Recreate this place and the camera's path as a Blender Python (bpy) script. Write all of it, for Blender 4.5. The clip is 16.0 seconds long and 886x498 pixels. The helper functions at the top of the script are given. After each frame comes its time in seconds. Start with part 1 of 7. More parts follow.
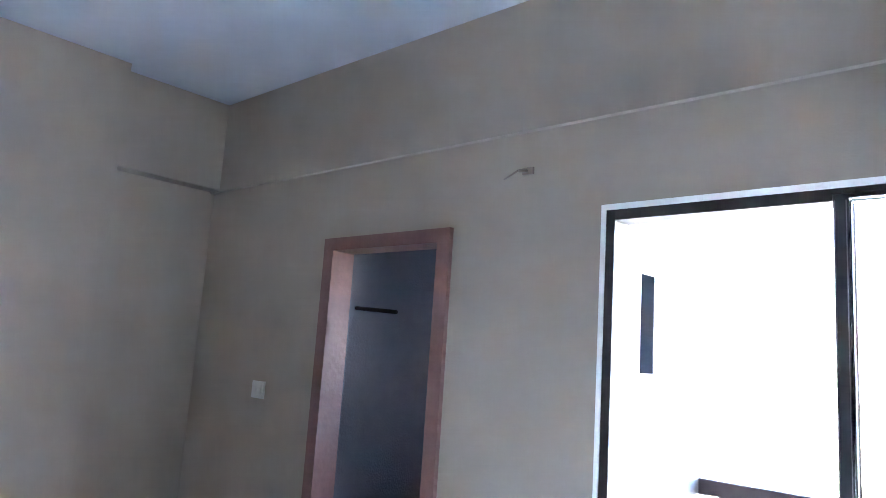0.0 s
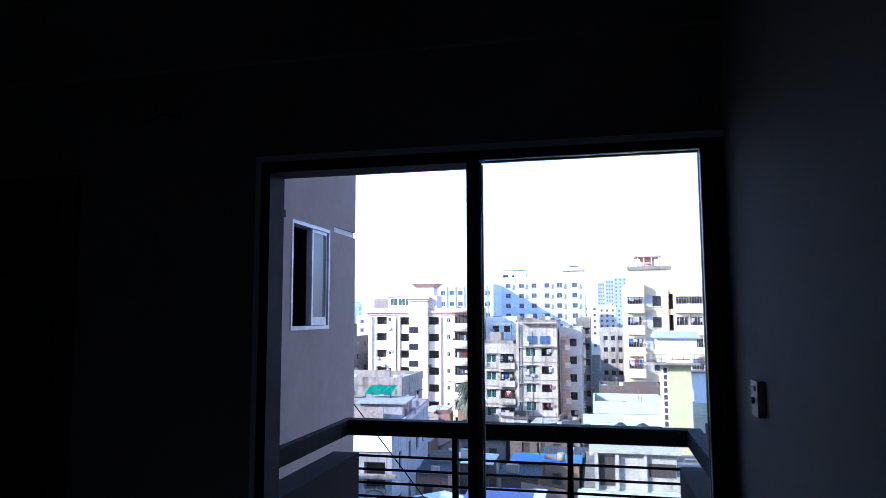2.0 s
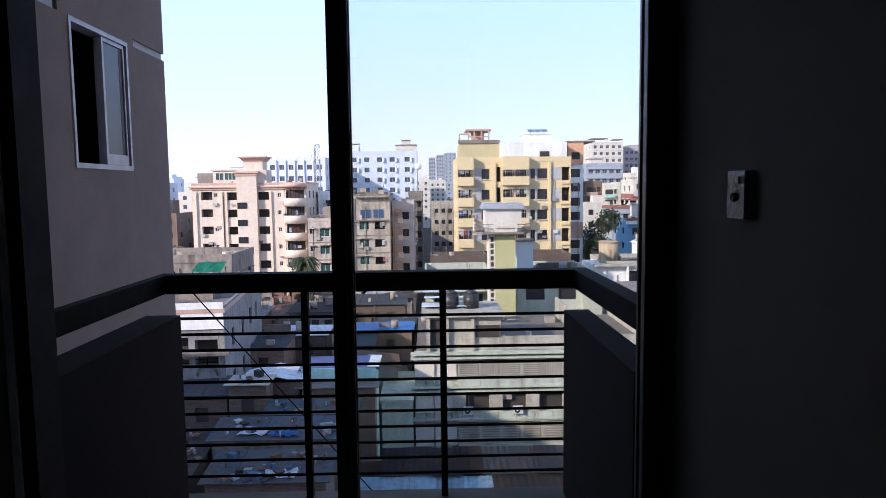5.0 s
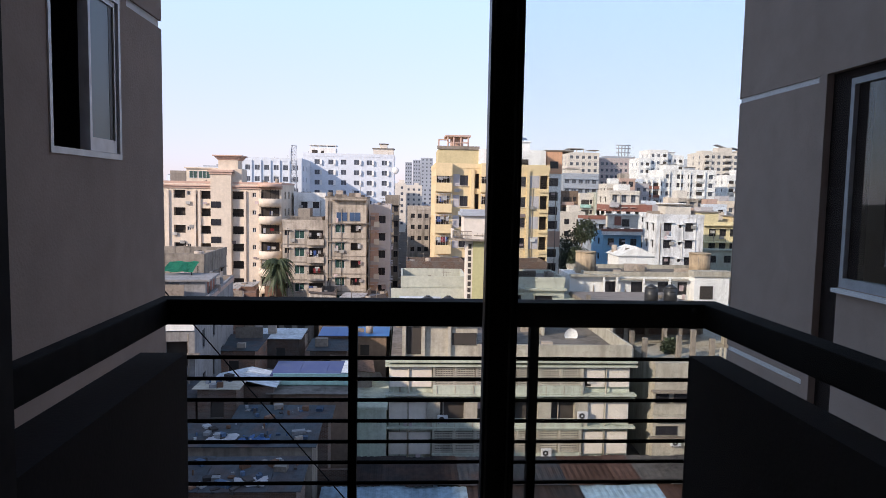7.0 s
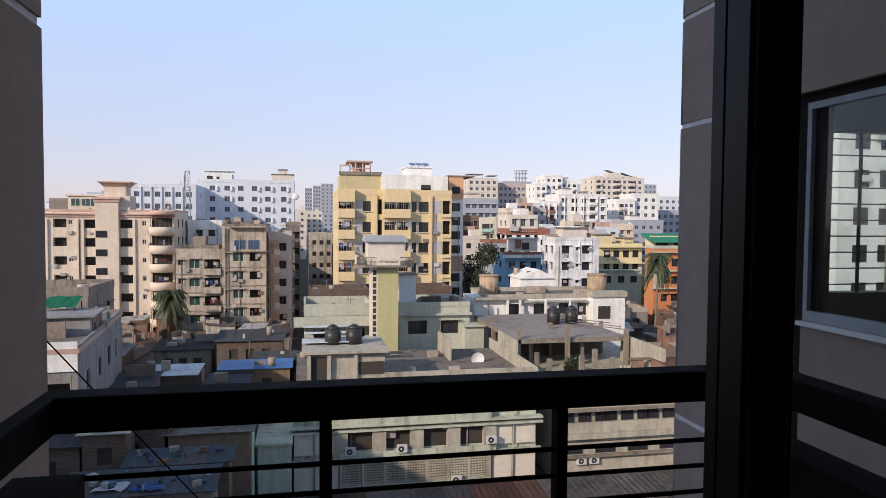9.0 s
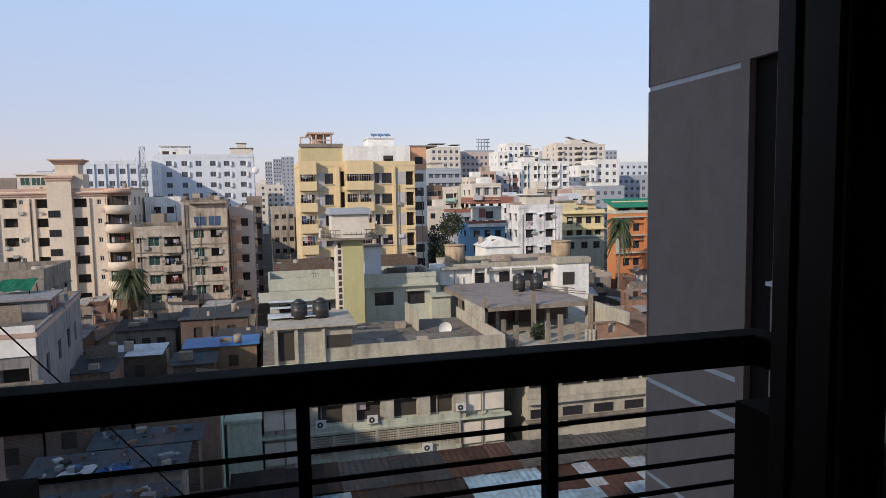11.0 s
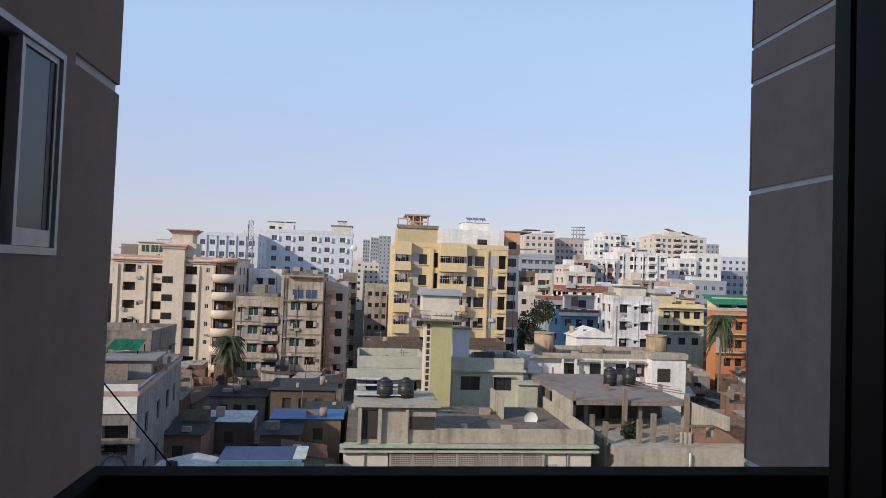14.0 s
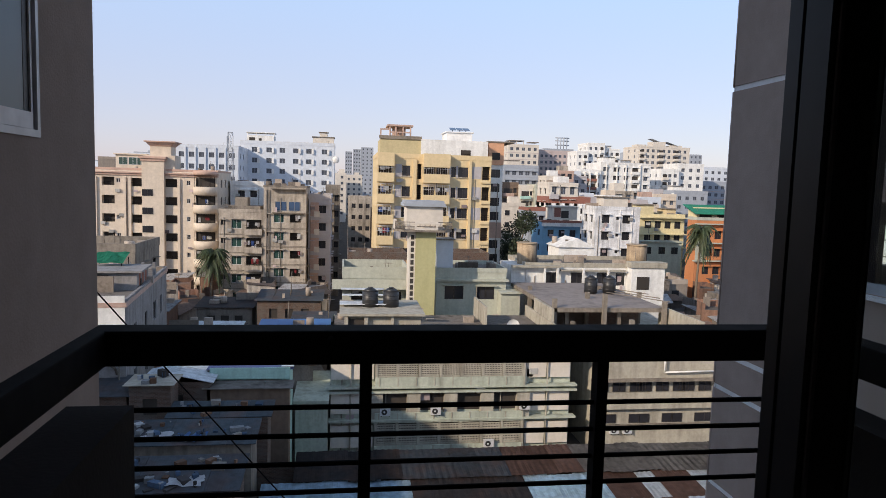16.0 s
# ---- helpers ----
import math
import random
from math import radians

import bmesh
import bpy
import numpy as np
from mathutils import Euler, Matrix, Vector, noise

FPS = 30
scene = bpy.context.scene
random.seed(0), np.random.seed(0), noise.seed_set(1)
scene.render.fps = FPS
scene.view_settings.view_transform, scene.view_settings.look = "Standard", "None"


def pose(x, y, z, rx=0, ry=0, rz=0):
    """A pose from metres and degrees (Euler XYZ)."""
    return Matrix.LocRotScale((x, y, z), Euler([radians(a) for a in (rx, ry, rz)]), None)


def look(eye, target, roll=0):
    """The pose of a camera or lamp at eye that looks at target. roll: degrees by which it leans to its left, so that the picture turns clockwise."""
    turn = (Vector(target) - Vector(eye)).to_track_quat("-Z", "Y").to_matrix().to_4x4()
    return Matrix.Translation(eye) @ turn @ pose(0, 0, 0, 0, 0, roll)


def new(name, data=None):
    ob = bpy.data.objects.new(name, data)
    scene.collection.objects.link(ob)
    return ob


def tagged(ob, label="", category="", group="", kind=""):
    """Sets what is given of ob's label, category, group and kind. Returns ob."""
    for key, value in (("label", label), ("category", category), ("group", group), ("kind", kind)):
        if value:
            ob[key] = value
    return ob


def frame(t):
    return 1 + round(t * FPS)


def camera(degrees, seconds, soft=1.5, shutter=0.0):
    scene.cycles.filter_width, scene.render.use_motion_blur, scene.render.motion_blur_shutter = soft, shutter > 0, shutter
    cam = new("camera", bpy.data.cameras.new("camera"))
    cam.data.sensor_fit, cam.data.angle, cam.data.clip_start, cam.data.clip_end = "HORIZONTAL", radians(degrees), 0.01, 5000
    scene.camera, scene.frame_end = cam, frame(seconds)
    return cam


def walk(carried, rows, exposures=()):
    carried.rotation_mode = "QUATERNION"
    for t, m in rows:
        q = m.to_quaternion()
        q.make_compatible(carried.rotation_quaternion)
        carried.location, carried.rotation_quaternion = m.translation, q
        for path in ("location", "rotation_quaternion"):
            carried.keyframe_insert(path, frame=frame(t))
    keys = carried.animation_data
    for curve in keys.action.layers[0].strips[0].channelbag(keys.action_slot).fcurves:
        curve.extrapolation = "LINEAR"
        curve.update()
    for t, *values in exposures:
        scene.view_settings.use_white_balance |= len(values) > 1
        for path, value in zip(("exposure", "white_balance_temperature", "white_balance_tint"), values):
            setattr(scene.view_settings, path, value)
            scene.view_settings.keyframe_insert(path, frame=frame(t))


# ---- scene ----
cam = camera(66.1, 16.0, soft=0.8)
PATH = [
    (0, (0.505, -2.415, 1.497), (-0.818, -0.945, 1.795), 3.8),
    (0.2, (0.507, -2.415, 1.502), (-0.702, -0.849, 1.796), 3.1),
    (0.5, (0.5, -2.408, 1.515), (-0.556, -0.738, 1.822), 2.5),
    (1, (0.433, -2.434, 1.514), (-0.246, -0.586, 1.865), 1.8),
    (1.5, (0.451, -2.396, 1.532), (-0.06, -0.486, 1.838), 0.5),
    (2, (0.449, -2.371, 1.513), (0.012, -0.429, 1.704), -0.2),
    (2.5, (0.441, -2.359, 1.466), (0.057, -0.397, 1.519), 0.1),
    (3, (0.432, -2.292, 1.43), (0.137, -0.314, 1.407), 1.8),
    (3.5, (0.438, -2.153, 1.404), (0.243, -0.163, 1.38), 1.3),
    (4, (0.42, -2.021, 1.391), (0.271, -0.026, 1.387), 3.3),
    (4.5, (0.363, -1.867, 1.352), (0.309, 0.129, 1.255), 0.1),
    (5, (0.246, -1.712, 1.305), (0.288, 0.279, 1.127), -0.7),
    (5.2, (0.198, -1.65, 1.294), (0.297, 0.338, 1.094), -1.2),
    (7.3, (-0.2, -0.916, 1.304), (-0.059, 1.074, 1.164), 1.8),
    (7.5, (-0.248, -0.854, 1.315), (0.008, 1.126, 1.199), 0.3),
    (7.8, (-0.271, -0.774, 1.334), (0.034, 1.195, 1.16), -0.6),
    (8, (-0.295, -0.724, 1.334), (0.02, 1.245, 1.17), -0.6),
    (8.2, (-0.307, -0.658, 1.334), (0.018, 1.311, 1.203), -0.2),
    (10.3, (-0.346, -0.341, 1.364), (0.156, 1.593, 1.292), 0.1),
    (10.5, (-0.342, -0.338, 1.364), (0.162, 1.596, 1.275), 0.2),
    (11, (-0.343, -0.341, 1.34), (0.159, 1.587, 1.168), -1.0),
    (11.5, (-0.335, -0.361, 1.314), (0.121, 1.57, 1.062), -1.8),
    (12, (-0.323, -0.388, 1.283), (0.046, 1.548, 0.944), -1.5),
    (12.5, (-0.305, -0.418, 1.269), (0.021, 1.52, 0.899), 0.8),
    (13, (-0.317, -0.408, 1.344), (-0.003, 1.564, 1.239), 1.4),
    (13.5, (-0.323, -0.394, 1.393), (-0.044, 1.586, 1.401), 1.8),
    (14, (-0.331, -0.388, 1.405), (-0.092, 1.596, 1.475), 2.0),
    (14.5, (-0.328, -0.398, 1.394), (-0.127, 1.591, 1.437), 2.2),
    (15, (-0.323, -0.407, 1.368), (-0.131, 1.584, 1.349), 2.2),
    (15.5, (-0.323, -0.41, 1.323), (-0.09, 1.573, 1.205), 2.3),
    (16, (-0.341, -0.443, 1.299), (-0.047, 1.527, 1.113), 1.7),
]
EXPOSURE = [(0.0, 9.25, 6300, 10), (0.5, 8.6, 6200, 10), (0.8, 7.1, 5900, 10), (1.0, 5.5, 5500, 10), (1.2, 3.9, 5200, 10), (1.5, 2.85, 4950, 12), (2.0, 1.5, 5100, 16), (2.5, 0.85, 5500, 18), (3.0, 0.65, 5600, 20),
            (3.5, 0.6, 5700, 20), (4.0, 0.4, 5850, 24), (4.5, 0.45, 6050, 24), (5.0, 0.5, 6200, 20), (7.5, 0.17, 7050, 17), (8.0, 0.12, 7150, 17), (10.5, -0.33, 7100, 13), (11.0, -0.28, 7050, 13), (11.5, -0.18, 6950, 15), (12.0, 0.22, 7050, 13), (12.5, 0.52, 7100, 13),
            (13.0, 0.12, 7150, 13), (13.5, -0.23, 7050, 13), (14.0, -0.33, 7000, 13), (15.0, -0.28, 7050, 14), (16.0, -0.13, 7150, 13)]
walk(cam, [(t, look(eye, target, roll)) for t, eye, target, roll in PATH], EXPOSURE)

# ---------------------------------------------------------------- world and sun
SUN_WAY = Vector((0.73, 0.53, -0.42))
world = bpy.data.worlds.new("hazy_morning")
scene.world = world
world.use_nodes = True
wn = world.node_tree
bg = wn.nodes["Background"]
sky = wn.nodes.new("ShaderNodeTexSky")
sky.sky_type, sky.sun_disc = "NISHITA", False
sky.sun_elevation, sky.sun_rotation = radians(25), radians(234)
sky.air_density, sky.dust_density, sky.ozone_density, sky.altitude = 1.0, 0.6, 3.0, 50
haze = wn.nodes.new("ShaderNodeMix")
haze.data_type = "RGBA"
haze.inputs[0].default_value = 0.45
climb = wn.nodes.new("ShaderNodeSeparateXYZ")
wn.links.new(wn.nodes.new("ShaderNodeTexCoord").outputs["Generated"], climb.inputs[0])
rise = wn.nodes.new("ShaderNodeMapRange")
rise.inputs[1].default_value, rise.inputs[2].default_value = 0.02, 0.3
wn.links.new(climb.outputs[2], rise.inputs[0])
veil = wn.nodes.new("ShaderNodeMix")
veil.data_type = "RGBA"
veil.inputs[6].default_value, veil.inputs[7].default_value = (9.9, 9.5, 12.4, 1), (8.6, 12.8, 19.8, 1)
wn.links.new(rise.outputs[0], veil.inputs[0])
wn.links.new(veil.outputs[2], haze.inputs[7])
thin = wn.nodes.new("ShaderNodeMapRange")
thin.inputs[1].default_value, thin.inputs[2].default_value = 0.35, 0.95
thin.inputs[3].default_value, thin.inputs[4].default_value = 0.45, 0.12
wn.links.new(climb.outputs[2], thin.inputs[0])
wn.links.new(thin.outputs[0], haze.inputs[0])
wn.links.new(sky.outputs[0], haze.inputs[6])
wn.links.new(haze.outputs[2], bg.inputs[0])
bg.inputs[1].default_value = 0.108

sun_data = bpy.data.lights.new("sun", "SUN")
sun_data.energy, sun_data.angle, sun_data.color = 4.1, radians(0.6), (1.0, 0.9, 0.76)
sun = new("sun", sun_data)
sun.matrix_world = look((0, 0, 60), Vector((0, 0, 60)) + SUN_WAY)

# ---------------------------------------------------------------- materials


def base_material(name, rough=0.7, metal=0.0):
    m = bpy.data.materials.new(name)
    m.use_nodes = True
    b = m.node_tree.nodes["Principled BSDF"]
    b.inputs["Roughness"].default_value = rough
    b.inputs["Metallic"].default_value = metal
    return m, m.node_tree, b


def painted(name, rgb, dirt=(0.1, 0.09, 0.08), amount=0.35, scale=0.6, streak=True, rough=0.85, grain=60.0, bump=0.15, island=0.0, piece=0.0):
    """A mineral or painted surface: patchy tone, dirt runs and fine relief."""
    m, nt, b = base_material(name, rough)
    if rough >= 0.8:
        b.inputs["Specular IOR Level"].default_value = 0.15
    n, li = nt.nodes, nt.links
    co = n.new("ShaderNodeNewGeometry")
    big = n.new("ShaderNodeTexNoise")
    big.inputs["Scale"].default_value, big.inputs["Detail"].default_value = scale, 5
    li.new(co.outputs["Position"], big.inputs["Vector"])
    mp = n.new("ShaderNodeMapping")
    mp.inputs["Scale"].default_value = (1.6, 1.6, 0.12 if streak else 1.6)
    li.new(co.outputs["Position"], mp.inputs["Vector"])
    run = n.new("ShaderNodeTexNoise")
    run.inputs["Scale"].default_value, run.inputs["Detail"].default_value = scale * 2.5, 6
    li.new(mp.outputs[0], run.inputs["Vector"])
    mul = n.new("ShaderNodeMath")
    mul.operation = "MULTIPLY"
    li.new(big.outputs[0], mul.inputs[0])
    li.new(run.outputs[0], mul.inputs[1])
    ramp = n.new("ShaderNodeMapRange")
    ramp.inputs[1].default_value, ramp.inputs[2].default_value = 0.2, 0.48
    ramp.inputs[3].default_value, ramp.inputs[4].default_value = 0.0, amount
    li.new(mul.outputs[0], ramp.inputs[0])
    mix = n.new("ShaderNodeMix")
    mix.data_type = "RGBA"
    mix.inputs[6].default_value, mix.inputs[7].default_value = (*rgb, 1), (*dirt, 1)
    li.new(ramp.outputs[0], mix.inputs[0])
    mid = n.new("ShaderNodeTexNoise")
    mid.inputs["Scale"].default_value, mid.inputs["Detail"].default_value, mid.inputs["Roughness"].default_value = scale * 7, 6, 0.7
    li.new(co.outputs["Position"], mid.inputs["Vector"])
    tone = n.new("ShaderNodeMapRange")
    wear = 0.02 if grain >= 100 else 0.15 * min(amount, 0.8)
    tone.inputs[1].default_value, tone.inputs[2].default_value = 0.35, 0.65
    tone.inputs[3].default_value, tone.inputs[4].default_value = 1 - wear * 1.4, 1 + wear
    li.new(mid.outputs[0], tone.inputs[0])
    worn = n.new("ShaderNodeHueSaturation")
    li.new(mix.outputs[2], worn.inputs["Color"])
    li.new(tone.outputs[0], worn.inputs["Value"])
    out = worn.outputs[0]
    if island or piece:
        src = co.outputs["Random Per Island"]
        if piece:
            src = n.new("ShaderNodeObjectInfo").outputs["Random"]
        r = n.new("ShaderNodeMapRange")
        v = island or piece
        r.inputs[3].default_value, r.inputs[4].default_value = 1 - v, 1 + v
        li.new(src, r.inputs[0])
        hsv = n.new("ShaderNodeHueSaturation")
        li.new(r.outputs[0], hsv.inputs["Value"])
        li.new(out, hsv.inputs["Color"])
        out = hsv.outputs[0]
    li.new(out, b.inputs["Base Color"])
    fine = n.new("ShaderNodeTexNoise")
    fine.inputs["Scale"].default_value, fine.inputs["Detail"].default_value = grain, 3
    li.new(co.outputs["Position"], fine.inputs["Vector"])
    bp = n.new("ShaderNodeBump")
    bp.inputs["Strength"].default_value, bp.inputs["Distance"].default_value = bump, 0.02
    li.new(fine.outputs[0], bp.inputs["Height"])
    li.new(bp.outputs[0], b.inputs["Normal"])
    return m


def metal_paint(name, rgb, rough=0.4, metal=0.6, gloss=0.5):
    m, nt, b = base_material(name, rough, metal)
    b.inputs["Specular IOR Level"].default_value = gloss
    n, li = nt.nodes, nt.links
    co = n.new("ShaderNodeNewGeometry")
    nz = n.new("ShaderNodeTexNoise")
    nz.inputs["Scale"].default_value = 14
    li.new(co.outputs["Position"], nz.inputs["Vector"])
    mix = n.new("ShaderNodeMix")
    mix.data_type = "RGBA"
    mix.inputs[6].default_value = (*rgb, 1)
    mix.inputs[7].default_value = (*[c * 0.6 for c in rgb], 1)
    li.new(nz.outputs[0], mix.inputs[0])
    li.new(mix.outputs[2], b.inputs["Base Color"])
    r = n.new("ShaderNodeMapRange")
    r.inputs[3].default_value, r.inputs[4].default_value = rough - 0.1, rough + 0.15
    li.new(nz.outputs[0], r.inputs[0])
    li.new(r.outputs[0], b.inputs["Roughness"])
    return m


def tin(name, rgb, rust=0.25, rough=0.7, metal=0.0):
    """Corrugated sheet: waves across x, patches of rust."""
    m, nt, b = base_material(name, rough, metal)
    b.inputs["Specular IOR Level"].default_value = 0.1
    n, li = nt.nodes, nt.links
    co = n.new("ShaderNodeNewGeometry")
    nz = n.new("ShaderNodeTexNoise")
    nz.inputs["Scale"].default_value, nz.inputs["Detail"].default_value = 0.7, 7
    li.new(co.outputs["Position"], nz.inputs["Vector"])
    r = n.new("ShaderNodeMapRange")
    r.inputs[1].default_value, r.inputs[2].default_value, r.inputs[4].default_value = 0.45, 0.75, rust * 2
    li.new(nz.outputs[0], r.inputs[0])
    mix = n.new("ShaderNodeMix")
    mix.data_type = "RGBA"
    mix.inputs[6].default_value, mix.inputs[7].default_value = (*rgb, 1), (0.11, 0.06, 0.045, 1)
    li.new(r.outputs[0], mix.inputs[0])
    hsv = n.new("ShaderNodeHueSaturation")
    rnd = n.new("ShaderNodeMapRange")
    rnd.inputs[3].default_value, rnd.inputs[4].default_value = 0.86, 1.1
    li.new(n.new("ShaderNodeObjectInfo").outputs["Random"], rnd.inputs[0])
    fine = n.new("ShaderNodeTexNoise")
    fine.inputs["Scale"].default_value, fine.inputs["Detail"].default_value, fine.inputs["Roughness"].default_value = 2.6, 6, 0.65
    li.new(co.outputs["Position"], fine.inputs["Vector"])
    soot = n.new("ShaderNodeMapRange")
    soot.inputs[1].default_value, soot.inputs[2].default_value, soot.inputs[3].default_value, soot.inputs[4].default_value = 0.35, 0.62, 0.74, 1.06
    li.new(fine.outputs[0], soot.inputs[0])
    both = n.new("ShaderNodeMath")
    both.operation = "MULTIPLY"
    li.new(rnd.outputs[0], both.inputs[0])
    li.new(soot.outputs[0], both.inputs[1])
    li.new(both.outputs[0], hsv.inputs["Value"])
    li.new(mix.outputs[2], hsv.inputs["Color"])
    li.new(hsv.outputs[0], b.inputs["Base Color"])
    wv = n.new("ShaderNodeTexWave")
    wv.inputs["Scale"].default_value = 2.2
    li.new(co.outputs["Position"], wv.inputs["Vector"])
    bp = n.new("ShaderNodeBump")
    bp.inputs["Strength"].default_value, bp.inputs["Distance"].default_value = 0.25, 0.02
    li.new(wv.outputs[0], bp.inputs["Height"])
    li.new(bp.outputs[0], b.inputs["Normal"])
    return m


def brickwork(name, rgb, mortar):
    m, nt, b = base_material(name, 0.9)
    n, li = nt.nodes, nt.links
    co = n.new("ShaderNodeNewGeometry")
    sep = n.new("ShaderNodeSeparateXYZ")
    li.new(co.outputs["Position"], sep.inputs[0])
    add = n.new("ShaderNodeMath")
    li.new(sep.outputs[0], add.inputs[0])
    li.new(sep.outputs[1], add.inputs[1])
    cm = n.new("ShaderNodeCombineXYZ")
    li.new(add.outputs[0], cm.inputs[0])
    li.new(sep.outputs[2], cm.inputs[1])
    br = n.new("ShaderNodeTexBrick")
    br.inputs["Scale"].default_value = 1.0
    br.inputs["Brick Width"].default_value, br.inputs["Row Height"].default_value, br.inputs["Mortar Size"].default_value = 0.26, 0.085, 0.008
    br.inputs["Color1"].default_value = (*rgb, 1)
    br.inputs["Color2"].default_value = (*[c * 0.6 for c in rgb], 1)
    br.inputs["Mortar"].default_value = (*mortar, 1)
    li.new(cm.outputs[0], br.inputs["Vector"])
    nz = n.new("ShaderNodeTexNoise")
    nz.inputs["Scale"].default_value, nz.inputs["Detail"].default_value = 0.8, 6
    li.new(co.outputs["Position"], nz.inputs["Vector"])
    mix = n.new("ShaderNodeMix")
    mix.data_type = "RGBA"
    mix.inputs[7].default_value = (0.13, 0.12, 0.11, 1)
    r = n.new("ShaderNodeMapRange")
    r.inputs[1].default_value, r.inputs[2].default_value, r.inputs[4].default_value = 0.45, 0.7, 0.7
    li.new(nz.outputs[0], r.inputs[0])
    li.new(r.outputs[0], mix.inputs[0])
    li.new(br.outputs[0], mix.inputs[6])
    li.new(mix.outputs[2], b.inputs["Base Color"])
    return m


def clear_glass(name, rgb):
    m, nt, b = base_material(name, 0.0)
    b.inputs["Base Color"].default_value = (*rgb, 1)
    b.inputs["Transmission Weight"].default_value = 1.0
    b.inputs["IOR"].default_value = 1.45
    return m


def dark_pane(name, rgb, rough=0.12):
    m, nt, b = base_material(name, rough)
    n, li = nt.nodes, nt.links
    nz = n.new("ShaderNodeTexNoise")
    nz.inputs["Scale"].default_value = 0.9
    li.new(n.new("ShaderNodeNewGeometry").outputs["Position"], nz.inputs["Vector"])
    mix = n.new("ShaderNodeMix")
    mix.data_type = "RGBA"
    mix.inputs[6].default_value, mix.inputs[7].default_value = (*rgb, 1), (*[c * 2.2 for c in rgb], 1)
    li.new(nz.outputs[0], mix.inputs[0])
    li.new(mix.outputs[2], b.inputs["Base Color"])
    return m


WALL = painted("cream_wall_paint", (0.30, 0.25, 0.205), (0.24, 0.2, 0.165), 0.25, 0.9, False, 0.75, 120, 0.08)
CEIL = painted("white_ceiling_paint", (0.37, 0.39, 0.44), (0.33, 0.34, 0.36), 0.2, 0.8, False, 0.85, 120, 0.06)
TILE = painted("floor_tile_glaze", (0.34, 0.3, 0.26), (0.22, 0.2, 0.18), 0.3, 1.5, False, 0.3, 90, 0.02, piece=0.06)
GROUT = painted("tile_grout", (0.2, 0.18, 0.16), amount=0.3)
RENDERED = painted("mauve_brown_render", (0.38, 0.3, 0.26), (0.22, 0.165, 0.14), 0.35, 0.7, True, 0.9, 80, 0.12)
# Far darker than the wing render; on side parapets and the window surround.
RENDER_DARK = painted("near_black_render", (0.02, 0.014, 0.013), (0.012, 0.009, 0.008), 0.3, 1.2, True, 0.85, 80, 0.07)
SILVER = metal_paint("silver_grey_aluminium", (0.46, 0.48, 0.51), 0.5, 0.0, 0.3)
GROOVE = painted("white_groove_paint", (0.82, 0.82, 0.83), (0.6, 0.58, 0.56), 0.3, 2.0, False, 0.8)
BROWN_MATT = metal_paint("dark_brown_frame_paint", (0.03, 0.024, 0.023), 0.75, 0.0, 0.15)
BROWN_ALU = metal_paint("dark_brown_aluminium", (0.035, 0.03, 0.029), 0.38, 0.0, 0.5)
# Lighter than the sash: the stile's edge highlights put into colour.
BEAD = metal_paint("highlight_brown_bead", (0.26, 0.23, 0.22), 0.5, 0.2, 0.5)
GREY_ALU = metal_paint("grey_aluminium", (0.42, 0.42, 0.43), 0.4, 0.6)
WHITE_ALU = metal_paint("white_coated_aluminium", (0.75, 0.75, 0.77), 0.4, 0.1)
IRON = metal_paint("black_painted_iron", (0.012, 0.0095, 0.009), 0.75, 0.0, 0.08)
HOOK = metal_paint("dull_brass", (0.25, 0.19, 0.16), 0.5, 0.4)
SLATE = painted("slate_grey_tile", (0.055, 0.058, 0.072), (0.035, 0.035, 0.04), 0.4, 1.5, False, 0.5)
DOORWOOD = painted("red_brown_door_frame", (0.17, 0.08, 0.068), (0.08, 0.04, 0.035), 0.5, 3.0, True, 0.5, 40, 0.1)
PLASTIC = painted("white_switch_plastic", (0.5, 0.49, 0.47), (0.5, 0.48, 0.45), 0.15, 8, False, 0.35)
BLACK = painted("black_rubber", (0.02, 0.02, 0.022), amount=0.3, rough=0.5)
PANE = clear_glass("clear_window_glass", (0.97, 0.99, 0.98))
TINT = clear_glass("grey_green_glass", (0.74, 0.84, 0.84))
FROST = clear_glass("frosted_teal_glass", (0.015, 0.075, 0.095))
FROST.node_tree.nodes["Principled BSDF"].inputs["Roughness"].default_value = 0.3
FROST.node_tree.nodes["Principled BSDF"].inputs["Specular IOR Level"].default_value = 0.08

C_PINK = painted("pale_pink_render", (0.67, 0.57, 0.47), (0.36, 0.29, 0.23), 0.45, 0.25)
C_ROSE = painted("terracotta_pink_trim", (0.56, 0.38, 0.31), (0.3, 0.22, 0.18), 0.4, 0.5)
C_GREY = painted("weathered_grey_render", (0.27, 0.235, 0.2), (0.08, 0.07, 0.06), 1.0, 0.45)
C_GREYL = painted("light_weathered_render", (0.46, 0.4, 0.34), (0.11, 0.095, 0.08), 0.95, 0.4)
C_WHITE = painted("bright_white_paint", (0.8, 0.79, 0.77), (0.36, 0.34, 0.32), 0.5, 0.35)
# C_FAR tones hold distance haze in the base colour; near parts reuse them.
C_FARW = painted("hazed_blue_white_paint", (0.62, 0.66, 0.72), (0.45, 0.48, 0.53), 0.35, 0.2)
C_FARC = painted("hazed_cream_paint", (0.66, 0.6, 0.53), (0.42, 0.39, 0.36), 0.4, 0.2)
C_FARG = painted("hazed_blue_grey_concrete", (0.36, 0.39, 0.44), (0.25, 0.27, 0.31), 0.4, 0.2)
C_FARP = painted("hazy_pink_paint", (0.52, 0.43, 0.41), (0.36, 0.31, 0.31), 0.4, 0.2)
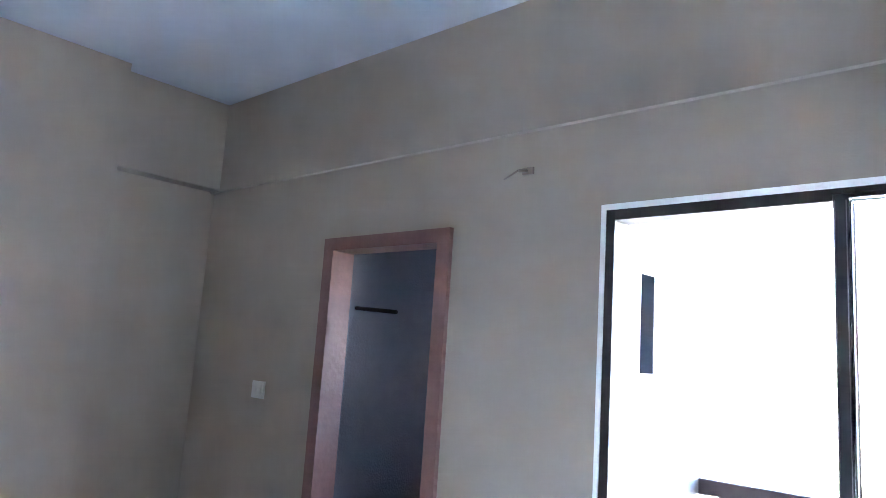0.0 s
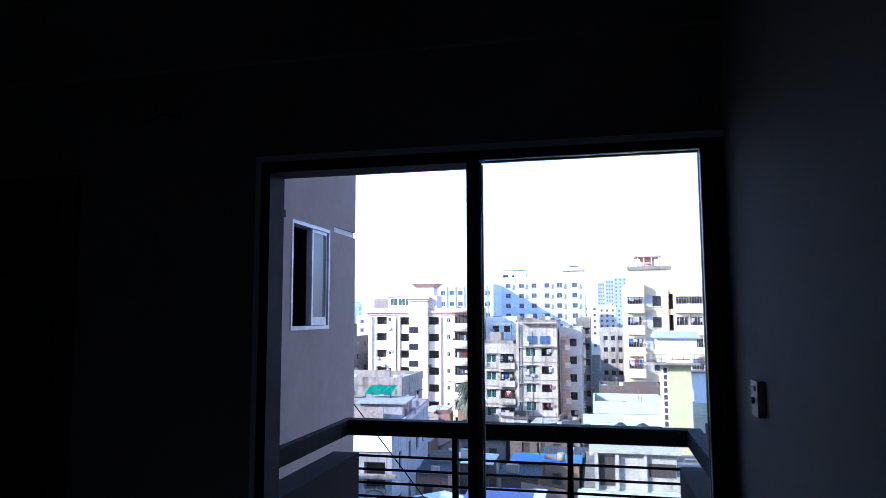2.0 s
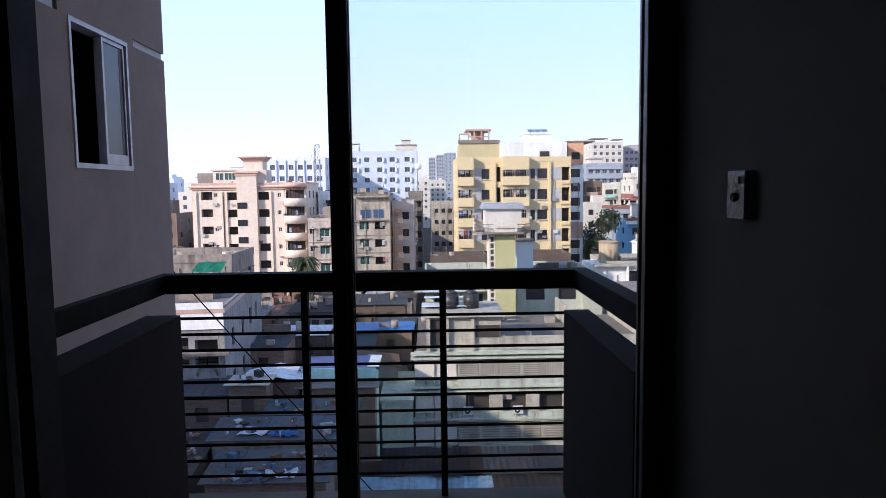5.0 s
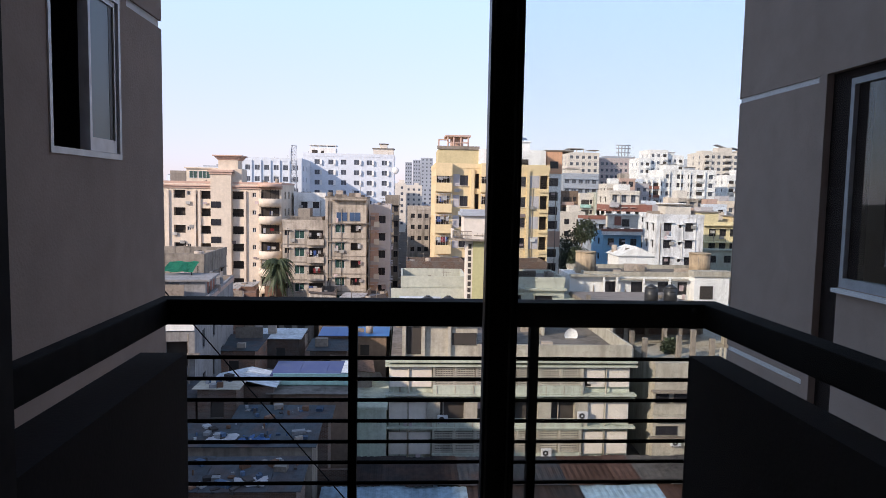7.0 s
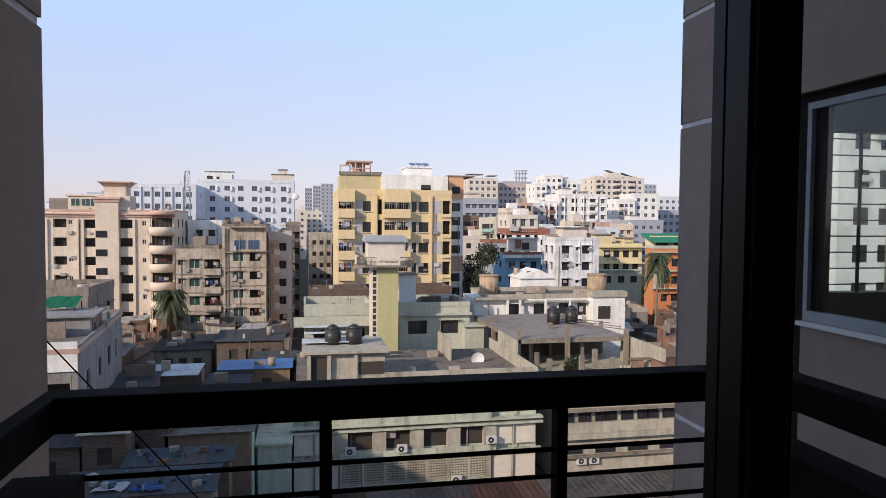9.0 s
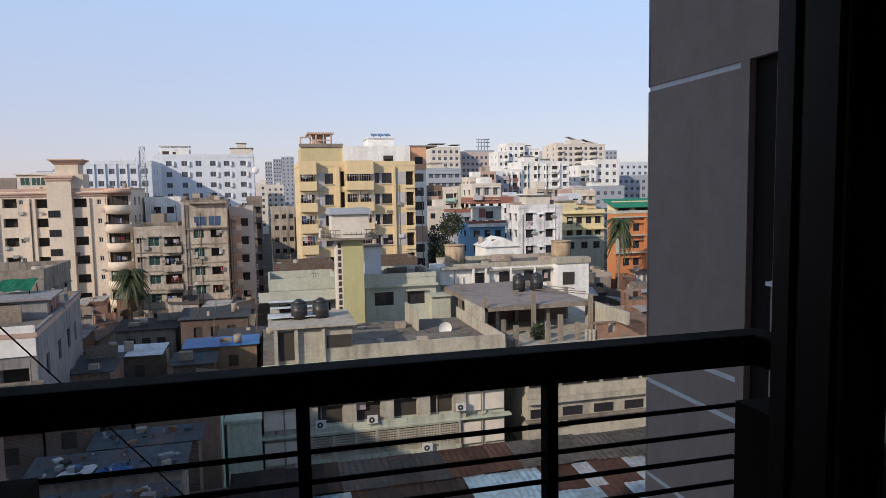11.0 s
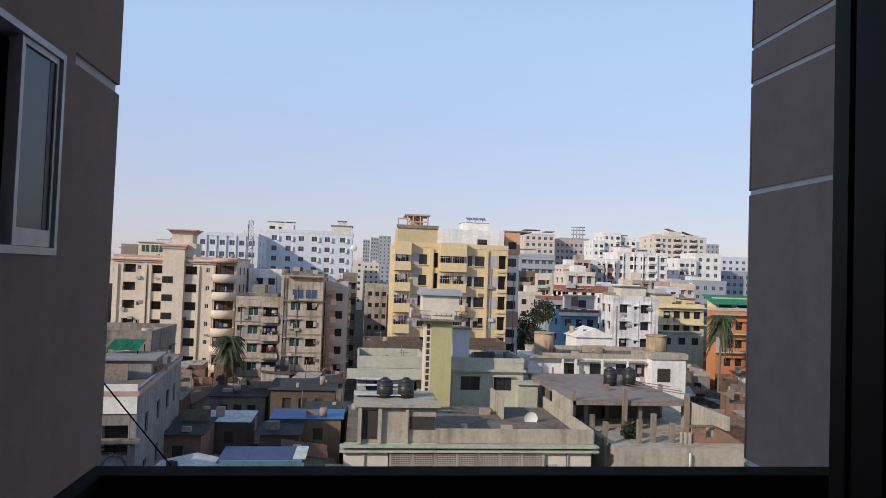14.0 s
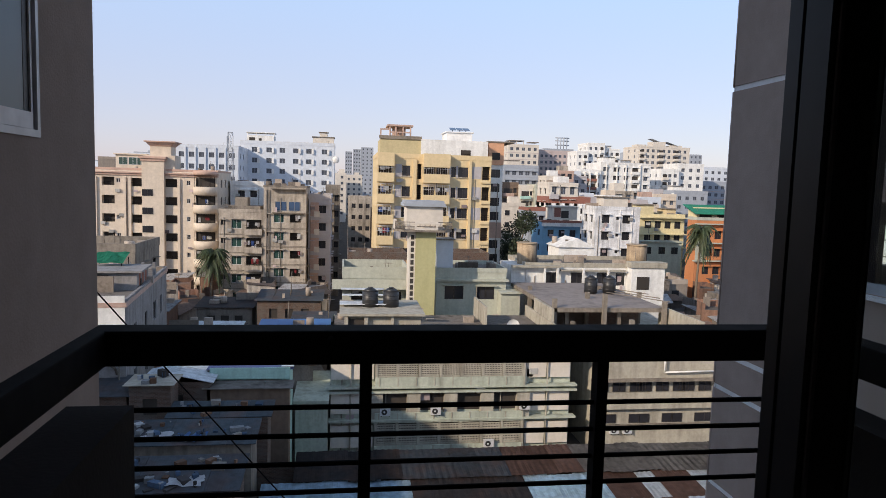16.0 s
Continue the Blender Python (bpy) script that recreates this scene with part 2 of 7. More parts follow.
C_CREAMY = painted("cream_yellow_paint", (0.7, 0.6, 0.37), (0.4, 0.33, 0.2), 0.45, 0.4)
C_STAINW = painted("mould_streaked_white", (0.74, 0.74, 0.75), (0.1, 0.1, 0.11), 0.75, 0.55)
C_YEL = painted("yellow_paint", (0.7, 0.55, 0.335), (0.45, 0.36, 0.22), 0.3, 0.4)
C_LAV = painted("lavender_grey_paint", (0.47, 0.44, 0.45), (0.3, 0.28, 0.28), 0.3, 0.4)
C_OCHRE = painted("pale_ochre_paint", (0.56, 0.47, 0.28), (0.36, 0.29, 0.18), 0.4, 0.5)
C_PALEG = painted("pale_mint_white_paint", (0.47, 0.48, 0.41), (0.26, 0.26, 0.22), 0.5, 0.5)
C_TURQ = painted("pale_turquoise_paint", (0.4, 0.62, 0.55), (0.2, 0.28, 0.26), 0.4, 0.8)
C_SHABBY = painted("shabby_white_render", (0.28, 0.27, 0.27), (0.09, 0.08, 0.075), 0.7, 0.6)
C_ROSEL = painted("faded_pink_render", (0.52, 0.36, 0.3), (0.3, 0.22, 0.18), 0.45, 0.5)
C_OLIVE = painted("olive_green_paint", (0.47, 0.44, 0.24), (0.27, 0.25, 0.13), 0.35, 0.5)
C_MINT = painted("pale_green_render", (0.46, 0.49, 0.41), (0.14, 0.135, 0.11), 0.6, 0.5)
C_APRICOT = painted("faded_apricot_paint", (0.68, 0.37, 0.23), (0.4, 0.25, 0.18), 0.35, 0.4)
C_ORANGE = painted("orange_paint", (0.55, 0.22, 0.1), (0.3, 0.17, 0.12), 0.35, 0.4)
C_REDB = painted("red_brown_render", (0.3, 0.13, 0.1), (0.15, 0.09, 0.08), 0.4, 0.5)
C_BLUE = painted("sky_blue_paint", (0.22, 0.42, 0.58), (0.15, 0.22, 0.28), 0.35, 0.5)
C_BROWN = painted("brown_render", (0.22, 0.155, 0.115), (0.08, 0.065, 0.055), 0.6, 0.4)
C_CONC = painted("bare_concrete", (0.25, 0.215, 0.18), (0.07, 0.06, 0.05), 0.8, 0.5)
C_BEIGE = painted("stained_beige_render", (0.43, 0.395, 0.33), (0.1, 0.087, 0.07), 0.65, 0.4)
C_ROOF = painted("weathered_roof_screed", (0.19, 0.168, 0.15), (0.06, 0.052, 0.046), 0.85, 0.4, False)
SCREED = painted("blotched_roof_screed", (0.27, 0.235, 0.22), (0.1, 0.09, 0.085), 0.6, 0.22, False)
C_MIX = painted("mixed_city_render", (0.32, 0.275, 0.24), (0.12, 0.1, 0.09), 0.5, 0.3, island=0.4)
C_BRICK = brickwork("red_brick", (0.34, 0.15, 0.09), (0.3, 0.27, 0.23))
# Brick in a much darker tone, for shed walls and rear walls.
C_BRICKD = brickwork("dark_brown_brick", (0.13, 0.075, 0.055), (0.16, 0.14, 0.12))
EARTH = painted("trodden_earth", (0.1, 0.082, 0.068), (0.04, 0.035, 0.03), 0.7, 0.15, False, 0.95, 6, 0.5)
TIN_BLUE = tin("blue_grey_tin", (0.42, 0.58, 0.69), 0.14)
TIN_PALE = tin("pale_zinc_tin", (0.66, 0.7, 0.73), 0.15)
TIN_RUST = tin("rusty_brown_tin", (0.15, 0.085, 0.065), 0.5)
# Dark tins: base colour lowered for low roofs in the neighbour's shadow.
TIN_DARK = tin("dark_shaded_tin", (0.045, 0.04, 0.04), 0.3)
TIN_SLATE = tin("shaded_slate_tin", (0.062, 0.07, 0.08), 0.3)
TIN_GREEN = tin("green_sheet_roof", (0.03, 0.26, 0.16), 0.05)
TIN_TEAL = tin("teal_sheet", (0.12, 0.3, 0.33), 0.2)
TARP = painted("blue_tarpaulin", (0.02, 0.13, 0.36), (0.1, 0.2, 0.35), 0.4, 1.5, False, 0.45)
NAVY = painted("navy_plastic_sheet", (0.03, 0.045, 0.16), (0.1, 0.11, 0.16), 0.5, 1.2, False, 0.5)
# Weathered zinc, lowered further to carry the shade on the low roofs.
ZINC = tin("weathered_shaded_zinc", (0.062, 0.078, 0.09), 0.35)
TANK = painted("black_tank_plastic", (0.025, 0.025, 0.027), (0.08, 0.08, 0.08), 0.3, 1.0, True, 0.45)
TANKB = painted("brown_cement_tank", (0.46, 0.35, 0.24), (0.14, 0.1, 0.075), 0.9, 0.9)
G_DARK = dark_pane("dark_window_pane", (0.018, 0.018, 0.022))
# Near-black that stands in for the shade of unlit interiors.
G_VOID = dark_pane("unlit_interior_shade", (0.028, 0.023, 0.02), 0.8)
# Paler, bluer pane for far windows, distance haze mixed into it.
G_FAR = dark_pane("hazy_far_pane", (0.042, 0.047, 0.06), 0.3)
G_GREEN = dark_pane("green_tinted_pane", (0.02, 0.045, 0.04))
G_BLUE = dark_pane("blue_tinted_pane", (0.035, 0.06, 0.11))
LEAF = painted("dusty_palm_green", (0.04, 0.06, 0.022), (0.065, 0.06, 0.03), 0.6, 2.0, False, 0.6, island=0.4)
LEAFD = painted("dark_foliage", (0.03, 0.045, 0.022), (0.05, 0.045, 0.03), 0.5, 1.0, False, 0.7, island=0.5)
BARK = painted("grey_palm_bark", (0.2, 0.16, 0.12), (0.08, 0.06, 0.05), 0.6, 3.0, True, 0.9)
CLOTH_R = painted("red_cloth", (0.4, 0.06, 0.07), amount=0.3)
CLOTH_W = painted("white_cloth", (0.7, 0.7, 0.72), amount=0.2)
CLOTH_B = painted("blue_cloth", (0.08, 0.15, 0.4), amount=0.3)

# ---------------------------------------------------------------- mesh helpers


def box(bm, x0, x1, y0, y1, z0, z1, mi=0):
    v = [bm.verts.new((x, y, z)) for z in (z0, z1) for y in (y0, y1) for x in (x0, x1)]
    for f in ((0, 2, 3, 1), (4, 5, 7, 6), (0, 1, 5, 4), (1, 3, 7, 5), (3, 2, 6, 7), (2, 0, 4, 6)):
        bm.faces.new([v[i] for i in f]).material_index = mi


def drum(bm, x, y, z0, z1, r0, r1=None, n=16, mi=0):
    r1 = r0 if r1 is None else r1
    a = [(x + r0 * math.cos(2 * math.pi * i / n), y + r0 * math.sin(2 * math.pi * i / n), z0) for i in range(n)]
    b = [(x + r1 * math.cos(2 * math.pi * i / n), y + r1 * math.sin(2 * math.pi * i / n), z1) for i in range(n)]
    a, b = [bm.verts.new(c) for c in a], [bm.verts.new(c) for c in b]
    for i in range(n):
        f = bm.faces.new((a[i], a[(i + 1) % n], b[(i + 1) % n], b[i]))
        f.smooth, f.material_index = True, mi
    bm.faces.new(a[::-1]).material_index = mi
    bm.faces.new(b).material_index = mi


def rod(bm, p, q, r, n=6):
    p, q = Vector(p), Vector(q)
    m = Matrix.Translation(p) @ (q - p).to_track_quat("Z", "Y").to_matrix().to_4x4()
    L = (q - p).length
    a = [bm.verts.new(m @ Vector((r * math.cos(2 * math.pi * i / n), r * math.sin(2 * math.pi * i / n), 0))) for i in range(n)]
    b = [bm.verts.new(m @ Vector((r * math.cos(2 * math.pi * i / n), r * math.sin(2 * math.pi * i / n), L))) for i in range(n)]
    for i in range(n):
        bm.faces.new((a[i], a[(i + 1) % n], b[(i + 1) % n], b[i])).smooth = True
    bm.faces.new(a[::-1])
    bm.faces.new(b)


def soften(bm, width, seg=2):
    bmesh.ops.bevel(bm, geom=[e for e in bm.edges if e.calc_face_angle(0) > 0.6], offset=width, segments=seg, profile=0.6, affect="EDGES", clamp_overlap=True)


def mesh_of(name, bm, mats):
    me = bpy.data.meshes.new(name)
    bm.to_mesh(me)
    bm.free()
    for m in mats if isinstance(mats, (list, tuple)) else [mats]:
        me.materials.append(m)
    return me


def part(name, bm, mats, parent=None, label="", at=None):
    ob = new(name, mesh_of(name, bm, mats))
    if parent:
        ob.parent = parent
    if at:
        ob.location = at
    if label:
        tagged(ob, label)
    return ob


def slab(name, mats, *boxes, parent=None, bevel=0.0, label="", at=None):
    bm = bmesh.new()
    for b in boxes:
        box(bm, *b)
    if bevel:
        soften(bm, bevel)
    return part(name, bm, mats, parent, label, at)


def thing(name, x, y, z, label, category, group=""):
    ob = new(name)
    ob.location = (x, y, z)
    ob.empty_display_size = 0.3
    return tagged(ob, label, category, group)


def structure(name, mats, *boxes, bevel=0.0, label="", category=""):
    return tagged(slab(name, mats, *boxes, bevel=bevel), label, category, kind="structure")


def facade(bm, w, h, holes, place):
    """A wall skin w by h with recessed openings (u0, u1, v0, v1, depth, back material); place maps (u, n, v)."""
    us = sorted({0.0, w, *[round(o[0], 3) for o in holes], *[round(o[1], 3) for o in holes]})
    vs = sorted({0.0, h, *[round(o[2], 3) for o in holes], *[round(o[3], 3) for o in holes]})
    grid = {}

    def vert(u, v):
        if (u, v) not in grid:
            grid[u, v] = bm.verts.new(place(u, 0, v))
        return grid[u, v]
    for i in range(len(us) - 1):
        for j in range(len(vs) - 1):
            cu, cv = (us[i] + us[i + 1]) / 2, (vs[j] + vs[j + 1]) / 2
            if not any(o[0] < cu < o[1] and o[2] < cv < o[3] for o in holes):
                bm.faces.new((vert(us[i], vs[j]), vert(us[i + 1], vs[j]), vert(us[i + 1], vs[j + 1]), vert(us[i], vs[j + 1])))
    for u0, u1, v0, v1, d, mi in holes:
        ring = [(u0, v0), (u1, v0), (u1, v1), (u0, v1)]
        a = [bm.verts.new(place(u, 0, v)) for u, v in ring]
        b = [bm.verts.new(place(u, d, v)) for u, v in ring]
        for k in range(4):
            bm.faces.new((a[k], a[(k + 1) % 4], b[(k + 1) % 4], b[k]))
        bm.faces.new(b).material_index = mi


PANES = {"w": (WHITE_ALU, G_DARK), "d": (BROWN_ALU, G_DARK), "g": (WHITE_ALU, G_GREEN), "b": (GREY_ALU, G_BLUE), "v": (IRON, G_VOID), "f": (C_FARG, G_FAR)}
WINDOW_MESHES = {}


def lattice(us, vs, keep, y0, y1):
    """One connected flat grid of bars: the cells (i, j) of the breakpoints us, vs for which keep holds, thickened from y0 to y1."""
    bm = bmesh.new()
    grid = {}
    for i in range(len(us) - 1):
        for j in range(len(vs) - 1):
            if keep(i, j):
                for k in ((i, j), (i + 1, j), (i + 1, j + 1), (i, j + 1)):
                    if k not in grid:
                        grid[k] = bm.verts.new((us[k[0]], y0, vs[k[1]]))
                bm.faces.new([grid[k] for k in ((i, j), (i + 1, j), (i + 1, j + 1), (i, j + 1))])
    ex = bmesh.ops.extrude_face_region(bm, geom=bm.faces[:])
    bmesh.ops.translate(bm, vec=(0, y1 - y0, 0), verts=[e for e in ex["geom"] if isinstance(e, bmesh.types.BMVert)])
    bmesh.ops.recalc_face_normals(bm, faces=bm.faces)
    return bm


def window_mesh(w, h, style):
    key = (round(w, 1), round(h, 1), style)
    if key not in WINDOW_MESHES:
        w, h, t = key[0], key[1], 0.06
        glass = None
        if style == "v":
            vs = [0.0]
            for k in range(3):
                vs += [h * (0.12 + 0.14 * k), h * (0.12 + 0.14 * k) + 0.04]
            bm = lattice([-w / 2, -0.03, 0.03, w / 2], vs, lambda i, j: i == 1 or j % 2 == 1, -0.02, 0.02)
        else:
            bm = lattice([-w / 2, -w / 2 + t, -t / 2, t / 2, w / 2 - t, w / 2], [0, t, h - t, h], lambda i, j: j != 1 or i in (0, 2, 4), -0.04, 0.02)
            gb = bmesh.new()
            box(gb, -w / 2 + t - 0.01, w / 2 - t + 0.01, -0.01, 0.01, t - 0.01, h - t + 0.01)
            glass = mesh_of("pane", gb, PANES[style][1])
        WINDOW_MESHES[key] = mesh_of("window", bm, PANES[style][0]), glass
    return WINDOW_MESHES[key]


def put_window(root, w, h, style, at, turn=0.0):
    body, glass = window_mesh(w, h, style)
    o = new("window", body)
    o.parent, o.location, o.rotation_euler = root, at, (0, 0, turn)
    if glass:
        p = new("pane", glass)
        p.parent = o
    return o


SHADES = {}


def sunshade(root, w, mat, at, turn=0.0):
    key = (round(w, 1), mat.name)
    if key not in SHADES:
        bm = bmesh.new()
        box(bm, -key[0] / 2 - 0.2, key[0] / 2 + 0.2, -0.45, 0.0, 0, 0.09)
        SHADES[key] = mesh_of("sunshade", bm, mat)
    o = new("sunshade", SHADES[key])
    o.parent, o.location, o.rotation_euler = root, at, (0, 0, turn)


FOOT, ROOFS, FRONTS = [], [], []
GROUND = -22.5


def grade(y):
    """The ground rises gently away from the building."""
    return 0.011 * max(0.0, min(y, 420.0))



def apartment(name, label, x0, x1, y0, dep, ztop, mat, cols=(), n=5, sh=3.0, first=3.2, sides="", scols=(), sstyle="w", shade=True, band=None, parapet=0.9, trim=None,
              category="building", roof=C_ROOF, deep=0.22, skip=()):
    """A rendered concrete block: cols of windows (x, width, height, sill, style) on the front, scols (y from the front, width, height, sill, style) on the sides."""
    W, H, cx = x1 - x0, ztop - GROUND, (x0 + x1) / 2
    FOOT.append((x0, x1, y0, y0 + dep))
    root = thing(name, cx, y0, GROUND + grade(y0), label, category)
    ROOFS.append((x0, x1, y0, y0 + dep, ztop + grade(y0)))
    FRONTS.append((x0, x1, y0, ztop + grade(y0)))
    spots = []

    def openings(cs, length, off, side):
        holes = []
        for ci, (c, w, h, sill, style) in enumerate(cs):
            for k in range(n):
                if (side, ci, k) in skip:
                    continue
                v0 = H - first - k * sh + sill
                if v0 < 0.6:
                    continue
                u = c - off
                # barred holes end in near-black, for the unlit room behind
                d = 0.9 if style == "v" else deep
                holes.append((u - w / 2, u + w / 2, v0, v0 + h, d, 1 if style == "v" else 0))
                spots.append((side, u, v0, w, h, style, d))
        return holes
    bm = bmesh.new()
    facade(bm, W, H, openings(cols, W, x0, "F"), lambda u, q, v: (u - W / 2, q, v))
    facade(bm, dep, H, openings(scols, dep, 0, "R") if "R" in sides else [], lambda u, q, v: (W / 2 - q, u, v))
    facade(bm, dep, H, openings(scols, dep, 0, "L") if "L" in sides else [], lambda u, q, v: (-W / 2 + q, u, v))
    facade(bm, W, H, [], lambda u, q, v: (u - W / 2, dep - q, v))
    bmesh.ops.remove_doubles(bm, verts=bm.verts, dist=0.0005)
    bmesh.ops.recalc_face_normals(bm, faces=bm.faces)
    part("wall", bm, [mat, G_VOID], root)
    t = 0.15
    slab("roof", roof, (-W / 2 + t, W / 2 - t, t, dep - t, H - 0.2, H + 0.02), parent=root)
    if parapet:
        e = 0.06
        slab("parapet", trim or mat, (-W / 2 - e, W / 2 + e, -e, t, H, H + parapet), (-W / 2 - e, W / 2 + e, dep - t, dep + e, H, H + parapet),
             (-W / 2 - e, -W / 2 + t, t, dep - t, H, H + parapet), (W / 2 - t, W / 2 + e, t, dep - t, H, H + parapet), parent=root)
    smat = C_CONC if mat in (C_GREY, C_CONC, C_BROWN) else mat
    for side, u, v, w, h, style, d in spots:
        inset = 0.05 if style == "v" else d - 0.06
        if side == "F":
            at, top, turn = (u - W / 2, inset, v), (u - W / 2, 0, v + h + 0.08), 0.0
        elif side == "R":
            at, top, turn = (W / 2 - inset, u, v), (W / 2, u, v + h + 0.08), math.pi / 2
        else:
            at, top, turn = (-W / 2 + inset, u, v), (-W / 2, u, v + h + 0.08), -math.pi / 2
        put_window(root, w, h, style, at, turn)
        if shade and style != "v":
            sunshade(root, w, smat, top, turn)
    if band:
        for k in range(n):
            z = H - first - k * sh
            if z > 0.5:
                slab("floor_band", band, (-W / 2 - 0.05, W / 2 + 0.05, -0.05, 0, z - 0.2, z), parent=root)
                if "R" in sides:
                    slab("floor_band", band, (W / 2, W / 2 + 0.05, 0, dep, z - 0.2, z), parent=root)
                if "L" in sides:
                    slab("floor_band", band, (-W / 2 - 0.05, -W / 2, 0, dep, z - 0.2, z), parent=root)
    return root


def balcony(root, u0, u1, v, d, mat, panel=1.0, grille=0.0, y=0.0, gmat=None):
    """A slab with a solid front panel and, above it, upright bars to the next floor; coordinates of the building."""
    slab("balcony", mat, (u0, u1, y - d, y, v - 0.15, v), (u0, u1, y - d, y - d + 0.12, v, v + panel), (u0, u0 + 0.12, y - d + 0.12, y, v, v + panel), (u1 - 0.12, u1, y - d + 0.12, y, v, v + panel), parent=root)
    if grille:
        bm = bmesh.new()
        k = max(2, int((u1 - u0) / 0.35))
        for i in range(k + 1):
            u = u0 + 0.06 + (u1 - u0 - 0.12) * i / k
            rod(bm, (u, y - d + 0.06, v + panel), (u, y - d + 0.06, v + panel + grille), 0.02, 4)
        for z in (v + panel + grille * 0.5, v + panel + grille * 0.98):
            rod(bm, (u0, y - d + 0.06, z), (u1, y - d + 0.06, z), 0.02, 4)
        part("grille", bm, gmat or GREY_ALU, root)


def laundry(root, u0, u1, v, y, count, seed):
    rnd = random.Random(seed)
    for i in range(count):
        w = rnd.uniform(0.3, 0.7)
        u = rnd.uniform(u0, u1 - w)
        h = rnd.uniform(0.4, 0.9)
        bm = bmesh.new()
        rows = [[bm.verts.new((u + w * a / 4, y + 0.05 * math.sin(a * 1.7 + i) * (b / 3), v - h * b / 3)) for a in range(5)] for b in range(4)]
        for b in range(3):
            for a in range(4):
                bm.faces.new((rows[b][a], rows[b][a + 1], rows[b + 1][a + 1], rows[b + 1][a]))
        bmesh.ops.solidify(bm, geom=bm.faces, thickness=0.01)
        part("laundry", bm, rnd.choice((CLOTH_R, CLOTH_W, CLOTH_W, CLOTH_B, C_LAV)), root)


def cement_tank(x, y, z, r, h, label):
    root = thing("water_tank", x, y, z + grade(y) - 0.12, label, "tank", "rooftop water tanks")
    bm = bmesh.new()
    drum(bm, 0, 0, 0, h, r, r * 1.02, n=14)
    drum(bm, 0, 0, h, h + 0.14, r * 1.1, n=14)
    for v in bm.verts:
        v.co += 0.06 * Vector((noise.noise(v.co * 1.3), noise.noise(v.co * 1.3 + Vector((9, 0, 0))), 0))
    part("tank", bm, TANKB, root)
    bm = bmesh.new()
    rod(bm, (r * 1.05, -0.2, 0), (r * 1.05, -0.2, h), 0.06, 6)
    part("pipe", bm, C_GREY, root)
    return root


def water_tank(x, y, z, r, h, mat, label):
    root = thing("water_tank", x, y, z + grade(y) - 0.12, label, "tank", "rooftop water tanks")
    bm = bmesh.new()
    drum(bm, 0, 0, 0, h * 0.8, r)
    for k in range(1, 4):
        drum(bm, 0, 0, h * 0.2 * k, h * 0.2 * k + 0.06, r * 1.03)
    drum(bm, 0, 0, h * 0.8, h * 0.95, r, r * 0.45)
    part("tank", bm, mat, root)
    bm = bmesh.new()
    drum(bm, 0, 0, h * 0.95, h, r * 0.3)
    part("lid", bm, mat, root)
    return root
# ---------------------------------------------------------------- the room
CZ = 3.12
XL, XR, YB = -3.88, 0.876, -8.0
bm = bmesh.new()
box(bm, XL - 0.15, XR + 0.15, YB - 0.15, 0.2, -0.25, -0.012)
tagged(part("floor", bm, GROUT), kind="structure")
structure("ceiling", CEIL, (XL - 0.15, XR + 0.15, YB - 0.15, 0.2, CZ, CZ + 0.15))
WT = 0.15
structure("wall_window", WALL, (XL, -2.52, 0, WT, -0.01, CZ), (-2.52, -1.64, 0, WT, 2.055, CZ), (-1.64, -0.822, 0, WT, -0.01, CZ), (-0.822, XR, 0, WT, 2.122, CZ))
structure("wall_left", WALL, (XL - 0.15, XL, YB, WT, -0.01, CZ))
structure("wall_right", WALL, (XR, XR + 0.15, YB, WT, -0.01, CZ))
structure("wall_back", WALL, (XL - 0.15, XR + 0.15, YB - 0.15, YB, -0.01, CZ))
structure("beam_window_wall", WALL, (XL, XR, -0.03, 0, 2.49, CZ - 0.003))
structure("beam_left_wall", WALL, (XL, XL + 0.12, -0.76, -0.03, 2.5, CZ - 0.003), bevel=0.006)
structure("pillar", WALL, (XL, XL + 0.25, -3.2, -0.78, 0, CZ - 0.003), bevel=0.008)
structure("baseboard", TILE, (-1.55, -0.85, -0.012, 0, 0, 0.1), (XL, -2.6, -0.012, 0, 0, 0.1))

# door of the side room: jambs and head, the leaf swung inside
door = tagged(new("door_1"), "red-brown timber door frame with its leaf swung inside", "door", kind="structure")
door.location = (-2.078, 0, -0.015)
slab("jamb", DOORWOOD, (-0.47, -0.39, -0.025, 0.13, 0, 2.03), parent=door, bevel=0.006)
slab("jamb", DOORWOOD, (0.39, 0.47, -0.025, 0.13, 0, 2.03), parent=door, bevel=0.006)
slab("head", DOORWOOD, (-0.47, 0.47, -0.026, 0.13, 2.03, 2.1), parent=door, bevel=0.006)
leaf = slab("leaf", DOORWOOD, (0.345, 0.385, 0.135, 0.9, 0.01, 2.02), parent=door, bevel=0.004)
bm = bmesh.new()
rod(bm, (0.34, 0.82, 1.0), (0.28, 0.82, 1.0), 0.012, 10)
rod(bm, (0.28, 0.82, 1.0), (0.28, 0.71, 1.0), 0.01, 10)
part("handle", bm, GREY_ALU, leaf, "brushed metal lever handle")

# cable stub and hook over the window
hook = thing("wall_hook", -1.19, 0, 2.31, "dark metal hook with a wire stub on the cream wall", "hook")
slab("plate", HOOK, (-0.025, 0.03, -0.012, 0, -0.016, 0.016), parent=hook, bevel=0.004)
bm = bmesh.new()
rod(bm, (0.0, -0.012, 0.0), (-0.02, -0.05, -0.005), 0.008, 8)
rod(bm, (-0.02, -0.05, -0.005), (-0.11, -0.03, -0.03), 0.004, 8)
part("wire", bm, HOOK, hook)
box_sw = thing("switch_plate", -3.08, 0, 1.2, "white plastic switch plate on the cream wall", "switch")
